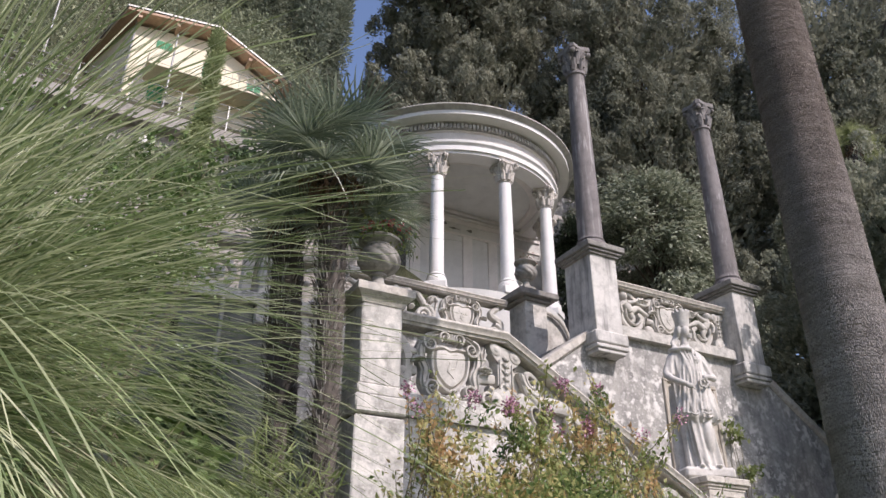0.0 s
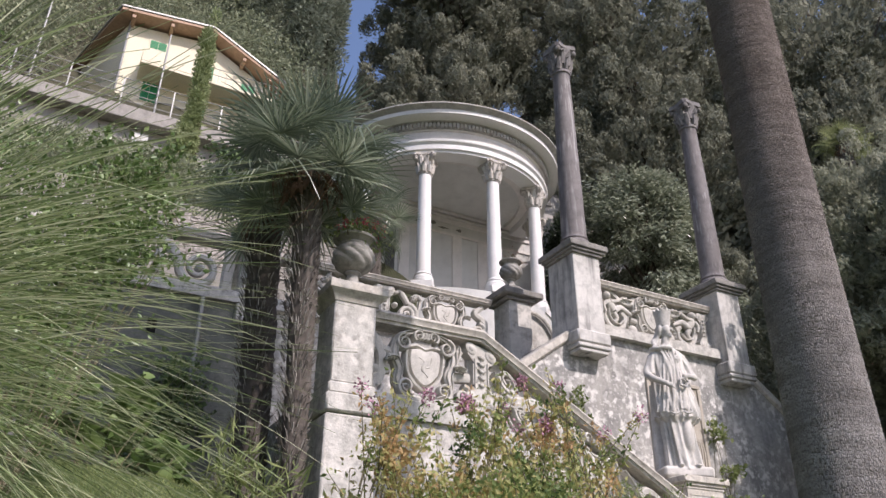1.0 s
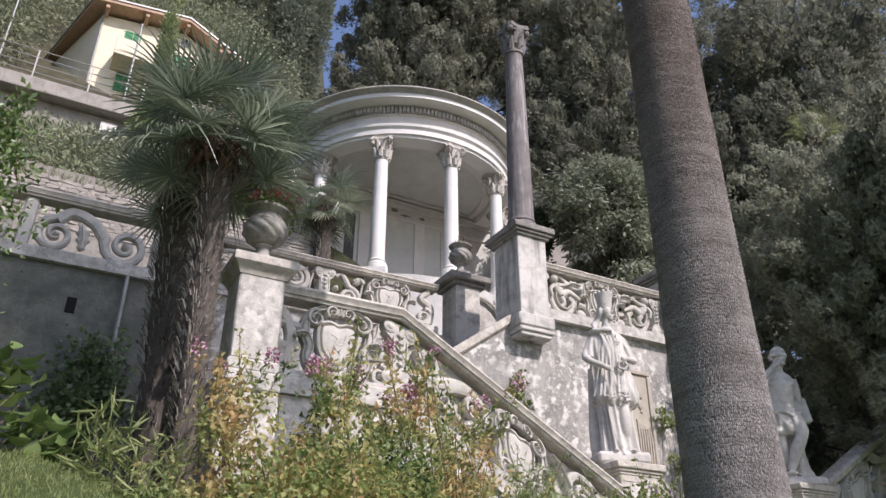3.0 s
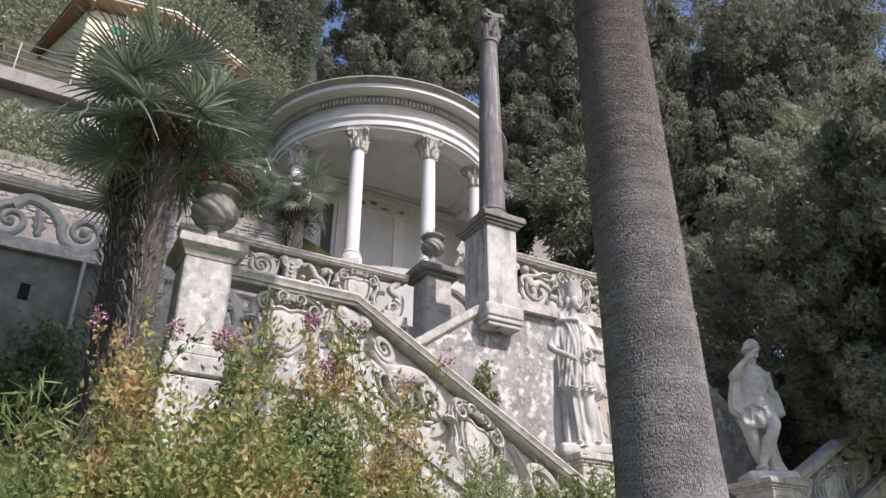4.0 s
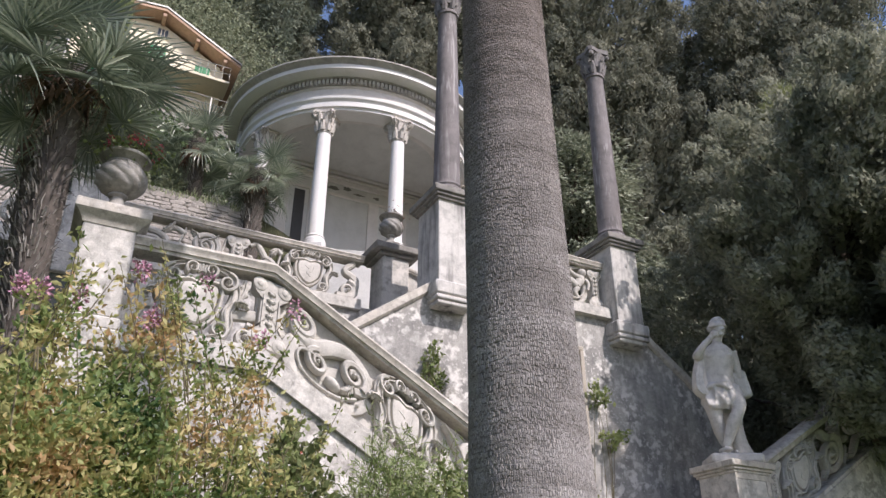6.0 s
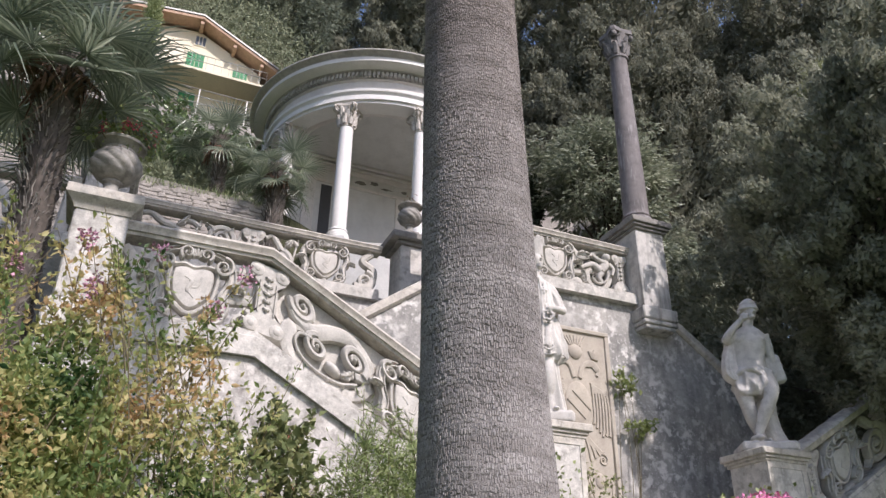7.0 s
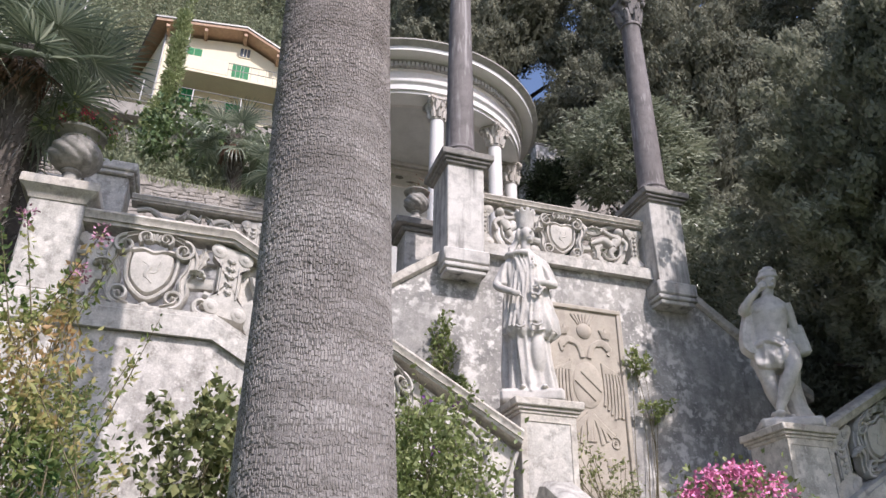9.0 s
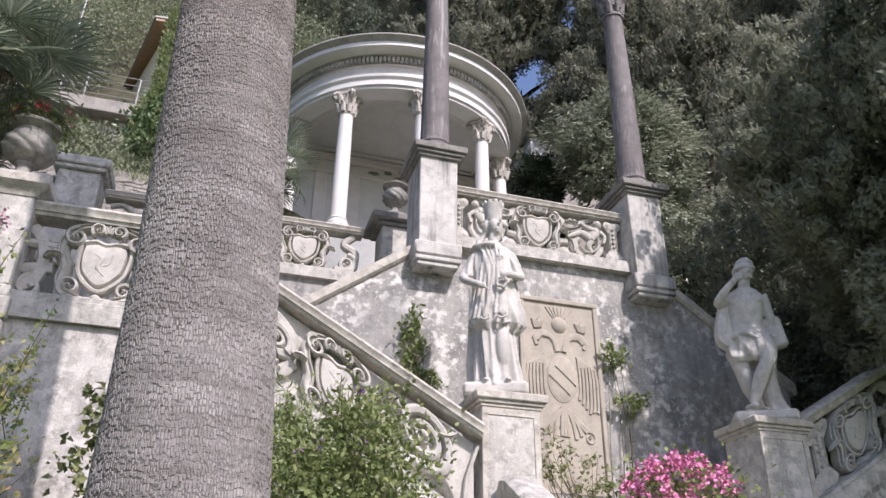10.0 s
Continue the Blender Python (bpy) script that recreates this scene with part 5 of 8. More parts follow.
    g.box((-0.12, -0.08, -0.23), (0.12, 0.09, 0.22), 0.03, Matrix.Translation((0.25, 0.11, 1.31)) @ Matrix.Rotation(-0.28, 4, "Y"))
    g.tube(smooth_line([(0.24, 0.13, 0.1), (0.17, 0.13, 0.42), (0.15, 0.12, 0.8), (0.19, 0.11, 1.25)], 12), np.interp(np.linspace(0, 1, 12), [0, 0.25, 1], [0.17, 0.13, 0.12]), 14)
    return finish_statue("statue", g, at, "pale stone statue of a capped youth with a loincloth", -30, 0.945, 1.10, 0.22)


robed_statue((9.07, 9.06, 3.618))
youth_statue((12.60, 9.06, 3.648))

# low copings of the lower steps
low = [(-0.17, -0.3), (-0.19, -0.06), (-0.12, 0), (0.12, 0), (0.19, -0.06), (0.17, -0.3)]
for x, lab in ((9.10, "rounded sloping stone coping in front of a pedestal"), (12.62, "rounded sloping stone coping beside the lower steps")):
    g = Geo()
    rows = [[(x + a, y, z + b) for a, b in low] for y, z in ((8.70, 2.60), (8.6, 2.72), (8.45, 2.70), (5.4, 1.0))]
    g.grid(rows, close_v=True)
    g.f.append(list(range(6)))
    g.f.append([18 + j for j in range(6)][::-1])
    solo("stair_coping", g, M_PIER, lab, "coping", "copings of the lower steps")

# ---- round pavilion ----
# stained top moulding stone, also the painted shade of the dentil zone
M_STAIN_SHADE = stone("stained_and_shade_grey_stone", (0.50, 0.475, 0.435), (0.40, 0.38, 0.35), (0.22, 0.21, 0.195), 1.6, 0.5, 0.4, None, 60, 0.004, 0.75)
PC = (9.46, 17.29)
PR = 2.74
pav = thing("pavilion", "white half-round garden pavilion with columns and a moulded cornice", "pavilion", (PC[0], PC[1], 6.35))


def half_ring(profile, a0=-200.0, a1=20.0, n=72):
    """A moulding round the pavilion: profile a closed loop of (radius, z)."""
    g = Geo()
    rows = []
    for a in np.radians(np.linspace(a0, a1, n)):
        rows.append([(PC[0] + r * math.cos(a), PC[1] + r * math.sin(a), z) for r, z in profile])
    g.grid(rows, close_v=True)
    k = len(profile)
    g.f.append(list(range(k)))
    g.f.append([(n - 1) * k + j for j in range(k)][::-1])
    return g


part("podium", half_ring([(0.3, 5.9), (3.02, 5.9), (3.02, 6.5), (2.96, 6.56), (2.96, 8.60), (0.3, 8.60)]), M_PAVWALL, pav, "pale plastered drum")
part("architrave", half_ring([(2.48, 12.22), (2.90, 12.22), (2.90, 12.285), (2.925, 12.29), (2.955, 12.295), (2.955, 12.415), (2.94, 12.43), (2.965, 12.47), (3.0, 12.49), (3.01, 12.52), (3.01, 12.555), (2.93, 12.56), (2.48, 12.56)]), M_WHITE, pav)
part("frieze", half_ring([(2.5, 12.562), (2.92, 12.562), (2.92, 12.82), (2.94, 12.825), (2.97, 12.845), (2.97, 12.86), (2.5, 12.86)]), M_ENTAB, pav)
# grey colour stands in for the shade below the cornice
part("dentil_band", half_ring([(2.5, 12.862), (2.965, 12.862), (2.965, 13.02), (3.06, 13.025), (3.08, 13.05), (2.5, 13.05)]), M_STAIN_SHADE, pav)
part("cornice", half_ring([(2.4, 13.053), (3.09, 13.053), (3.12, 13.075), (3.31, 13.09), (3.335, 13.095), (3.335, 13.20), (2.4, 13.20)]), M_WHITE, pav)
part("gutter_moulding", half_ring([(2.4, 13.203), (3.33, 13.203), (3.345, 13.225), (3.36, 13.23), (3.40, 13.255), (3.44, 13.275), (3.455, 13.28), (3.47, 13.295), (3.47, 13.325), (3.38, 13.345), (3.2, 13.36), (2.4, 13.40)]), M_STAIN_SHADE, pav, "stained grey top moulding")
# dentils carry the same painted shade
dm = Geo().box((-0.034, -0.085, -0.065), (0.034, 0.0, 0.065), 0.006).mesh("dentil")
dm.materials.append(M_STAIN_SHADE)
for k in range(116):
    a = radians(-196 + 1.85 * k)
    d = part("dentil", dm, M_ENTAB, pav)
    d.matrix_parent_inverse = Matrix()
    d.matrix_basis = Matrix.Translation((2.97 * math.cos(a), 2.97 * math.sin(a), 12.945 - 6.35)) @ Matrix.Rotation(a + math.pi / 2, 4, "Z")
roof = Geo().lathe([(3.3, 13.345), (2.6, 13.50), (1.6, 13.72), (0.6, 13.86), (0.05, 13.9)], (PC[0], PC[1], 0), 64)
part("roof", roof, M_RAIL, pav, "low lead-grey dome")
part("ceiling", Geo().lathe([(0.05, 12.44), (2.6, 12.44), (2.6, 12.50), (0.05, 12.50)], (PC[0], PC[1], 0), 64), M_PAVWALL, pav, "plastered ceiling")
part("ceiling_moulding", half_ring([(2.22, 12.34), (2.30, 12.34), (2.46, 12.40), (2.46, 12.44), (2.22, 12.44)]), M_ENTAB, pav)
BW = 17.60
bw = Geo().box((6.45, BW, 5.9), (12.7, BW + 0.3, 13.25), 0.01)
wall_b = part("wall", bw, M_PAVWALL, pav, "pale green-grey plaster wall with flaking patches")
part("wall_moulding", Geo().box((6.5, BW - 0.05, 12.10), (12.65, BW + 0.01, 12.24), 0.015).box((6.5, BW - 0.10, 12.24), (12.65, BW + 0.01, 12.30), 0.015).box((6.5, BW - 0.04, 11.72), (12.65, BW + 0.01, 11.80), 0.01).box((6.5, BW - 0.14, 12.34), (12.65, BW + 0.01, 12.44), 0.02), M_ENTAB, pav)
for x in (7.72, 8.55, 10.18, 11.0):
    part("pilaster", Geo().box((x - 0.15, BW - 0.045, 8.7), (x + 0.15, BW + 0.01, 11.72), 0.01), M_ENTAB, pav)
part("window", Geo().box((8.02, BW - 0.012, 9.6), (8.30, BW + 0.02, 11.66), 0.004), plain("window_shadow", (0.055, 0.055, 0.055), 0.5), pav, "narrow dark window slot")
flake = plain("flaked_plaster", (0.16, 0.155, 0.135), 0.9)
for x, z, w, h in ((9.05, 11.95, 0.42, 0.10), (9.42, 12.02, 0.26, 0.12), (9.75, 11.93, 0.5, 0.06), (10.25, 11.96, 0.34, 0.07), (7.4, 11.92, 0.22, 0.05)):
    poly = []
    for k in range(14):
        a = 2 * math.pi * k / 14
        r = 0.55 + 0.45 * noise.noise(Vector((x * 5 + math.cos(a) * 1.5, z * 5 + math.sin(a) * 1.5, 0.3)))
        poly.append((x + w * 0.6 * r * math.cos(a), z + h * r * math.sin(a)))
    part("flaked_patch", Geo().prism(poly, BW - 0.008, BW + 0.01), flake, pav, "bare patch where plaster has flaked off")


def capital_geo(r0, h):
    """Leafy capital with corner scrolls; its neck at z = 0."""
    g = Geo().lathe([(r0, -0.03), (r0 * 1.08, -0.02), (r0 * 1.08, 0.01), (r0, 0.02), (r0 * 1.0, 0.5 * h), (r0 * 1.18, 0.86 * h), (r0 * 1.3, 0.88 * h)], (0, 0, 0), 32)
    for row, (n, z0, ln, off) in enumerate(((8, 0.02, 0.42, 0.0), (8, 0.18, 0.50, math.pi / 8))):
        for i in range(n):
            a = i * 2 * math.pi / n + off
            line = [(r0 * q * math.cos(a), r0 * q * math.sin(a), z0 * h / 0.56 + ln * h * s) for q, s in ((1.02, 0.0), (1.12, 0.35), (1.22, 0.68), (1.52, 0.95), (1.70, 0.88), (1.62, 0.74))]
            g.tube(line, [0.062 * r0 / 0.17, 0.07 * r0 / 0.17, 0.068 * r0 / 0.17, 0.05 * r0 / 0.17, 0.035 * r0 / 0.17, 0.015], 6)
    for i in range(4):
        a = math.pi / 4 + i * math.pi / 2
        k = np.linspace(0, 1, 18)
        ang = -math.pi / 2 + 1.4 * 2 * math.pi * k
        rr = 0.095 * (1 - 0.8 * k)
        for s in (-0.03, 0.03):
            line = [((r0 * 1.72 + q * math.cos(b)) * math.cos(a) - s * math.sin(a), (r0 * 1.72 + q * math.cos(b)) * math.sin(a) + s * math.cos(a), 0.80 * h + q * math.sin(b)) for q, b in zip(rr, ang)]
            g.tube(line, np.linspace(0.03, 0.012, 18), 6)
        g.tube([(r0 * 1.1 * math.cos(a), r0 * 1.1 * math.sin(a), 0.45 * h), (r0 * 1.4 * math.cos(a), r0 * 1.4 * math.sin(a), 0.68 * h)], [0.03, 0.035], 6)
    ab = []
    for i in range(4):
        a = math.pi / 4 + i * math.pi / 2
        for d in (-0.10, 0.10):
            ab.append((r0 * 1.95 * math.cos(a + d), r0 * 1.95 * math.sin(a + d)))
        ab.append((r0 * 1.18 * math.cos(a + math.pi / 4), r0 * 1.18 * math.sin(a + math.pi / 4)))
    g.prism(ab, 0.88 * h, h, 2)
    return g


RC = 0.172
base_me = Geo().lathe([(RC * 1.45, 0), (RC * 1.45, 0.06), (RC * 1.4, 0.07), (RC * 1.42, 0.10), (RC * 1.32, 0.14), (RC * 1.16, 0.15), (RC * 1.13, 0.18), (RC * 1.22, 0.20), (RC * 1.18, 0.23), (RC * 1.02, 0.25)], (0, 0, 0), 40).mesh("base")
shaft_me = Geo().lathe([(RC * (1.0 - 0.13 * q ** 1.6), 0.25 + 2.70 * q) for q in np.linspace(0, 1, 10)], (0, 0, 0), 40).mesh("shaft")
cap_me = capital_geo(RC * 0.90, 0.56).mesh("capital")
plinth_me = Geo().box((-0.25, -0.25, -0.101), (0.25, 0.25, 0.07), 0.01).mesh("plinth")
for me in (plinth_me, base_me, shaft_me):
    me.materials.append(M_WHITE)
cap_me.materials.append(M_CAPITAL)
for k in range(-1, 4):
    a = radians(-124.9 + 35.95 * k)
    col = new("column")
    col.parent = pav
    col["label"] = "smooth white column with a leafy capital"
    col.location = (PR * math.cos(a), PR * math.sin(a), 8.70 - 6.35)
    for nm, me, z in (("plinth", plinth_me, 0), ("base", base_me, 0.07), ("shaft", shaft_me, 0), ("capital", cap_me, 2.96)):
        o = new(nm, me)
        o.parent, o.location = col, (0, 0, z)
        o.rotation_euler = (0, 0, a)

# ---- rubble garden wall behind the upper terrace ----
rub = solo("wall_rubble", Geo().prism([(-14, 6.0), (6.3, 6.0), (6.3, 9.05), (3.2, 9.18), (-3, 9.25), (-14, 9.3)], 14.72, 15.1), M_BED, "dry rubble stone retaining wall topped by grass", "wall", kind="structure")
rng = np.random.default_rng(3)
stone_me = []
for k in range(6):
    g = Geo().box((-0.5, -0.5, -0.5), (0.5, 0.5, 0.5), 0.16)
    me = roughen(g.mesh("stone"), 0.24, 1.9, k + 1)
    me.materials.append(M_RUBBLE)
    stone_me.append(me)
z = 8.0
while z < 8.93:
    h = rng.uniform(0.065, 0.12)
    x = -1.5 + rng.uniform(0, 0.2)
    while x < 6.2:
        w = rng.uniform(0.12, 0.36)
        s = part("stone", stone_me[rng.integers(6)], M_RUBBLE, rub)
        s.matrix_basis = Matrix.Translation((x + w / 2, 14.727 + rng.uniform(-0.012, 0.012), z + h / 2)) @ Matrix.Rotation(rng.uniform(-0.14, 0.14), 4, "Y") @ Matrix.Diagonal((w * rng.uniform(0.85, 1.05), 0.05, h * rng.uniform(0.8, 1.1), 1))
        x += w
    z += h

# ---- near palm trunk ----
def bark_material():
    m, nt, b = shader("palm_bark", 0.9)
    uv = nt.nodes.new("ShaderNodeUVMap").outputs[0]
    warp = noise_node(nt, uv, 11, 4, 0.65)
    mp = nt.nodes.new("ShaderNodeMapping")
    mp.inputs["Scale"].default_value = (84, 44, 1)
    link(nt, mix(nt, 0.045, uv, warp, "ADD"), mp.inputs[0])
    near, second = [], []
    for feature, keep in (("F1", near), ("F2", second)):
        vo = nt.nodes.new("ShaderNodeTexVoronoi")
        vo.feature, vo.voronoi_dimensions, vo.distance = feature, "2D", "CHEBYCHEV"
        vo.inputs["Scale"].default_value = 1.0
        vo.inputs["Randomness"].default_value = 0.85
        link(nt, mp.outputs[0], vo.inputs["Vector"])
        keep.append(vo.outputs["Distance"])
    gap = nt.nodes.new("ShaderNodeMath")
    gap.operation = "SUBTRACT"
    link(nt, second[0], gap.inputs[0])
    link(nt, near[0], gap.inputs[1])
    crack = ramp(nt, gap.outputs[0], (0.0, (0.0, 0.0, 0.0)), (0.34, (1, 1, 1)))
    worn = ramp(nt, noise_node(nt, uv, 7, 4, 0.65), (0.22, (0.35, 0.35, 0.35)), (0.46, (0.97, 0.97, 0.97)))
    crack = mix(nt, 1.0, crack, worn, "LIGHTEN")
    rings = ramp(nt, noise_node(nt, uv, 1.0, 4, 0.6, (1.5, 11, 1)), (0.35, (0, 0, 0)), (0.65, (1, 1, 1)))
    patch = noise_node(nt, uv, 2.2, 6, 0.7)
    col = ramp(nt, patch, (0.3, (0.165, 0.152, 0.142)), (0.55, (0.235, 0.22, 0.208)), (0.75, (0.31, 0.295, 0.282)))
    col = mix(nt, 0.45, col, ramp(nt, rings, (0.0, (0.6, 0.58, 0.56)), (1.0, (1.15, 1.15, 1.15))), "MULTIPLY")
    dash = ramp(nt, noise_node(nt, uv, 1.0, 3, 0.6, (78, 62, 1)), (0.50, (0, 0, 0)), (0.62, (0.9, 0.9, 0.9)))
    where = ramp(nt, noise_node(nt, uv, 2.0, 5, 0.65, (1.6, 7, 1)), (0.38, (0.12, 0.12, 0.12)), (0.60, (1, 1, 1)))
    col = mix(nt, crack, (0.12, 0.108, 0.098), col)
    col = mix(nt, mix(nt, 1.0, dash, where, "MULTIPLY"), col, (0.105, 0.093, 0.084))
    high = nt.nodes.new("ShaderNodeMapRange")
    high.inputs[1].default_value, high.inputs[2].default_value = 3.2, 6.0
    parts = nt.nodes.new("ShaderNodeSeparateXYZ")
    link(nt, uv, parts.inputs[0])
    link(nt, parts.outputs[1], high.inputs[0])
    col = mix(nt, high.outputs[0], col, mix(nt, 1.0, col, (0.66, 0.585, 0.54), "MULTIPLY"))
    fine = noise_node(nt, uv, 90, 4, 0.7)
    col = mix(nt, 0.5, col, ramp(nt, fine, (0.3, (0.6, 0.6, 0.6)), (0.7, (1.3, 1.3, 1.3))), "MULTIPLY")
    link(nt, col, b.inputs["Base Color"])
    n1 = bump(nt, fine, 0.6, 0.006)
    n2 = bump(nt, rings, 0.5, 0.02, n1)
    link(nt, bump(nt, crack, 0.9, 0.014, n2), b.inputs["Normal"])
    return m


M_BARK = bark_material()


def palm_trunk_mesh(name, keys, rows=260, n=96, ring=0.012):
    """keys: (z, x, y, radius)."""
    k = np.array(keys, float)
    z = np.linspace(k[0, 0], k[-1, 0], rows)
    x, y, r = (np.interp(z, k[:, 0], k[:, i]) for i in (1, 2, 3))
    a = np.linspace(0, 2 * math.pi, n + 1)
    pts = np.zeros((rows, n + 1, 3))
    for i in range(rows):
        wob = np.array([noise.noise(Vector((2 * math.cos(q), 2 * math.sin(q), z[i] * 1.3))) for q in a])
        wob[-1] = wob[0]
        step = np.array([noise.noise(Vector((0.9 * math.cos(q), 0.9 * math.sin(q), z[i] * 9.0))) for q in a])
        step[-1] = step[0]
        rr = r[i] * (1 + 0.004 * wob) + ring * step
        pts[i] = np.stack([x[i] + rr * np.cos(a), y[i] + rr * np.sin(a), np.full(n + 1, z[i])], -1)
    g = Geo().grid(pts)
    me = g.mesh(name)
    uv = me.uv_layers.new(name="UVMap")
    ang = np.tile(a / (2 * math.pi) * 2.0, rows)
    zz = np.repeat(z, n + 1)
    idx = np.zeros(len(me.loops), dtype=np.int32)
    me.loops.foreach_get("vertex_index", idx)
    uv.data.foreach_set("uv", np.stack([ang[idx], zz[idx]], -1).ravel())
    return me


near_palm = thing("palm_tree", "tall palm with a thick grey cracked trunk beside the path", "palm", (6.02, 4.46, 0.2))
TRUNK = [(-0.4, 6.07, 4.50, 0.40), (0.6, 6.04, 4.47, 0.37), (1.6, 6.01, 4.44, 0.345), (2.6, 5.97, 4.42, 0.31), (4.1, 5.905, 4.38, 0.288), (5.8, 5.85, 4.34, 0.266), (13.7, 5.56, 4.15, 0.238)]
part("trunk", palm_trunk_mesh("trunk", TRUNK, 380, 96, 0.002), M_BARK, near_palm, "grey cracked trunk")


def bark_plates(keys, z_lo, z_hi, seed):
    """The cracked outer bark: small upright plates in uneven rings, each a slab with a sloped edge."""
    r = np.random.default_rng(seed)
    k = np.array(keys, float)
    vs, fs, n = [], [], 0
    z = z_lo
    while z < z_hi:
        fine = np.clip((z - 2.5) / 4.0, 0, 1)
        h = r.uniform(0.017, 0.031) * (1 - 0.38 * fine)
        rad0 = float(np.interp(z, k[:, 0], k[:, 3]))
        a = r.uniform(0, 0.2)
        end = a + 2 * math.pi
        while a < end:
            da = r.uniform(0.0080, 0.0158) * (1 + 0.10 * fine) / rad0
            worn = noise.noise(Vector((2.6 * math.cos(a), 2.6 * math.sin(a), z * 2.1)))
            # rain and sun have worn one flank of the lower trunk smooth
            worn += 0.85 * max(0.0, math.cos(a - radians(-50))) * (1 - fine) - 0.20 + 0.10 * r.normal()
            if r.random() < 0.955:
                lift = r.uniform(0.0004, 0.0028) * max(0.18, 1 - 1.5 * max(0, worn)) * (1 - 0.2 * fine)
                jig = r.uniform(-0.007, 0.007) * (1 - 0.4 * fine)
                gap = r.uniform(0.0003, 0.0021) * max(0.35, 1 - max(0, worn))
                corners = []
                for level, ins in ((-0.004, 0.0), (lift, 0.0022)):
                    for u, w in ((0, 0), (1, 0), (1, 1), (0, 1)):
                        g = (gap + ins) / rad0
                        q = a + g + (da - 2 * g) * u + r.normal() * 0.0011 / rad0
                        zz = z + jig + gap + ins + (h - 2 * gap - 2 * ins) * w + r.normal() * 0.0016
                        zz += 0.022 * noise.noise(Vector((2.2 * math.cos(q), 2.2 * math.sin(q), 0.9 * z))) + 0.006 * noise.noise(Vector((9 * math.cos(q), 9 * math.sin(q), 3 * z)))
                        x, y, rad = (float(np.interp(zz, k[:, 0], k[:, i])) for i in (1, 2, 3))
                        rad += level + 0.0025
                        corners.append((x + rad * math.cos(q), y + rad * math.sin(q), zz))
                vs += corners
                fs += [[n + 4, n + 5, n + 6, n + 7]] + [[n + i, n + (i + 1) % 4, n + 4 + (i + 1) % 4, n + 4 + i] for i in range(4)]
                n += 8
            a += da
        z += h
    me = bpy.data.meshes.new("bark_plates")
    me.from_pydata(vs, [], fs)
    return me


def plate_material():
    """Weathered grey faces of the bark plates, browner and darker higher up the trunk."""
    m, nt, b = shader("bark_plate_faces", 0.92)
    geo = nt.nodes.new("ShaderNodeNewGeometry")
    p = geo.outputs["Position"]
    col = ramp(nt, noise_node(nt, p, 2.4, 6, 0.7), (0.3, (0.225, 0.208, 0.195)), (0.55, (0.315, 0.295, 0.28)), (0.75, (0.41, 0.39, 0.37)))
    col = mix(nt, 0.6, col, ramp(nt, geo.outputs["Random Per Island"], (0.0, (0.78, 0.765, 0.75)), (0.6, (1.0, 1.0, 1.0)), (1.0, (1.16, 1.155, 1.15))), "MULTIPLY")
    high = nt.nodes.new("ShaderNodeMapRange")
    high.inputs[1].default_value, high.inputs[2].default_value = 3.0, 5.6
    sep = nt.nodes.new("ShaderNodeSeparateXYZ")
    link(nt, p, sep.inputs[0])
    link(nt, sep.outputs[2], high.inputs[0])
    col = mix(nt, high.outputs[0], col, mix(nt, 1.0, col, (0.70, 0.62, 0.575), "MULTIPLY"))
    bands = noise_node(nt, p, 1.0, 4, 0.65, (1.6, 1.6, 13))
    col = mix(nt, 0.7, col, ramp(nt, bands, (0.34, (0.62, 0.60, 0.58)), (0.52, (1.0, 1.0, 1.0)), (0.68, (1.22, 1.22, 1.22))), "MULTIPLY")
    fine = noise_node(nt, p, 110, 4, 0.7)
    col = mix(nt, 0.55, col, ramp(nt, fine, (0.3, (0.6, 0.6, 0.6)), (0.7, (1.3, 1.3, 1.3))), "MULTIPLY")
    link(nt, col, b.inputs["Base Color"])
    link(nt, bump(nt, fine, 0.6, 0.004), b.inputs["Normal"])
    return m


plates = part("bark", bark_plates(TRUNK, 0.9, 9.6, 8), plate_material(), near_palm, "small grey bark plates parted by dark cracks")
tagged(plates, kind="stuff")


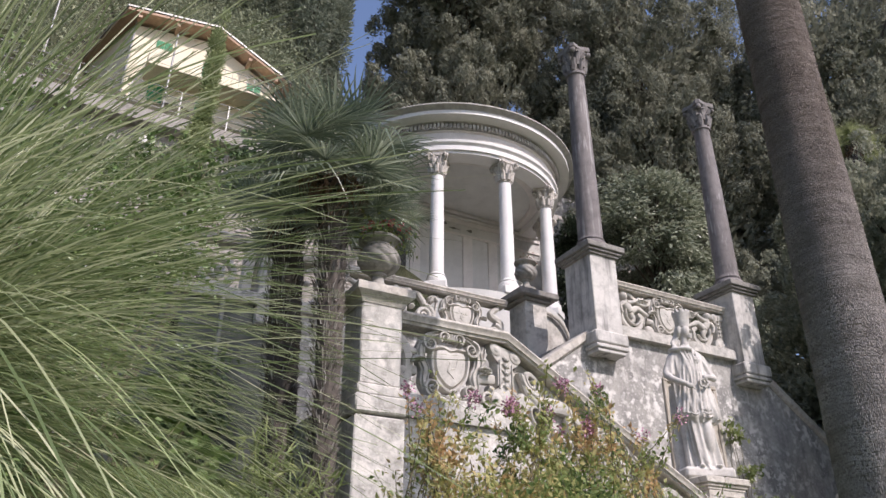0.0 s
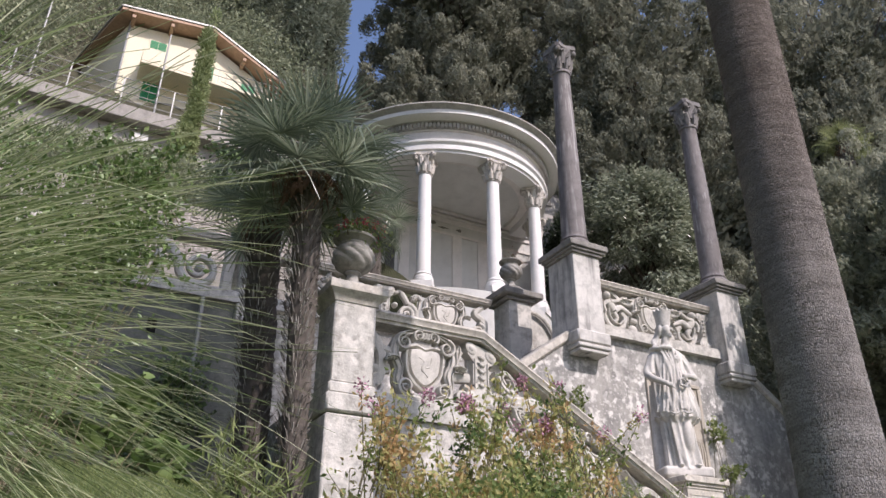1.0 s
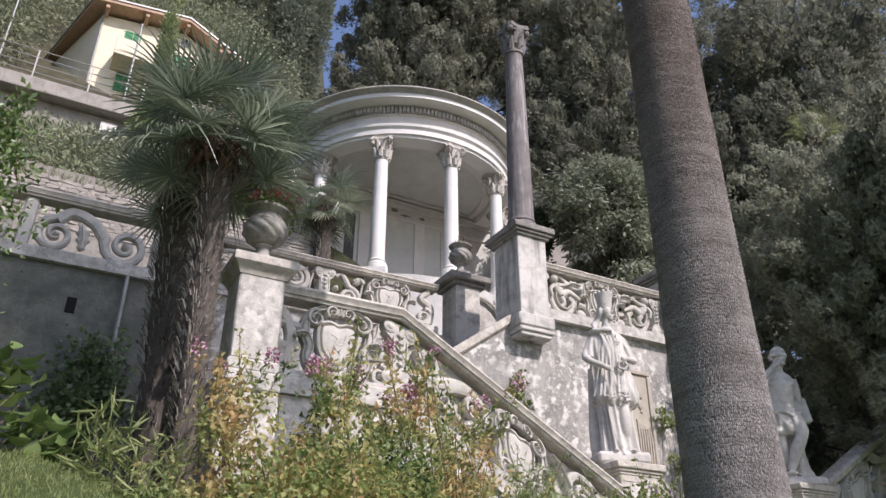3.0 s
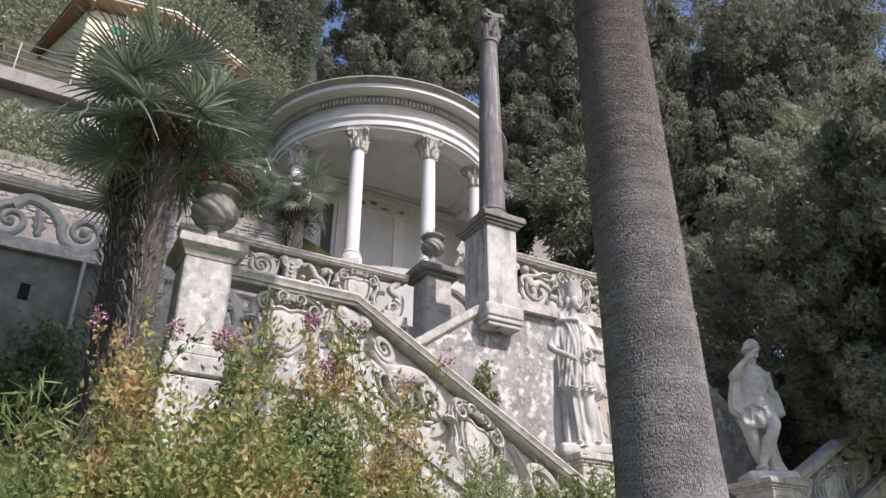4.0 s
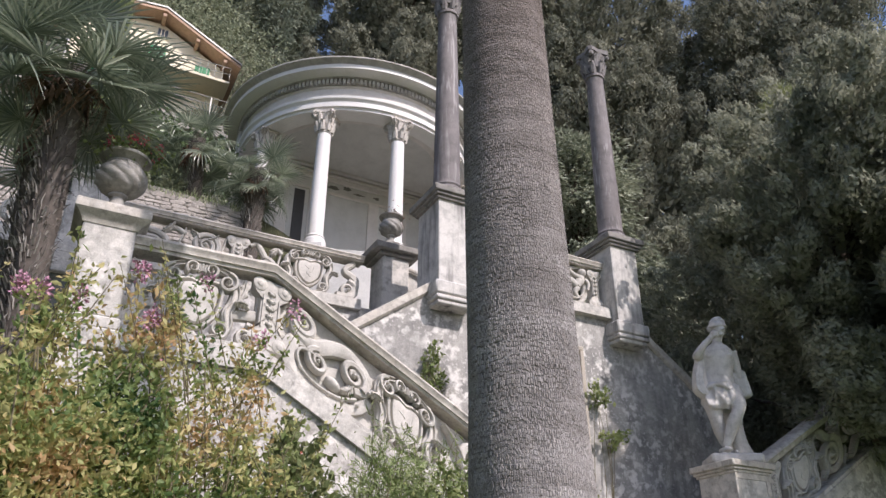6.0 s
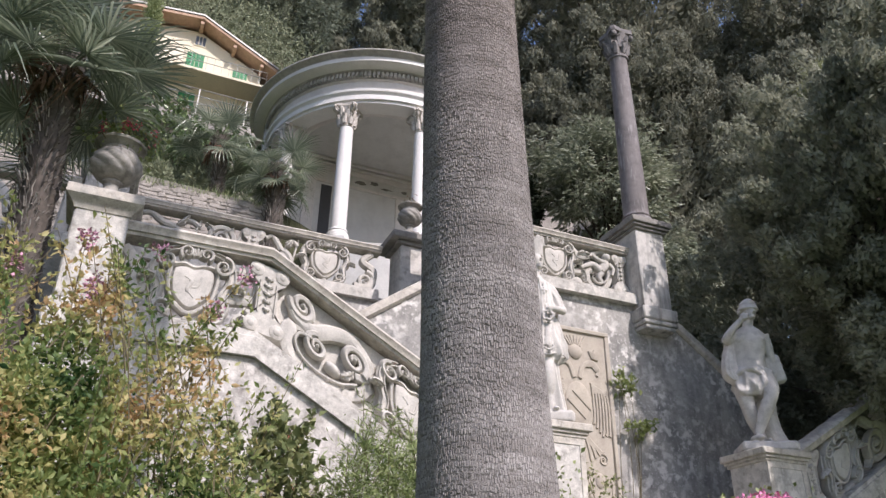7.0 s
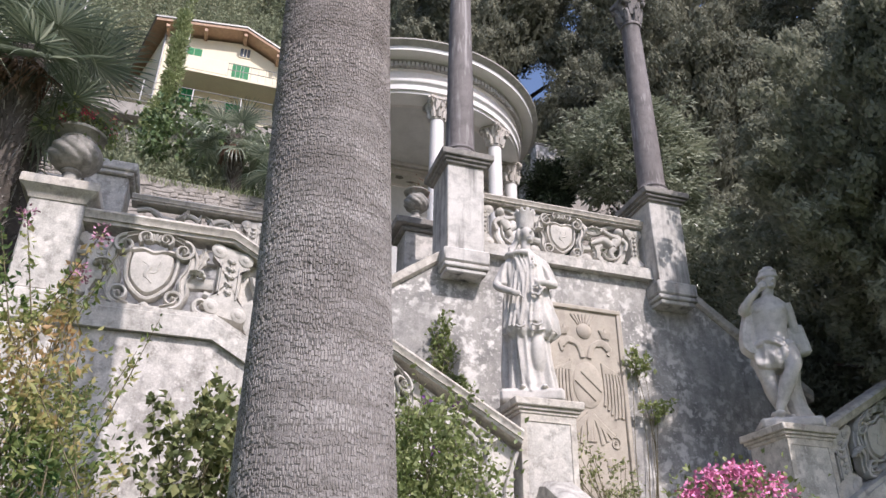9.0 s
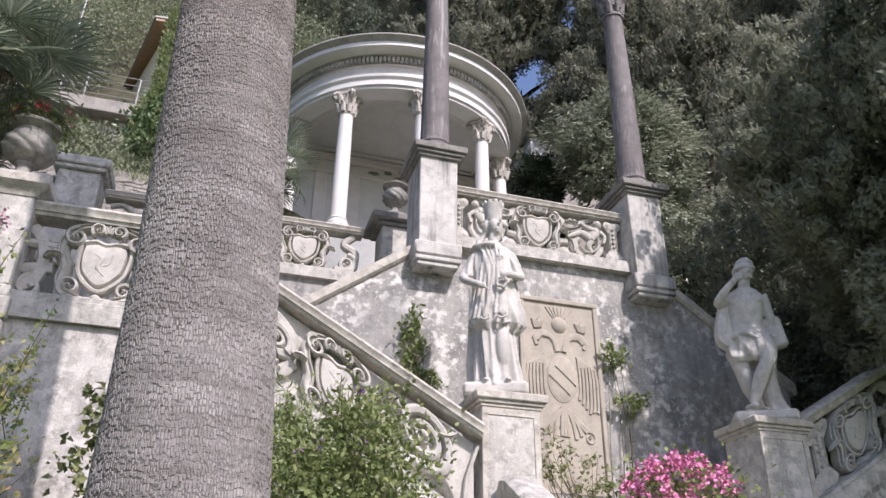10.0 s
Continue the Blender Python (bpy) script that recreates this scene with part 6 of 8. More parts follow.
# ---- foliage ----
def clump_tree(name, label, base, crowns, n, leaf, material, seed, trunk_r=0.25, trunk_m=None, droop=0.2, clump=0.5, per=40, category="tree", core=0.0, up=0.0, gaps=(), pad=False):
    """A tree: trunk, limbs and a crown of small leaves in clumps. crowns: (centre, radii, share)."""
    r = np.random.default_rng(seed)
    t = thing(name, label, category, base)
    cs, heads = [], []
    share = np.array([c[2] for c in crowns], float)
    share /= share.sum()
    for (c, rad, _), s in zip(crowns, share):
        c, rad = np.array(c, float), np.array(rad, float)
        nb = max(12, int((90 if up > 0 else 60) * s * len(crowns)))
        d = unit(r.normal(size=(nb, 3)))
        heads.append(c + d * rad * (r.uniform(0.66, 0.90, (nb, 1)) if up > 0 else r.uniform(0.45, 0.85, (nb, 1))))
        hb = heads[-1]
        m = int(n * s)
        pick = r.integers(nb, size=m)
        d2 = unit(r.normal(size=(m, 3)) + 0.7 * d[pick])
        size = rad * r.uniform(0.20, 0.38, (nb, 1))[pick] if up > 0 else rad * r.uniform(0.24, 0.42, (nb, 1))[pick]
        cs.append(hb[pick] + d2 * size * r.uniform(0.5, 1.05, (m, 1)))
    cs = np.concatenate(cs)
    # openings where the sky shows: (point, direction, radius)
    for p, d, rad in gaps:
        rel = cs - np.array(p, float)
        d = unit(np.array(d, float))
        cs = cs[np.linalg.norm(rel - np.outer(rel @ d, d), axis=1) > rad * (1 + 0.35 * np.sin(3.1 * cs[:, 0] + 2.3 * cs[:, 2]))]
    m = len(cs)
    k = np.repeat(np.arange(m), per)
    o = unit(r.normal(size=(m * per, 3)))
    centre = np.array(crowns[0][0], float)
    out = unit(cs - centre)
    if up > 0:
        # rounded puffs: sprays lie like shingles on each puff and point up its axis
        ax = unit(0.75 * out + np.array([0, 0, up]) + 0.25 * r.normal(size=out.shape))[k]
        q = unit(r.normal(size=(m * per, 3)) + 1.0 * ax)
        size = (clump * r.uniform(0.65, 1.25, (m, 1)))[k]
        pos = cs[k] + (q + 0.45 * ax * (q * ax).sum(1, keepdims=True)) * size * r.uniform(0.62, 1.04, (m * per, 1))
        along = unit(ax - q * (ax * q).sum(1, keepdims=True) + 0.3 * q + 0.36 * r.normal(size=q.shape))
        face = unit(q + 0.27 * r.normal(size=q.shape))
        side = unit(np.cross(along, face))
    elif pad:
        # flat drooping pads of narrow leaves
        o2 = o * np.array([1, 1, 0.30])
        pos = cs[k] + o2 * clump * r.uniform(0.15, 1.0, (m * per, 1)) ** 0.6
        flat = unit(o2 * np.array([1, 1, 0]) + 1e-3)
        along = unit(flat + 0.5 * out[k] + np.array([0, 0, -droop]) + 0.35 * r.normal(size=o.shape))
        face = unit(np.array([0, 0, 1.0]) + 0.45 * out[k] + 0.38 * r.normal(size=o.shape))
        side = unit(np.cross(along, face))
    else:
        pos = cs[k] + o * clump * r.uniform(0.1, 1.0, (m * per, 1)) ** 0.6
        along = unit(o + 0.6 * out[k] + np.array([0, 0, -droop]) + 0.35 * r.normal(size=o.shape))
        face = unit(0.6 * o + 0.7 * out[k] + np.array([0, 0, 0.35]) + 0.38 * r.normal(size=o.shape))
        side = unit(np.cross(along, face))
    ln = leaf[0] * r.uniform(0.6, 1.3, m * per)
    if core:
        # larger inner sprays that close the heart of the crown
        q = int(core * m * per)
        which = r.choice(len(crowns), q, p=share)
        cc = np.array([c[0] for c in crowns], float)[which]
        rr = np.array([c[1] for c in crowns], float)[which]
        d = unit(r.normal(size=(q, 3)))
        inner = cc + d * rr * (r.random((q, 1)) ** 0.4) * 0.84
        for p, e, rad in gaps:
            rel = inner - np.array(p, float)
            e = unit(np.array(e, float))
            keep = np.linalg.norm(rel - np.outer(rel @ e, e), axis=1) > rad
            inner, d = inner[keep], d[keep]
        q = len(inner)
        pos = np.concatenate([pos, inner])
        al = unit(d + np.array([0, 0, up]) + 0.6 * r.normal(size=d.shape))
        along = np.concatenate([along, al])
        side = np.concatenate([side, unit(np.cross(al, r.normal(size=d.shape)))])
        ln = np.concatenate([ln, leaf[0] * r.uniform(1.6, 2.6, q)])
    me = leaf_mesh("crown", pos, along, side, ln, ln * leaf[1], 0.25, up > 0)
    part("crown", me, material, t)
    g = Geo()
    top = centre + np.array([0, 0, 0.5 * crowns[0][1][2]])
    b0 = np.array(base, float)
    g.tube(smooth_line([b0 - (0, 0, 0.4), (b0 + top) / 2 + (0.1, 0.1, 0), top], 14), np.linspace(trunk_r, trunk_r * 0.25, 14), 10)
    hh = np.concatenate(heads)
    for q in hh[r.permutation(len(hh))[: min(40, len(hh))]]:
        f = np.clip((q[2] - b0[2]) / max(top[2] - b0[2], 0.1) * 0.7, 0.1, 0.95)
        st = b0 + (top - b0) * f
        mid = (st + q) / 2 + (0, 0, 0.06 * np.linalg.norm(q - st))
        g.tube(smooth_line([st, mid, q], 7), np.linspace(trunk_r * 0.3, trunk_r * 0.06, 7), 6)
    part("trunk", g, trunk_m or M_TRUNK, t, "brown trunk and limbs")
    return t


M_TRUNK = plain("brown_bark", (0.085, 0.065, 0.05), 0.9, 0, 0.6, 20)
L_CYP = leaf_material("dark_conifer_sprays", (0.125, 0.138, 0.104), (0.21, 0.218, 0.165), (0.35, 0.345, 0.262), 0.8, 0.38, 0.08, None, 0.7, (0.28, 0.8, -0.04))
L_CEDAR = leaf_material("cedar_needles", (0.045, 0.062, 0.046), (0.078, 0.100, 0.074), (0.13, 0.155, 0.11), 0.6, 0.2, 0.2)
L_MID = leaf_material("privet_leaves", (0.11, 0.138, 0.095), (0.26, 0.29, 0.20), (0.50, 0.52, 0.40), 0.28, 0.3, 0.5)
L_RIGHT = leaf_material("yew_like_sprays", (0.18, 0.196, 0.142), (0.295, 0.308, 0.226), (0.45, 0.45, 0.34), 0.75, 0.42, 0.12, None, 0.8, (0.28, 0.8, -0.04))
# distance haze is mixed into the colours of L_HILL and L_HAZY
L_HILL = leaf_material("hazed_hillside_leaves", (0.15, 0.178, 0.112), (0.24, 0.27, 0.172), (0.355, 0.37, 0.245), 0.8, 0.25, 0.1, None, 0.35)
L_HAZY = leaf_material("hazed_cypress_sprays", (0.13, 0.155, 0.115), (0.20, 0.23, 0.17), (0.29, 0.315, 0.24), 0.7, 0.35, 0.1)
L_DARK = leaf_material("dark_shrub_leaves", (0.022, 0.034, 0.02), (0.04, 0.06, 0.034), (0.075, 0.10, 0.058), 0.4, 0.15, 0.4)
L_SLIM = leaf_material("olive_cypress_sprays", (0.17, 0.22, 0.095), (0.29, 0.345, 0.165), (0.44, 0.485, 0.26), 0.7, 0.4, 0.15)
L_IVY = leaf_material("dark_ivy_leaves", (0.055, 0.095, 0.04), (0.115, 0.175, 0.07), (0.24, 0.31, 0.14), 0.3, 0.25, 0.5)

clump_tree("evergreen_tree", "huge dark evergreen tree behind the white pavilion", (15.5, 26, 9.5), [((15.6, 26.5, 20), (5.9, 4.5, 10.5), 3), ((15.0, 25.5, 31), (5.4, 4.5, 6.5), 1.5)], 2100, (0.15, 0.62), L_CYP, 1, 0.6, up=0.55, clump=0.46, per=225, core=0.08, gaps=(((16.6, 24, 22.1), (0.336, 0.696, 0.634), 0.95), ((18.6, 24.5, 26.3), (0.36, 0.66, 0.66), 0.8)))
clump_tree("evergreen_tree", "dark evergreen tree with dense upright sprays", (21.5, 20.5, 6.5), [((21.0, 20.5, 14.5), (5.0, 4.2, 8.8), 3), ((21.4, 21, 24), (4.6, 4, 6), 1.5)], 1800, (0.13, 0.62), L_CYP, 2, 0.5, up=0.65, clump=0.40, per=210, core=0.08)
clump_tree("evergreen_tree", "dark evergreen tree standing beyond the terrace", (26.5, 15.5, 5.5), [((26.3, 15.5, 14), (4.6, 4.6, 8.5), 3), ((26.5, 16, 22.5), (3.8, 3.6, 5), 1.1)], 1400, (0.13, 0.62), L_CYP, 4, 0.5, up=0.65, clump=0.42, per=200, core=0.09)
clump_tree("cedar_tree", "open-branched cedar with blue sky between its limbs", (36, 20, 8), [((36, 20, 22), (6, 5, 4), 1), ((35.5, 19, 29), (7.5, 5, 4), 1), ((34, 18, 15), (6, 4, 3.5), 0.9), ((36, 19, 36), (6, 5, 3), 0.8)], 1100, (0.3, 0.2), L_CEDAR, 5, 0.7, droop=0.1, clump=0.75, per=30)
clump_tree("broadleaf_tree", "small glossy-leaved tree behind the tall columns", (15.2, 15.6, 6.35), [((15.1, 15.4, 12.2), (1.95, 1.6, 1.75), 2), ((15.0, 15.2, 9.2), (1.3, 1.3, 1.6), 0.9), ((16.5, 15.2, 9.3), (1.7, 1.4, 1.9), 1.2)], 620, (0.17, 0.36), L_MID, 6, 0.16, droop=0.55, clump=0.42, per=64, pad=True)
# lumps nearer than y 6.8 are added, mostly unseen, to shade wall and stair
clump_tree("evergreen_tree", "dense green tree with feathery sprays beside a statue", (17.2, 9.6, 1.2), [((15.4, 8.4, 7.8), (2.5, 1.5, 2.5), 2), ((17.4, 9.8, 9.7), (2.9, 2.2, 2.5), 2), ((17.2, 9.0, 5.2), (2.8, 1.4, 1.8), 1.2), ((14.65, 6.5, 8.3), (1.4, 1.4, 2.0), 2.0), ((15.6, 5.6, 7.4), (1.9, 1.2, 1.9), 1.6), ((14.8, 5.9, 6.0), (1.4, 0.9, 0.9), 0.9), ((16.0, 6.3, 5.6), (1.3, 0.9, 1.2), 0.9), ((14.7, 6.7, 5.5), (0.8, 0.6, 0.7), 0.6), ((15.7, 8.2, 6.0), (1.4, 0.8, 0.9), 0.8), ((15.4, 11.75, 5.4), (2.1, 0.5, 1.2), 1.0), ((17.5, 12.5, 6.5), (3.5, 2.0, 4.0), 1.6), ((14.25, 7.9, 4.95), (0.55, 0.45, 0.65), 0.5), ((15.2, 5.2, 4.9), (1.3, 0.7, 0.7), 0.7), ((14.9, 6.4, 4.75), (1.0, 0.6, 0.35), 0.4)], 3000, (0.088, 0.6), L_RIGHT, 7, 0.3, up=0.55, clump=0.26, per=170, core=0.05)
clump_tree("evergreen_shrub", "small dark round shrub beside the pavilion", (13.1, 16.5, 6.3), [((13.15, 16.5, 11.75), (0.62, 0.6, 0.72), 1), ((13.0, 16.5, 10.4), (0.7, 0.6, 1.0), 0.8)], 420, (0.10, 0.45), L_DARK, 8, 0.1, clump=0.2, per=50, category="shrub")
for x, y, h, rr in ((9.6, 46.5, 20, 1.6), (12.6, 45.0, 22, 1.5), (14.6, 47, 17, 1.4), (7.4, 48, 18, 1.6)):
    zb = float(ground_z(x, y))
    clump_tree("cypress_tree", "slender dark cypress on the hillside", (x, y, zb), [((x, y, zb + h * 0.5), (rr, rr, h * 0.5), 1)], 600, (0.38, 0.3), L_HAZY, int(x * 10), 0.25, droop=-0.6, clump=0.5, per=26)
clump_tree("cypress_tree", "thin ivy-green cypress in front of the house", (3.2, 21.0, 12.4), [((3.06, 21.0, 16.6), (0.16, 0.16, 3.6), 1), ((2.9, 20.95, 14.0), (0.32, 0.30, 1.9), 0.9)], 520, (0.11, 0.4), L_SLIM, 31, 0.1, droop=-0.5, clump=0.16, per=36)
# added tree, meant to stay out of view, blocks sun from the second stair
clump_tree("evergreen_tree", "dense evergreen added at the path edge to shade the second stair", (16.9, 3.9, 0.2), [((16.5, 4.2, 6.9), (1.7, 1.3, 2.1), 1), ((17.6, 5.6, 6.0), (1.7, 1.3, 2.2), 0.8), ((16.1, 6.6, 6.0), (1.3, 1.0, 1.4), 0.9), ((17.4, 6.9, 7.4), (1.4, 0.8, 1.3), 0.8)], 1800, (0.26, 0.5), L_RIGHT, 43, 0.2, up=0.4, clump=0.4, per=40, core=0.35)
clump_tree("evergreen_tree", "tall dark evergreen closing the hillside behind", (27.5, 32, 15), [((27.0, 32, 25), (5.5, 4.5, 11), 2), ((26.0, 31.5, 36), (5.0, 4.5, 6.5), 1.2)], 1300, (0.19, 0.55), L_CYP, 51, 0.6, up=0.4, clump=0.5, per=66, core=0.06, gaps=(((18.6, 24.5, 26.3), (0.36, 0.66, 0.66), 1.3),))
clump_tree("evergreen_tree", "far dark evergreen on the slope behind", (37.5, 31, 14), [((38.0, 31, 27), (6.0, 4.5, 12), 2), ((39.0, 31.5, 39), (5.0, 4.5, 6), 1.0)], 1300, (0.19, 0.55), L_CYP, 52, 0.6, up=0.4, clump=0.6, per=56, core=0.06)
# unseen trees added beyond the lawn; they cut sky light on left faces
for x, y, h in ((-13, -2, 11), (-14.5, 4, 13), (-13.5, 10, 12), (-15, 17, 14), (-16, 24, 15)):
    zb = float(ground_z(x, y))
    clump_tree("evergreen_tree", "unseen evergreen added beside the lawn to dim left faces", (x, y, zb), [((x, y, zb + 0.5 * h), (3.4, 3.6, 0.52 * h), 1)], 420, (0.5, 0.5), L_CYP, int(y + 70), 0.3, up=0.4, clump=0.8, per=24, core=0.3)

# ---- fan palms ----
L_FAN = leaf_material("fan_palm_leaf", (0.09, 0.122, 0.082), (0.205, 0.25, 0.17), (0.47, 0.505, 0.375), 0.30, 0.40, 1.0)
L_DEAD = plain("dry_palm_fibre", (0.20, 0.125, 0.09), 0.95, 0, 0.8, 14)
M_FIBRE = plain("palm_trunk_fibre", (0.105, 0.09, 0.077), 0.95, 0, 0.9, 20)
M_STUB = leaf_material("old_leaf_base", (0.055, 0.047, 0.04), (0.16, 0.143, 0.127), (0.46, 0.43, 0.39), 0.9, 0.08, 0.1)


def fan_mesh(seed, size=0.62, stalk=0.62, droop=0.5, material=None):
    """One fan leaf: a stalk along +x and a pleated round blade of narrow split segments."""
    r = np.random.default_rng(seed)
    g = Geo()
    line = smooth_line([(0, 0, 0), (stalk * 0.5, 0, 0.04), (stalk, 0, 0.0)], 6)
    g.tube(line, np.linspace(0.016, 0.009, 6), 5)
    nseg = 34
    for k in range(nseg):
        a = radians(-150 + 300 * (k + 0.5) / nseg)
        ln = size * (0.82 + 0.18 * math.cos(a * 0.62)) * r.uniform(0.94, 1.05)
        split = 0.29 + 0.10 * r.random()
        w0, w1 = 0.004, 2.0 * split * ln * math.tan(radians(300 / nseg / 2)) * 0.98
        tipdrop = droop * r.uniform(0.6, 1.4) * (2.8 if r.random() < 0.16 else 1.0)
        rows = []
        for t in (0.0, 0.2, split, 0.66, 0.85, 1.0):
            rad = ln * t
            w = w0 + (w1 - w0) * min(t / split, 1) if t <= split else w1 * (1 + 0.18 * math.sin(3.14 * (t - split) / (1 - split)) - ((t - split) / (1 - split)) ** 1.2) * 0.92 + 0.002
            z = 0.16 * ln * math.sin(t * 1.6) * abs(math.sin(a)) - tipdrop * ln * max(0, t - 0.5) ** 2 * 1.6 - 0.06 * ln * abs(math.sin(a / 2)) * t
            cx, cy = stalk + rad * math.cos(a), rad * math.sin(a)
            sx, sy = -math.sin(a), math.cos(a)
            rows.append([(cx - sx * w / 2, cy - sy * w / 2, z), (cx, cy, z - 0.34 * w), (cx + sx * w / 2, cy + sy * w / 2, z)])
        g.grid(rows)
    me = g.mesh("fan_leaf")
    me.materials.append(material or L_FAN)
    return me


FANS = [fan_mesh(k, 0.60 + 0.05 * (k % 3), 0.60, 0.10 + 0.22 * (k % 4)) for k in range(5)]
DRY = [fan_mesh(20 + k, 0.34, 0.30, 1.8, L_DEAD) for k in range(2)]
L_FANPALE = leaf_material("yellow_green_palm_leaf", (0.15, 0.18, 0.085), (0.23, 0.26, 0.12), (0.34, 0.365, 0.18), 0.35, 0.5, 0.6)
PALE = [fan_mesh(30 + k, 0.62, 0.60, 0.3 + 0.2 * k, L_FANPALE) for k in range(3)]


def fan_palm(label, base, top, r0, r1, leaves, scale, seed, low=-0.75, fans=FANS):
    r = np.random.default_rng(seed)
    t = thing("fan_palm", label, "palm", base, "fan palms")
    b0, b1 = np.array(base, float), np.array(top, float)
    n = 46
    rows = []
    a = np.linspace(0, 2 * math.pi, 28, endpoint=False)
    for i in range(n):
        f = i / (n - 1)
        c = b0 + (b1 - b0) * f + np.array([0.04 * math.sin(3 * f), 0, 0])
        rad = (r0 + (r1 - r0) * f ** 1.4) * (1 + 0.10 * np.sin(5 * a + i * 2.4) * (i % 2) + 0.06 * r.normal(size=28))
        rows.append(np.stack([c[0] + rad * np.cos(a), c[1] + rad * np.sin(a), np.full(28, c[2])], -1))
    part("trunk", Geo().grid(rows, close_v=True), M_FIBRE, t, "shaggy brown fibrous trunk")
    stubs = Geo()
    m = int(820 * np.linalg.norm(b1 - b0) / 3)
    for i in range(m):
        f = r.random()
        q = r.uniform(0, 2 * math.pi)
        rad = (r0 + (r1 - r0) * f ** 1.4) * 0.97
        c = b0 + (b1 - b0) * f + np.array([rad * math.cos(q), rad * math.sin(q), 0])
        o = np.array([math.cos(q), math.sin(q), 0])
        ln = r.uniform(0.08, 0.19)
        sd = np.array([-math.sin(q), math.cos(q), 0]) * r.uniform(0.005, 0.014)
        tw = np.array([-math.sin(q), math.cos(q), 0]) * r.normal() * 0.02
        tip = c + o * ln * r.uniform(0.3, 0.75) + (0, 0, ln * r.uniform(0.3, 1.0)) + tw
        mid = c + o * ln * 0.28 + (0, 0, ln * 0.5)
        stubs.grid([[c - sd, c + o * 0.008, c + sd], [mid - sd * 0.9, mid + o * 0.010, mid + sd * 0.9], [tip - sd * 0.3, tip, tip + sd * 0.3]])
    tagged(part("shag", stubs, M_STUB, t, "ragged curled old leaf bases"), kind="stuff")
    skirt = Geo()
    for i in range(int(90 * scale)):
        q = r.uniform(0, 2 * math.pi)
        o = np.array([math.cos(q), math.sin(q), 0])
        c = b1 + o * r1 * 0.8 + (0, 0, r.uniform(-0.55, -0.25))
        ln = r.uniform(0.12, 0.27) * scale
        sd = np.array([-math.sin(q), math.cos(q), 0]) * r.uniform(0.012, 0.03)
        mid = c + o * ln * 0.42 + (0, 0, 0.10 * ln)
        tip = c + o * ln * r.uniform(0.4, 0.7) + (0, 0, -ln * r.uniform(0.4, 0.9)) + sd * r.normal()
        skirt.grid([[c - sd * 0.6, c + o * 0.01, c + sd * 0.6], [mid - sd, mid + o * 0.012, mid + sd], [tip - sd * 0.5, tip, tip + sd * 0.5]])
    tagged(part("dead_skirt", skirt, L_DEAD, t, "brown dead leaf stalks and fibre under the crown"), kind="stuff")
    for k in range(leaves):
        f = (k + 0.5) / leaves
        el = math.asin(np.clip(0.97 - (0.97 - low) * f + r.uniform(-0.08, 0.08), -1, 1))
        az = k * 2.39996 + r.uniform(-0.25, 0.25)
        roll = r.uniform(-0.5, 0.5)
        ob = new("fan_leaf", DRY[k % 2] if f > 0.93 else fans[int(r.integers(len(fans)))])
        ob.parent = t
        ob.matrix_parent_inverse = Matrix()
        s = scale * r.uniform(0.88, 1.12)
        c = b1 - b0 + np.array([0, 0, r.uniform(-0.22, 0.02) - 0.1 * f])
        ob.matrix_basis = Matrix.Translation(c) @ Matrix.Rotation(az, 4, "Z") @ Matrix.Rotation(-el, 4, "Y") @ Matrix.Rotation(roll, 4, "X") @ Matrix.Translation((0, 0, 0)) @ Matrix.Rotation(0.35 + 0.25 * f, 4, "Y") @ Matrix.Scale(s, 4)
    return t


fan_palm("fan palm with a shaggy trunk beside the pier, dark glossy leaves", (3.28, 8.62, 2.4), (3.12, 8.62, 6.83), 0.12, 0.17, 27, 1.06, 1, -0.10)
fan_palm("fan palm in shade against the garden wall, dark trunk", (3.16, 9.9, 2.6), (2.95, 9.85, 6.85), 0.19, 0.20, 8, 0.78, 2, -0.25)
fan_palm("small fan palm above the rubble wall", (5.42, 15.6, 9.0), (5.24, 15.6, 10.95), 0.13, 0.17, 18, 0.98, 3, -0.35)
fan_palm("small fan palm near the pavilion columns", (6.46, 14.6, 6.3), (6.42, 14.6, 9.95), 0.15, 0.19, 18, 0.92, 4, -0.50)
fan_palm("distant fan palm rising out of dark trees", (20.3, 12.1, 5.0), (20.2, 12.0, 14.9), 0.16, 0.18, 20, 0.72, 5, 0.1, PALE)

# crown of the tall palm
pinn = Geo()
for s in (-1, 1):
    for k in range(46):
        t = 0.14 + 0.86 * k / 46
        x, z = 2.5 * t, 0.55 * math.sin(t * 2.2) - 0.75 * t * t
        ln = 0.46 * math.sin(math.pi * min(1, 0.18 + 0.85 * t)) + 0.06
        pinn.grid([[(x, 0, z), (x + 0.02, 0, z + 0.005)], [(x + ln * 0.35, s * ln * 0.45, z + 0.10), (x + 0.028 + ln * 0.35, s * ln * 0.45, z + 0.11)], [(x + ln * 0.6, s * ln, z + 0.02), (x + ln * 0.6 + 0.006, s * ln, z + 0.02)]])
pinn.tube([(2.5 * t, 0, 0.55 * math.sin(t * 2.2) - 0.75 * t * t) for t in np.linspace(0, 1, 12)], np.linspace(0.03, 0.006, 12), 5)
pinn_me = pinn.mesh("frond")
pinn_me.materials.append(L_FAN)
for k in range(58):
    f = (k + 0.5) / 58
    ob = new("frond", pinn_me)
    ob.parent, ob.matrix_parent_inverse = near_palm, Matrix()
    ob.matrix_basis = Matrix.Translation((5.56 - 6.02, 4.15 - 4.46, 13.5 - 0.2)) @ Matrix.Rotation(k * 2.39996, 4, "Z") @ Matrix.Rotation(-math.asin(0.95 - 1.25 * f), 4, "Y") @ Matrix.Scale(1.25, 4)


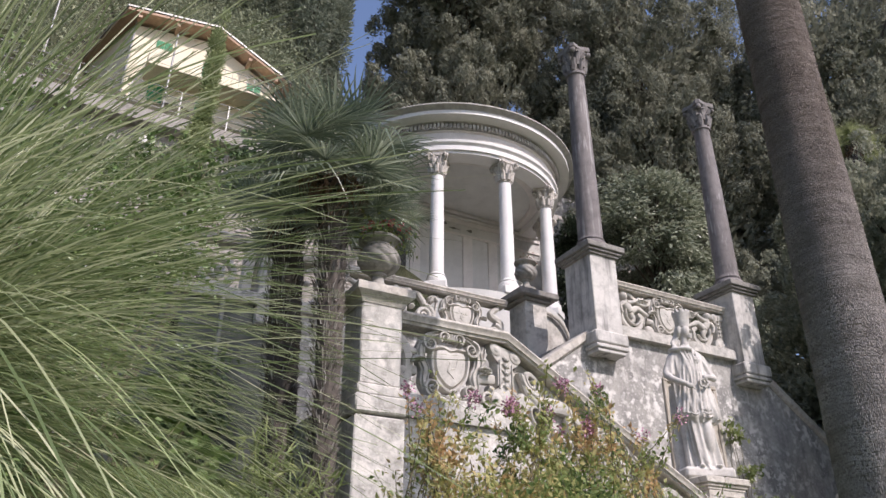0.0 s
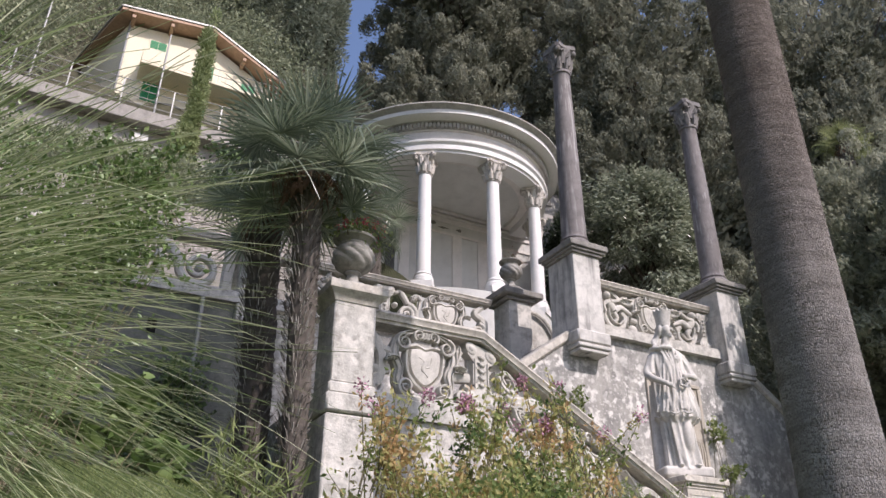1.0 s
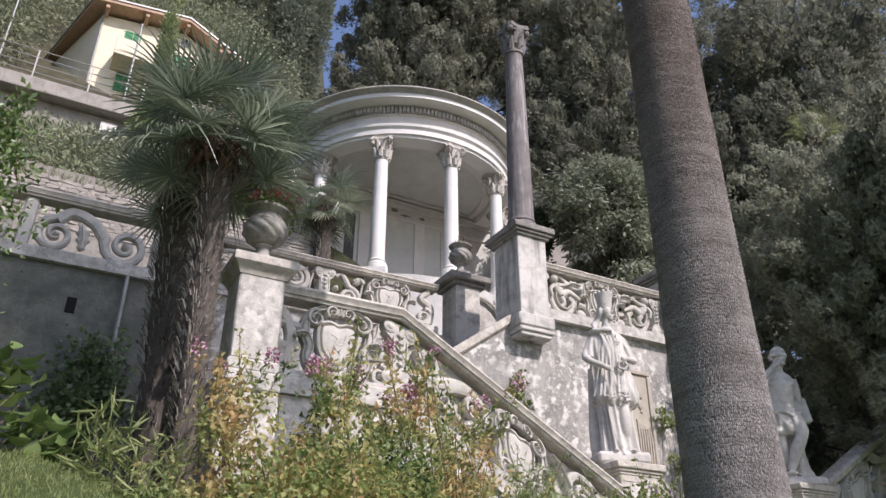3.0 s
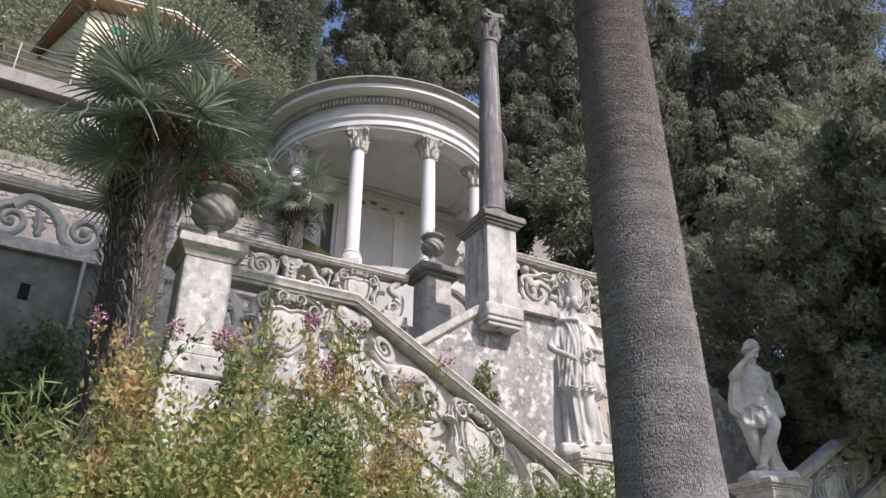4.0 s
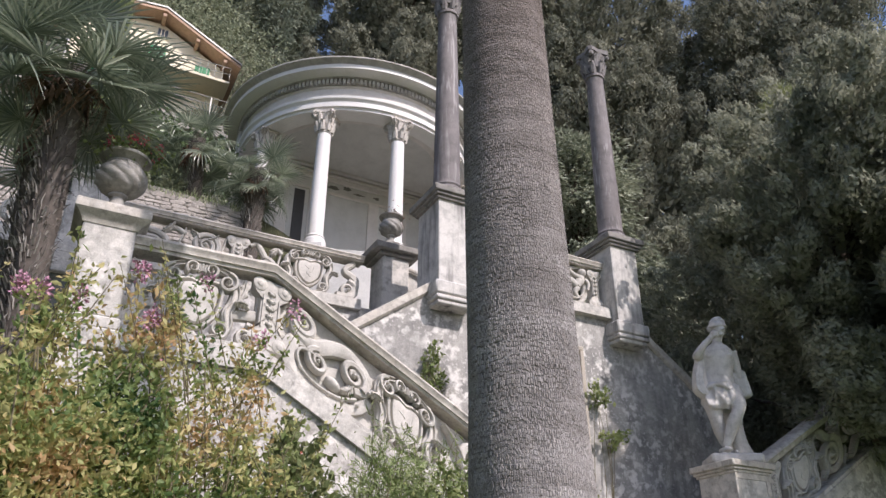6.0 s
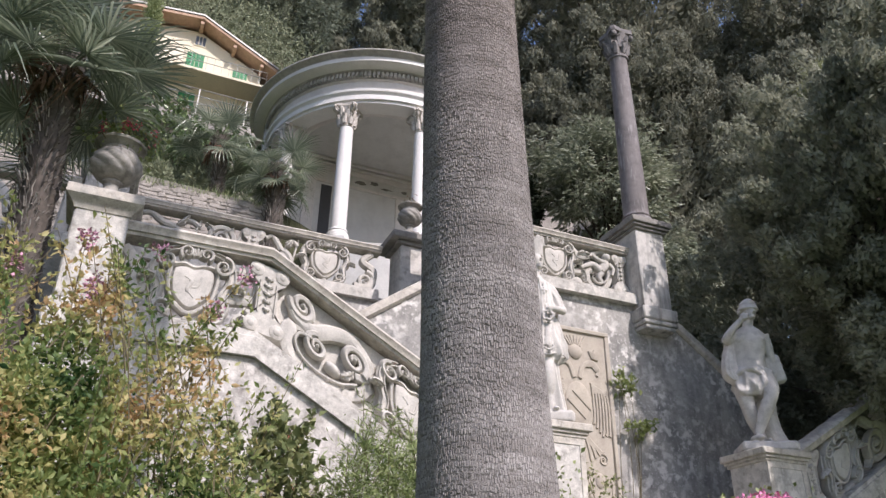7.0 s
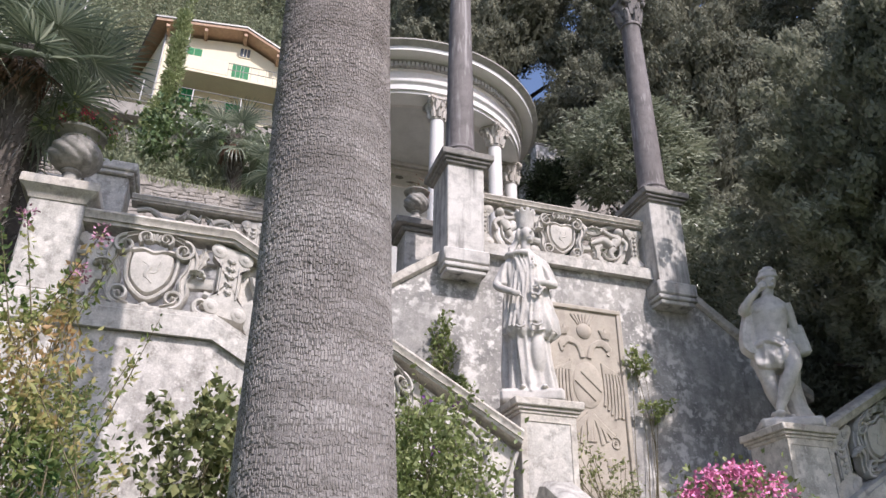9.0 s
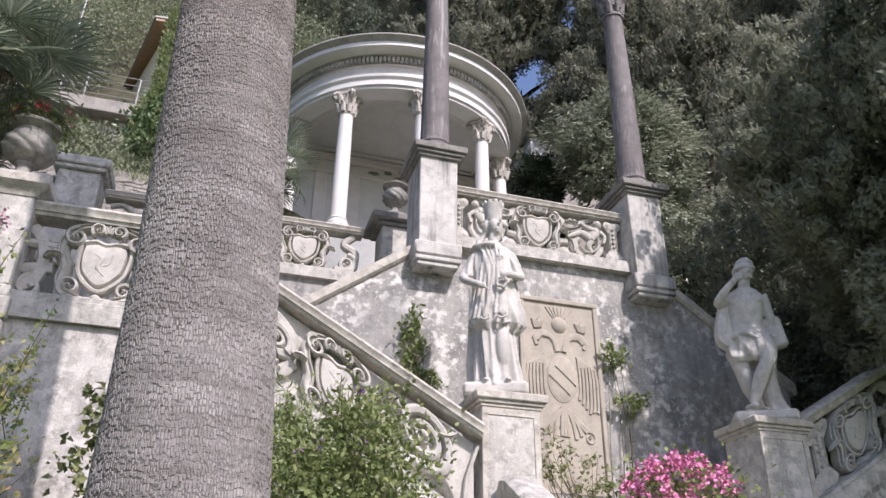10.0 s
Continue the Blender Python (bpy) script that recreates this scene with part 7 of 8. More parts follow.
# ---- shrubs ----
def shrub(name, label, base, lumps, leaf, material, seed, per_m3=2600, stems=16, twig=None, category="shrub", spread=0.25, up=0.35, flower=None, shoots=0, tall=1.0, dome=False, ovate=False):
    """A bush: stems, leaves in tufts along twigs, and flower heads. lumps: (centre, radii)."""
    r = np.random.default_rng(seed)
    t = thing(name, label, category, base)
    b0 = np.array(base, float)
    g = Geo()
    tips = []
    for c, rad in lumps:
        c, rad = np.array(c, float), np.array(rad, float)
        for k in range(stems):
            d = unit(r.normal(size=3))
            q = c + d * rad * r.uniform(0.6, 1.0)
            q[2] = max(q[2], b0[2] + 0.15)
            mid = b0 + (q - b0) * 0.5 + r.normal(size=3) * 0.08 - np.array([0, 0, 0.05])
            g.tube(smooth_line([b0 + r.normal(size=3) * np.array([0.12, 0.12, 0.0]), mid, q], 8), np.linspace(0.009, 0.003, 8), 5, False)
            tips.append((mid, q))
    tagged(part("stem", g, twig or M_SHOOT, t), kind="stuff")
    pos, dirs = [], []
    g2 = Geo()
    for c, rad in lumps:
        c, rad = np.array(c, float), np.array(rad, float)
        n = int(per_m3 * 4.2 * np.prod(rad) ** 0.9)
        tufts = max(12, n // 14)
        d = unit(r.normal(size=(tufts, 3)))
        cc = c + d * rad * (r.uniform(0.25, 1.0, (tufts, 1)) ** 0.45) * (1 + 0.18 * r.normal(size=(tufts, 1)))
        grow = unit(d + np.array([0, 0, up]) + 0.4 * r.normal(size=(tufts, 3)))
        k = r.integers(tufts, size=n)
        f = r.uniform(-0.5, 0.5, (n, 1))
        pos.append(cc[k] + grow[k] * f * spread * 1.6 + 0.25 * spread * r.normal(size=(n, 3)))
        dirs.append(unit(grow[k] * 0.7 + 0.8 * r.normal(size=(n, 3))))
    for k in range(shoots):
        c, rad = lumps[r.integers(len(lumps))]
        c, rad = np.array(c, float), np.array(rad, float)
        st = c + unit(np.array([r.normal(), r.normal(), 0.9])) * rad * 0.85
        d = unit(np.array([r.normal() * 0.34, r.normal() * 0.34, 1.0]))
        ln = r.uniform(0.25, 0.6) * tall
        m = int(46 * tall)
        f = r.random((m, 1))
        pos.append(st + d * ln * f + 0.02 * r.normal(size=(m, 3)))
        dirs.append(unit(d * 0.5 + r.normal(size=(m, 3))))
        tips.append((st, st + d * ln))
        g2.tube([st - d * 0.2, st, st + d * ln * 0.6, st + d * ln], [0.005, 0.004, 0.003, 0.002], 4, False)
    if shoots:
        tagged(part("shoot", g2, twig or M_SHOOT, t), kind="stuff")
    pos, dirs = np.concatenate(pos), np.concatenate(dirs)
    side = unit(np.cross(dirs, r.normal(size=dirs.shape)))
    ln = leaf[0] * r.uniform(0.6, 1.25, len(pos))
    if ovate:
        dirs = unit(dirs * np.array([1, 1, 0.35]) + np.array([0, -0.25, -0.12]))
        side = unit(np.cross(dirs, np.array([0, 0, 1.0]) + 0.35 * r.normal(size=dirs.shape)))
        me = ovate_mesh("foliage", pos, dirs, side, ln, ln * leaf[1])
    else:
        me = leaf_mesh("foliage", pos, dirs, side, ln, ln * leaf[1], 0.2)
    tagged(part("foliage", me, material, t), kind="stuff")
    if flower:
        mat, count, size, petals, high = flower
        ranked = sorted(tips, key=lambda p: -p[1][2])[: max(count * 4, 4)]
        for k in range(count):
            c = ranked[int(r.integers(len(ranked)))][1] if high else tips[int(r.integers(len(tips)))][1]
            if dome:
                lc, lr = lumps[0 if k % 4 else -1]
                dd = unit(np.array([r.normal(), r.normal(), abs(r.normal()) + 0.15]))
                c = np.array(lc) + dd * np.array(lr) * r.uniform(0.95, 1.25)
            m = petals
            o = unit(r.normal(size=(m, 3)))
            p = c + o * size * r.uniform(0.2, 1, (m, 1)) * np.array([1, 1, 1.3])
            dd = unit(o + 0.5 * r.normal(size=(m, 3)))
            ss = unit(np.cross(dd, r.normal(size=(m, 3))))
            pl = size * (0.45 if petals > 12 else 1.1)
            part("flower", leaf_mesh("flower", p, dd, ss, np.full(m, pl), np.full(m, pl * 0.8), 0.3), mat, t, "")
    return t


L_CRAPE = leaf_material("turning_autumn_leaves", (0.055, 0.125, 0.046), (0.26, 0.33, 0.115), (0.55, 0.505, 0.225), 0.5, 0.5, 0.35, (0.56, 0.37, 0.19), 2.2, (0.26, 1.8, -0.53))
M_SHOOT = plain("thin_green_brown_shoot", (0.15, 0.13, 0.078), 0.7, 0, 0.4, 10)
L_FRESH = leaf_material("fresh_green_leaves", (0.12, 0.17, 0.058), (0.225, 0.28, 0.105), (0.38, 0.41, 0.18), 0.45, 0.42, 0.4)
L_PALE = leaf_material("pale_fine_leaves", (0.14, 0.195, 0.07), (0.25, 0.32, 0.125), (0.39, 0.44, 0.20), 0.5, 0.4, 0.3)
L_BOX = leaf_material("small_hedge_leaves", (0.065, 0.11, 0.034), (0.125, 0.20, 0.06), (0.24, 0.32, 0.115), 0.35, 0.3, 0.5)
L_ROSE = leaf_material("rose_leaves", (0.10, 0.135, 0.058), (0.20, 0.235, 0.10), (0.36, 0.36, 0.17), 0.4, 0.3, 0.4)
F_PINK = plain("magenta_petals", (0.78, 0.27, 0.47), 0.6, 0, 0.5, 30)
F_LILAC = plain("faded_lilac_petals", (0.50, 0.27, 0.36), 0.7, 0, 0.7, 30)
F_MALLOW = plain("violet_petals", (0.38, 0.14, 0.52), 0.6, 0, 0.4, 30)
F_RED = plain("red_petals", (0.62, 0.06, 0.13), 0.6, 0, 0.4, 30)
F_DRY = plain("dry_flower_heads", (0.30, 0.13, 0.08), 0.9, 0, 0.6, 30)

shrub("crape_myrtle", "flowering shrub with green, yellow and rust autumn leaves and lilac blooms", (3.5, 5.4, 1.1), [((3.65, 5.4, 1.8), (0.65, 0.7, 0.7)), ((3.2, 5.3, 1.8), (0.5, 0.55, 0.6)), ((4.1, 5.5, 1.7), (0.42, 0.45, 0.65)), ((3.5, 5.2, 2.25), (0.42, 0.45, 0.32)), ((3.9, 5.45, 2.30), (0.36, 0.4, 0.34)), ((2.75, 5.45, 1.6), (0.42, 0.4, 0.5)), ((3.0, 5.4, 2.45), (0.17, 0.22, 0.42)), ((4.05, 5.45, 2.60), (0.2, 0.26, 0.34)), ((3.55, 5.4, 2.6), (0.16, 0.2, 0.3))], (0.048, 0.50), L_CRAPE, 11, 8200, 7, twig=M_SHOOT, shoots=56, tall=1.1, spread=0.17, up=0.7, flower=(F_LILAC, 9, 0.055, 46, True))
shrub("crape_myrtle", "airy flowering shrub with yellow-green leaves and faded lilac blooms", (4.5, 5.5, 1.0), [((4.5, 5.5, 1.9), (0.42, 0.4, 0.55)), ((4.85, 5.5, 1.75), (0.30, 0.35, 0.5)), ((4.3, 5.45, 2.45), (0.26, 0.3, 0.45)), ((4.65, 5.5, 2.45), (0.2, 0.2, 0.35))], (0.048, 0.48), L_CRAPE, 33, 5000, 7, twig=M_SHOOT, shoots=36, tall=1.25, spread=0.17, up=0.7, flower=(F_LILAC, 6, 0.052, 46, True))
shrub("crape_myrtle", "taller flowering shrub with rusty leaves beside the pier", (2.6, 5.6, 1.4), [((2.6, 5.6, 1.8), (0.42, 0.4, 0.4)), ((2.95, 5.5, 1.95), (0.35, 0.35, 0.4)), ((2.9, 5.55, 2.45), (0.14, 0.16, 0.35))], (0.048, 0.48), L_CRAPE, 12, 4600, 6, twig=M_SHOOT, shoots=18, tall=1.0, spread=0.17, up=0.7, flower=(F_LILAC, 3, 0.05, 46, True))
shrub("mallow_bush", "green leafy mallow bush dotted with violet flowers", (7.15, 6.5, 1.2), [((7.0, 6.45, 2.0), (0.5, 0.45, 0.6)), ((7.2, 6.5, 2.2), (0.34, 0.35, 0.48)), ((6.75, 6.5, 2.05), (0.32, 0.32, 0.5))], (0.05, 0.62), L_FRESH, 13, 5200, 18, shoots=20, flower=(F_MALLOW, 12, 0.028, 6, False))
shrub("feathery_bush", "pale green feathery bush below the stair wall", (6.2, 7.35, 1.4), [((6.55, 7.35, 2.38), (0.48, 0.42, 0.52)), ((6.3, 7.35, 2.2), (0.36, 0.33, 0.42)), ((6.95, 7.4, 2.2), (0.3, 0.33, 0.45))], (0.085, 0.14), L_PALE, 14, 6000, 20, shoots=30)
shrub("rose_bush", "rose bush with dark leaves and a few salmon blooms", (5.4, 7.6, 1.5), [((5.78, 7.6, 2.42), (0.32, 0.3, 0.36)), ((5.45, 7.65, 2.3), (0.30, 0.3, 0.36))], (0.085, 0.78), L_ROSE, 15, 2400, 16, shoots=12, flower=(plain("salmon_petals", (0.62, 0.22, 0.16), 0.6), 5, 0.03, 16, False))
shrub("rose_bush", "thin rose shoots with reddish new leaves near the pier", (4.35, 7.9, 1.7), [((4.35, 7.9, 2.4), (0.4, 0.3, 0.55))], (0.045, 0.6), L_CRAPE, 16, 600, 8, shoots=8)
shrub("geranium_bed", "mass of bright magenta geraniums in a planter", (9.3, 6.05, 1.3), [((9.3, 6.0, 2.12), (0.36, 0.3, 0.24)), ((9.12, 6.0, 1.98), (0.3, 0.3, 0.2))], (0.05, 0.8), L_FRESH, 17, 4200, 14, category="flowers", flower=(F_PINK, 110, 0.034, 12, True), dome=True)
shrub("climbing_rose", "climbing rose trained on the grey wall", (11.35, 10.45, 2.3), [((11.46, 10.40, 4.85), (0.17, 0.10, 0.16)), ((11.60, 10.40, 4.26), (0.19, 0.10, 0.17)), ((11.3, 10.42, 5.0), (0.07, 0.06, 0.07))], (0.085, 0.6), L_FRESH, 18, 6500, 2, spread=0.10)
shrub("climbing_rose", "bare lower rose stems with sparse leaves by the relief", (10.6, 9.95, 2.1), [((10.2, 10.1, 3.3), (0.25, 0.2, 0.35)), ((10.7, 10.1, 3.0), (0.35, 0.2, 0.45)), ((10.0, 10.2, 3.0), (0.2, 0.15, 0.4))], (0.06, 0.55), L_ROSE, 19, 2600, 12, spread=0.12)
shrub("wall_vine", "tuft of vine hanging on the plaster wall", (8.35, 10.45, 4.0), [((8.38, 10.45, 5.02), (0.17, 0.12, 0.2)), ((8.5, 10.42, 4.55), (0.2, 0.13, 0.35)), ((8.6, 10.42, 4.2), (0.18, 0.12, 0.25))], (0.08, 0.6), L_FRESH, 20, 4800, 6, spread=0.12)
shrub("garden_shrub", "dense bright green shrub on the lawn bank", (0.55, 6.4, 1.7), [((0.35, 6.4, 3.5), (0.8, 0.7, 1.0)), ((0.85, 6.6, 4.3), (0.55, 0.5, 0.7)), ((0.0, 6.2, 2.9), (0.8, 0.7, 0.8)), ((-0.5, 6.4, 4.4), (0.9, 0.8, 1.0)), ((-0.6, 6.0, 3.2), (0.9, 0.8, 1.1)), ((1.2, 6.5, 4.35), (0.34, 0.4, 0.5))], (0.055, 0.6), L_BOX, 21, 3000, 12, shoots=50)
shrub("ivy_clump", "dark ivy growing on the shaded garden wall", (2.35, 12.0, 3.2), [((2.5, 12.05, 4.6), (0.5, 0.2, 0.7)), ((2.3, 12.05, 3.8), (0.4, 0.2, 0.6))], (0.09, 0.8), L_IVY, 22, 4200, 8)
shrub("ivy_hedge", "dark ivy hedge behind the small palms", (4.6, 17.0, 10.5), [((4.2, 17.0, 11.6), (1.1, 0.5, 1.1)), ((5.6, 17.3, 11.4), (1.0, 0.5, 1.0))], (0.13, 0.75), L_IVY, 23, 700, 8, category="hedge")
shrub("garden_shrub", "broad-leaved hydrangea at the lawn edge", (1.5, 8.3, 2.5), [((1.62, 8.4, 3.24), (0.36, 0.28, 0.26)), ((1.95, 8.5, 3.10), (0.2, 0.25, 0.17)), ((1.15, 8.4, 3.42), (0.42, 0.3, 0.32))], (0.22, 0.66), L_BOX, 24, 420, 10, ovate=True)
shrub("fern_clump", "arching strappy green clump at the palm foot", (2.65, 8.0, 2.4), [((2.60, 8.1, 2.92), (0.24, 0.25, 0.18)), ((2.9, 8.15, 2.84), (0.24, 0.25, 0.2)), ((2.55, 8.4, 3.14), (0.2, 0.2, 0.16))], (0.24, 0.10), L_FRESH, 25, 1500, 3, up=0.8)
shrub("geranium", "red geraniums growing in the stone urn", (3.83, 8.73, 5.94), [((3.88, 8.66, 6.06), (0.27, 0.22, 0.10))], (0.06, 0.8), L_FRESH, 26, 9000, 8, category="flowers", flower=(F_RED, 15, 0.045, 20, False), dome=True)
shrub("dry_flowers", "dry reddish flower heads in the small urn", (8.52, 12.40, 8.31), [((8.52, 12.40, 8.37), (0.17, 0.17, 0.06))], (0.035, 0.5), F_DRY, 27, 9000, 16, category="flowers")

# ---- tall grass ----
L_GRASS = leaf_material("long_grass_blades", (0.13, 0.175, 0.075), (0.31, 0.37, 0.18), (0.56, 0.575, 0.38), 0.5, 0.35, 0.4, None, 0.9, (0.85, 0.15, 0.0))
r = np.random.default_rng(77)
g = Geo()
GB = np.array([0.10, 3.25, 2.28])
for k in range(1750):
    az = r.uniform(-1.6, 1.6) if k % 4 else r.uniform(0, 6.28)
    el = math.asin(r.uniform(-0.16, 0.99))
    L = r.uniform(1.15, 1.70)
    d = np.array([math.cos(az) * math.cos(el), math.sin(az) * math.cos(el), math.sin(el)])
    p0 = GB + np.array([r.normal() * 0.09, r.normal() * 0.09, r.uniform(-0.30, 0.12)])
    t = np.linspace(0, 1, 12)[:, None]
    bend = r.uniform(0.10, 0.46) + 0.25 * max(0.0, 0.25 - math.sin(el))
    pts = p0 + d * L * t + np.array([0, 0, -1]) * L * bend * t ** 2.1 * (0.3 + 0.9 * math.cos(el))
    s = unit(np.cross(d, [0, 0, 1.0]) + 0.3 * r.normal(size=3))
    w = r.uniform(0.0026, 0.0044) * np.linspace(1.0, 0.3, 12)[:, None]
    g.grid(np.stack([pts - s * w, pts + s * w], 1))
me = bpy.data.meshes.new("grass_clump")
me.from_pydata(np.concatenate(g.v).tolist(), [], g.f)
me.materials.append(L_GRASS)
tagged(new("grass_clump", me), "fountain of long arching pale green grass blades", "grass", kind="stuff")

# lawn blades on the bank
n = 26000
x = r.uniform(-1.5, 3.4, n)
y = r.uniform(6.2, 8.7, n)
base = np.stack([x, y, ground_z(x, y) - 0.005], -1)
al = unit(np.stack([0.45 * r.normal(size=n), 0.45 * r.normal(size=n), np.ones(n)], -1))
sd = unit(np.cross(al, r.normal(size=(n, 3))))
me = leaf_mesh("lawn_grass", base, al, sd, r.uniform(0.03, 0.07, n), np.full(n, 0.006), 0.1)
me.materials.append(L_FRESH)
tagged(new("lawn_grass", me), "short mown lawn grass on the bank", "grass", kind="stuff")

# shrubs on the bank above the rubble wall
n = 1100
x = r.uniform(-7, 5.4, n)
y = r.uniform(15.3, 28.6, n)
cc = np.stack([x, y, ground_z(x, y) + r.uniform(0.0, 1.0, n) * np.where(y > 17, 1.0, 0.35)], -1)
k = np.repeat(np.arange(n), 90)
o = unit(r.normal(size=(len(k), 3)))
pos = cc[k] + o * 0.5 * r.uniform(0.2, 1, (len(k), 1)) ** 0.5 * np.where(cc[k, 1:2] > 17, 1.0, 0.5)
al = unit(o + np.array([0, 0, 0.4]) + 0.5 * r.normal(size=o.shape))
me = leaf_mesh("bank_shrubs", pos, al, unit(np.cross(al, r.normal(size=o.shape))), 0.13 * r.uniform(0.6, 1.3, len(k)), 0.055 * r.uniform(0.6, 1.3, len(k)), 0.2)
me.materials.append(L_HILL)
tagged(new("bank_shrubs", me), "olive scrub and weeds on the bank above the rubble wall", "scrub", kind="stuff")

# dry grass along the top of the rubble wall
n = 5200
x = r.uniform(-1.5, 6.2, n)
base = np.stack([x, r.uniform(14.66, 15.3, n), 8.96 + 0.12 * r.random(n)], -1)
al = unit(np.stack([0.5 * r.normal(size=n), 0.5 * r.normal(size=n) - 0.3, np.ones(n)], -1))
me = leaf_mesh("wall_top_grass", base, al, unit(np.cross(al, r.normal(size=(n, 3)))), r.uniform(0.08, 0.24, n), np.full(n, 0.016), 0.1, True)
me.materials.append(L_GRASS)
tagged(new("wall_top_grass", me), "dry yellowish grass fringe on top of the rubble wall", "grass", kind="stuff")

# ---- hillside ----
n = 6800
x = r.uniform(-34, 30, n)
y = r.uniform(18, 74, n) ** 1.0
keep = ~((np.abs(x - 4) < 6.5) & (y > 25.5) & (y < 41)) & ~((x > 5.5) & (y < 21)) & ~((x > 9) & (y < 34)) & ~((y < 30.5) & (y > 26) & (x < 5))
keep &= ~((y > 43) & (x > 10.0 + 0.36 * (y - 43)))
x, y = x[keep], y[keep]
hgt = np.where(y < 26, r.uniform(0.0, 0.9, len(x)), r.uniform(1.0, 5.5, len(x)))
hgt = np.where((y > 43) & (x < 14), r.uniform(0.5, 6, len(x)), hgt)
cc = np.stack([x, y, ground_z(x, y) + hgt], -1)
per = 110
k = np.repeat(np.arange(len(cc)), per)
o = unit(r.normal(size=(len(k), 3)))
rad = np.where(cc[k, 1] < 26, 0.5, 1.25)[:, None]
pos = cc[k] + o * rad * r.uniform(0.3, 1, (len(k), 1)) ** 0.5
al = unit(o + 0.5 * r.normal(size=o.shape))
sd = unit(np.cross(al, r.normal(size=o.shape)))
ln = 0.19 * r.uniform(0.6, 1.3, len(k)) * np.where(cc[k, 1] < 26, 0.5, 1.1)
me = leaf_mesh("hillside_woods", pos, al, sd, ln, ln * 0.6, 0.2, True)
me.materials.append(L_HILL)
tagged(new("hillside_woods", me), "hazy olive-green woods covering the steep hillside", "woods", kind="stuff")
stem = Geo().tube([(GB[0], GB[1], 0.1), (GB[0] + 0.02, GB[1], 1.2), (GB[0], GB[1], 2.35)], [0.13, 0.11, 0.09], 12)
solo("grass_clump_stem", stem, M_FIBRE, "short fibrous stem under the long grass blades", "stem")

# ---- house on the hill ----
M_CREAM = stone("cream_render", (0.77, 0.71, 0.55), (0.72, 0.66, 0.51), (0.55, 0.51, 0.42), 0.5, 0.2, 0.15, None, 20, 0.01, 0.85)
M_WOOD = plain("brown_eaves_wood", (0.42, 0.285, 0.20), 0.7, 0, 0.5, 6)
M_SHUT = plain("green_shutter_paint", (0.03, 0.24, 0.10), 0.5, 0, 0.3, 8)
M_METAL = plain("grey_metal", (0.30, 0.30, 0.285), 0.5, 0.5, 0.3, 10)
M_CONC = stone("concrete_deck", (0.36, 0.34, 0.31), (0.28, 0.265, 0.24), (0.16, 0.15, 0.14), 0.7, 0.5, 0.4, None, 20, 0.02)
FY = 34.6
house = thing("house", "cream house with green shutters, balconies and wide eaves on the hillside", "house", (4.4, 38, 23))
body = Geo().prism([(0.62, 19.5), (8.0, 19.5), (8.0, 28.05), (4.62, 29.85), (0.62, 29.4)], FY, FY + 6)
for q in body.v:
    q[(q[:, 1] > FY + 1) & (q[:, 0] < 1), 0] -= 2.2      # the side wall runs back at a slant
part("wall", body, M_CREAM, house, "", False)
rf = Geo()
for (xa, za), (xb, zb) in (((0.15, 29.53), (4.62, 30.05)), ((4.62, 30.05), (8.7, 27.92))):
    rf.add([(xa, FY - 0.85, za), (xb, FY - 0.85, zb), (xb, FY + 7, zb), (xa, FY + 7, za), (xa, FY - 0.85, za + 0.16), (xb, FY - 0.85, zb + 0.16), (xb, FY + 7, zb + 0.16), (xa, FY + 7, za + 0.16)],
           [[0, 1, 2, 3], [4, 5, 6, 7], [0, 1, 5, 4], [1, 2, 6, 5], [2, 3, 7, 6], [3, 0, 4, 7]])
for q in rf.v:
    q[(q[:, 1] > FY + 1) & (q[:, 0] < 1), 0] -= 2.4
roof_p = part("roof", rf, M_WOOD, house, "brown boarded eaves", False)
tiles = Geo()
for (xa, za), (xb, zb) in (((0.10, 29.71), (4.62, 30.24)), ((4.62, 30.24), (8.75, 28.09))):
    tiles.add([(xa, FY - 0.9, za), (xb, FY - 0.9, zb), (xb, FY + 7, zb), (xa, FY + 7, za), (xa, FY - 0.9, za + 0.10), (xb, FY - 0.9, zb + 0.10), (xb, FY + 7, zb + 0.10), (xa, FY + 7, za + 0.10)],
              [[0, 1, 2, 3], [4, 5, 6, 7], [0, 1, 5, 4], [1, 2, 6, 5], [2, 3, 7, 6], [3, 0, 4, 7]])
for q in tiles.v:
    q[(q[:, 1] > FY + 1) & (q[:, 0] < 1), 0] -= 2.4
part("fascia", tiles, M_METAL, roof_p, "pale metal edge")
for x, z in ((0.75, 29.45), (2.6, 29.68), (4.6, 29.9), (6.4, 28.98), (7.9, 28.2)):
    part("purlin", Geo().box((x - 0.09, FY - 0.8, z - 0.16), (x + 0.09, FY + 0.1, z + 0.02), 0.01), M_WOOD, roof_p)


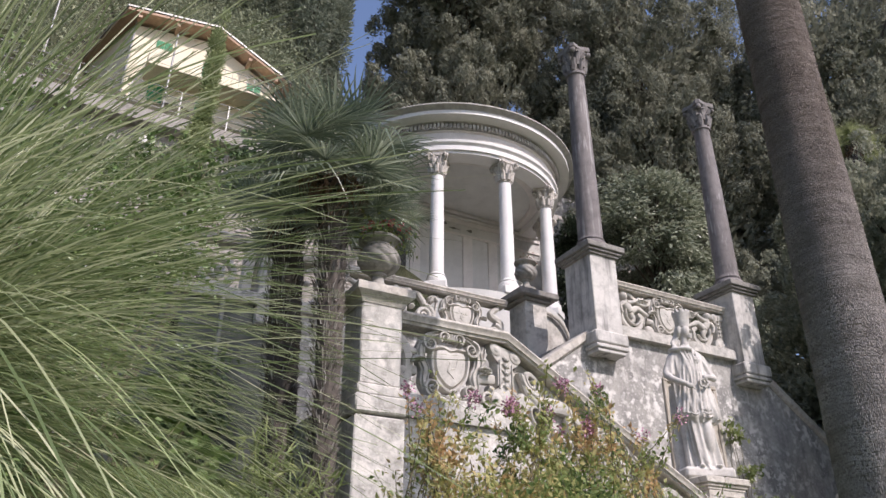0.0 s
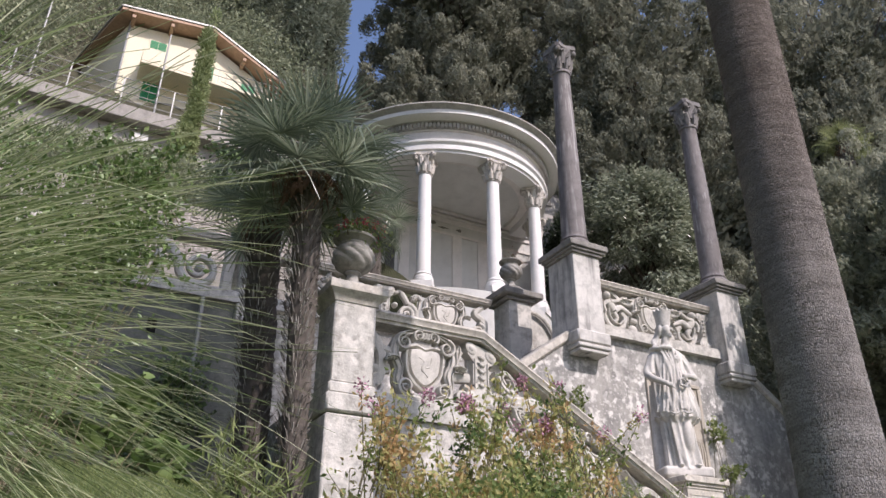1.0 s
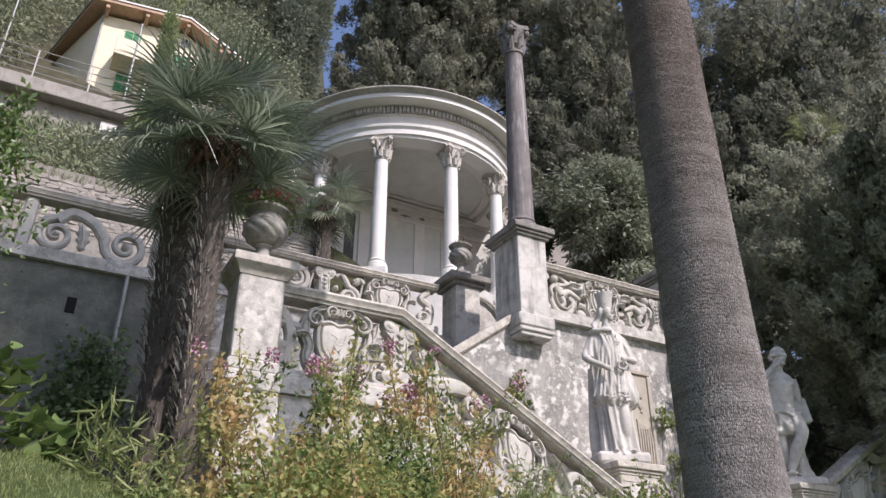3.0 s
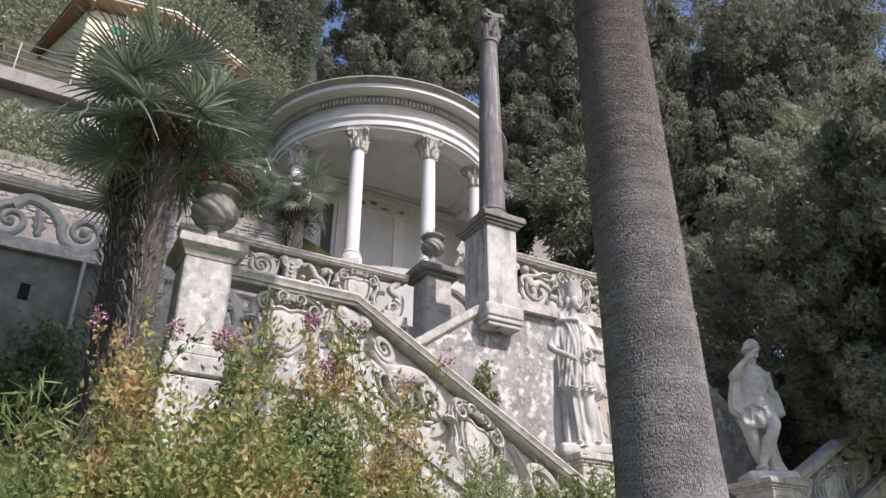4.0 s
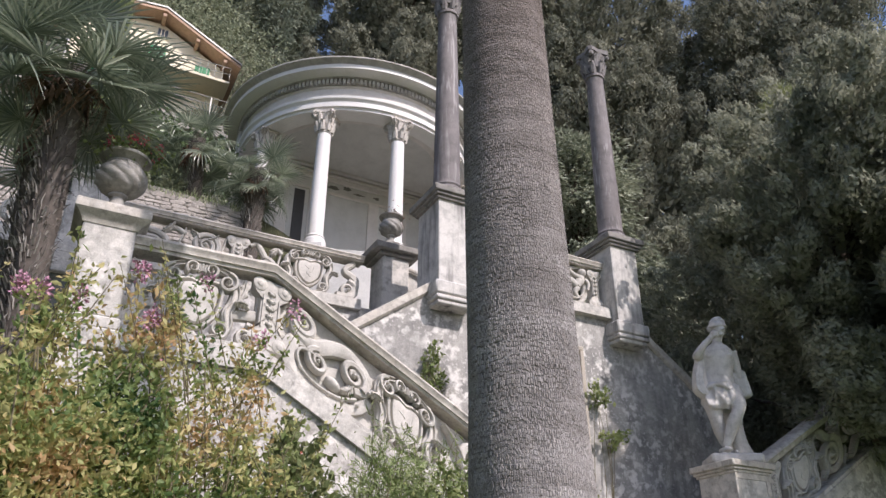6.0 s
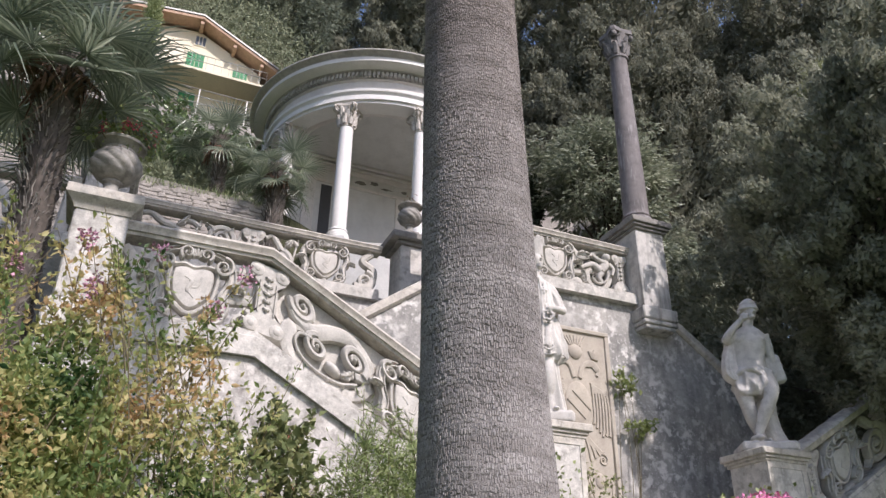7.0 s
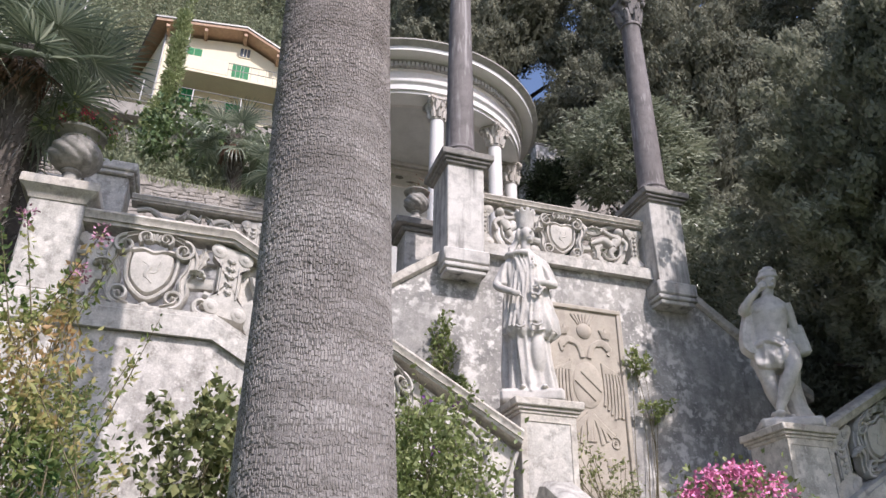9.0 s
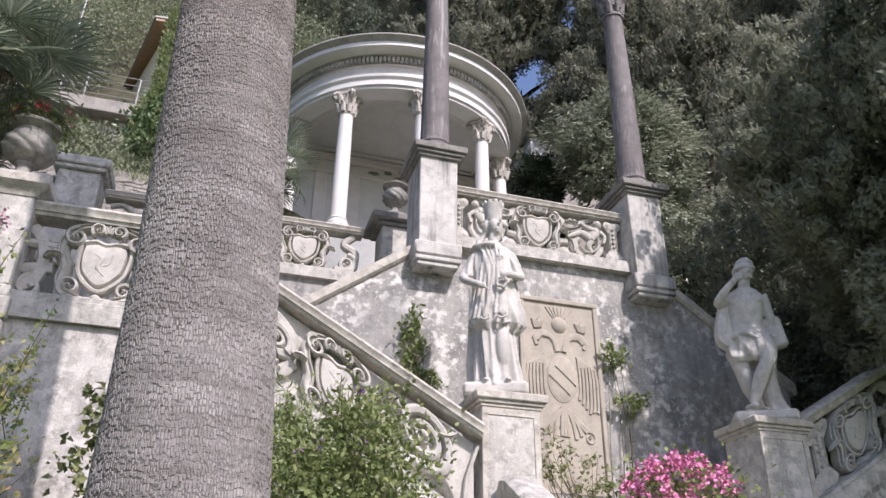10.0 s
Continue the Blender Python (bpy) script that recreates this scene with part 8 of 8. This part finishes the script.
def house_window(x0, x1, z0, z1, shut=True):
    w = part("window", Geo().box((x0 - 0.06, FY - 0.05, z0 - 0.06), (x1 + 0.06, FY + 0.02, z1 + 0.06), 0.01), M_CREAM, house)
    if shut:
        for a, b in ((x0, (x0 + x1) / 2 - 0.01), ((x0 + x1) / 2 + 0.01, x1)):
            sh = Geo().box((a, FY - 0.09, z0), (b, FY - 0.051, z1), 0.005)
            for k in range(int((z1 - z0) / 0.09)):
                sh.box((a + 0.04, FY - 0.105, z0 + 0.04 + 0.09 * k), (b - 0.04, FY - 0.09, z0 + 0.10 + 0.09 * k), 0.004)
            part("shutter", sh, M_SHUT, w, "closed green louvred shutter")
    else:
        part("pane", Geo().box((x0, FY - 0.065, z0), (x1, FY - 0.051, z1), 0.004), plain("dark_pane", (0.10, 0.12, 0.15), 0.15), w, "dark glass")
        for k in range(1, 3):
            xx = x0 + (x1 - x0) * k / 3
            part("bar", Geo().box((xx - 0.02, FY - 0.08, z0), (xx + 0.02, FY - 0.066, z1), 0.004), M_CREAM, w)
    return w


house_window(1.78, 2.56, 27.5, 28.84)
house_window(4.18, 5.04, 26.5, 28.37)
house_window(6.55, 7.3, 26.9, 27.9)
house_window(1.83, 2.57, 25.1, 26.2)
house_window(4.15, 4.95, 23.9, 25.8)
house_window(4.45, 4.95, 28.95, 29.5, False)
dp = part("drainpipe", Geo().tube([(0.66, FY - 0.08, 19.6), (0.66, FY - 0.08, 29.6)], 0.06, 8), M_METAL, house)


def house_balcony(x0, x1, z, front=1.4):
    b = part("balcony", Geo().box((x0, FY - front, z - 0.16), (x1, FY + 0.02, z), 0.02), M_CREAM, house)
    part("parapet", Geo().box((x0, FY - front, z), (x0 + 2.5, FY - front + 0.1, z + 0.85), 0.02).box((x0, FY - front + 0.1, z), (x0 + 0.1, FY, z + 0.85), 0.02), M_CREAM, b, "solid cream parapet")
    rl = Geo()
    for zz in (0.45, 0.85):
        rl.tube([(x0 + 2.5, FY - front + 0.05, z + zz), (x1, FY - front + 0.05, z + zz)], 0.02, 6)
    for k in range(12):
        xx = x0 + 2.55 + (x1 - x0 - 2.6) * k / 11
        rl.tube([(xx, FY - front + 0.05, z), (xx, FY - front + 0.05, z + 0.85)], 0.012, 5)
    part("railing", rl, M_METAL, b, "thin grey rail")
    return b


house_balcony(1.5, 8.2, 26.45)

# ---- road deck with railing ----
deck = solo("road", Geo().box((-40, 29.0, 20.2), (9.5, 33.5, 20.82), 0.03), M_CONC, "concrete road deck on the hillside", "road", kind="structure")
sup = solo("wall_road", Geo().box((-40, 29.6, 8.0), (9.0, 30.4, 20.21), 0.03), M_CONC, "dark retaining wall under the road", "wall", kind="structure")
part("buttress", Geo().prism([(28.7, 17.0), (29.65, 17.0), (29.65, 19.9), (29.4, 19.9)], 1.75, 2.35, 0), M_PAVWALL, sup, "pale sloping buttress block")
rail = thing("guard_rail", "grey metal guard rail along the road deck", "railing", (-8, 29.2, 20.6))
for k in range(20):
    x = -29 + 2.0 * k
    part("post", Geo().box((x - 0.03, 29.16, 20.8), (x + 0.03, 29.22, 22.2), 0.008), M_METAL, rail)
for z in (21.12, 21.48, 21.84, 22.2):
    part("rail", Geo().tube([(-30, 29.19, z), (9.4, 29.19, z)], 0.02, 8), M_METAL, rail)
for x, y, z0, z1, lean, lab in ((2.35, 29.3, 20.5, 25.2, 0.12, "slim pale lamp post by the guard rail"), (-2.6, 31.5, 20.5, 30.0, 0.1, "grey utility pole beside the road")):
    p = thing("street_pole", lab, "pole", (x, y, z0))
    part("shaft", Geo().tube([(x, y, z0), (x + lean * 0.2, y, z1)], [0.055, 0.04], 10), M_METAL, p)
    part("collar", Geo().tube([(x, y, z0 + 0.02), (x, y, z0 + 0.25)], 0.13, 10), M_METAL, p)

# ---- small stone building beyond the pavilion ----
shed = thing("stone_cottage", "small pale cottage with a stone-slab roof among trees", "cottage", (17.6, 22, 9))
part("wall", Geo().box((16.0, 21.6, 7.0), (20.5, 24.5, 14.6), 0.02), M_PAVWALL, shed)
part("roof", Geo().prism([(21.2, 14.5), (23.0, 16.2), (24.9, 14.5), (24.9, 14.35), (21.2, 14.35)], 15.6, 20.9, 0), M_RUBBLE, shed, "grey slab roof")

# drain pipe on the garden wall
solo("drain_pipe", Geo().tube([(2.72, 12.2, 2.9), (2.72, 12.2, 6.3)], 0.035, 10), M_METAL, "thin grey drain pipe on the garden wall", "pipe")


# ---- small building and stepped terrace above the pavilion ----
hut = thing("garden_house", "plain plastered garden building, greyed for tree shade, half hidden by trees", "building", (16.2, 22.5, 7.2))
# darker grey plaster chosen so the wall colour carries the tree shade
part("wall", Geo().box((15.0, 21.0, 7.2), (18.4, 24.0, 16.6), 0.02), M_WALL, hut)
part("roof", Geo().box((14.98, 20.98, 16.6), (18.42, 24.02, 16.68), 0.03), M_CAP, hut, "grey stone roof slab")
hut_window = part("window", Geo().box((15.82, 20.965, 16.1), (16.12, 20.998, 16.5), 0.005), M_CAP, hut, "small dark window")
for k in range(5):
    solo("terrace_step", Geo().box((15.0 + 0.05 * k, 18.9 + 0.42 * k, 6.0), (18.2, 19.32 + 0.42 * k, 13.9 + 0.42 * k), 0.03), M_RUBBLE, "grey stone terrace step below the garden building", "terrace", "terrace steps", "structure", False)
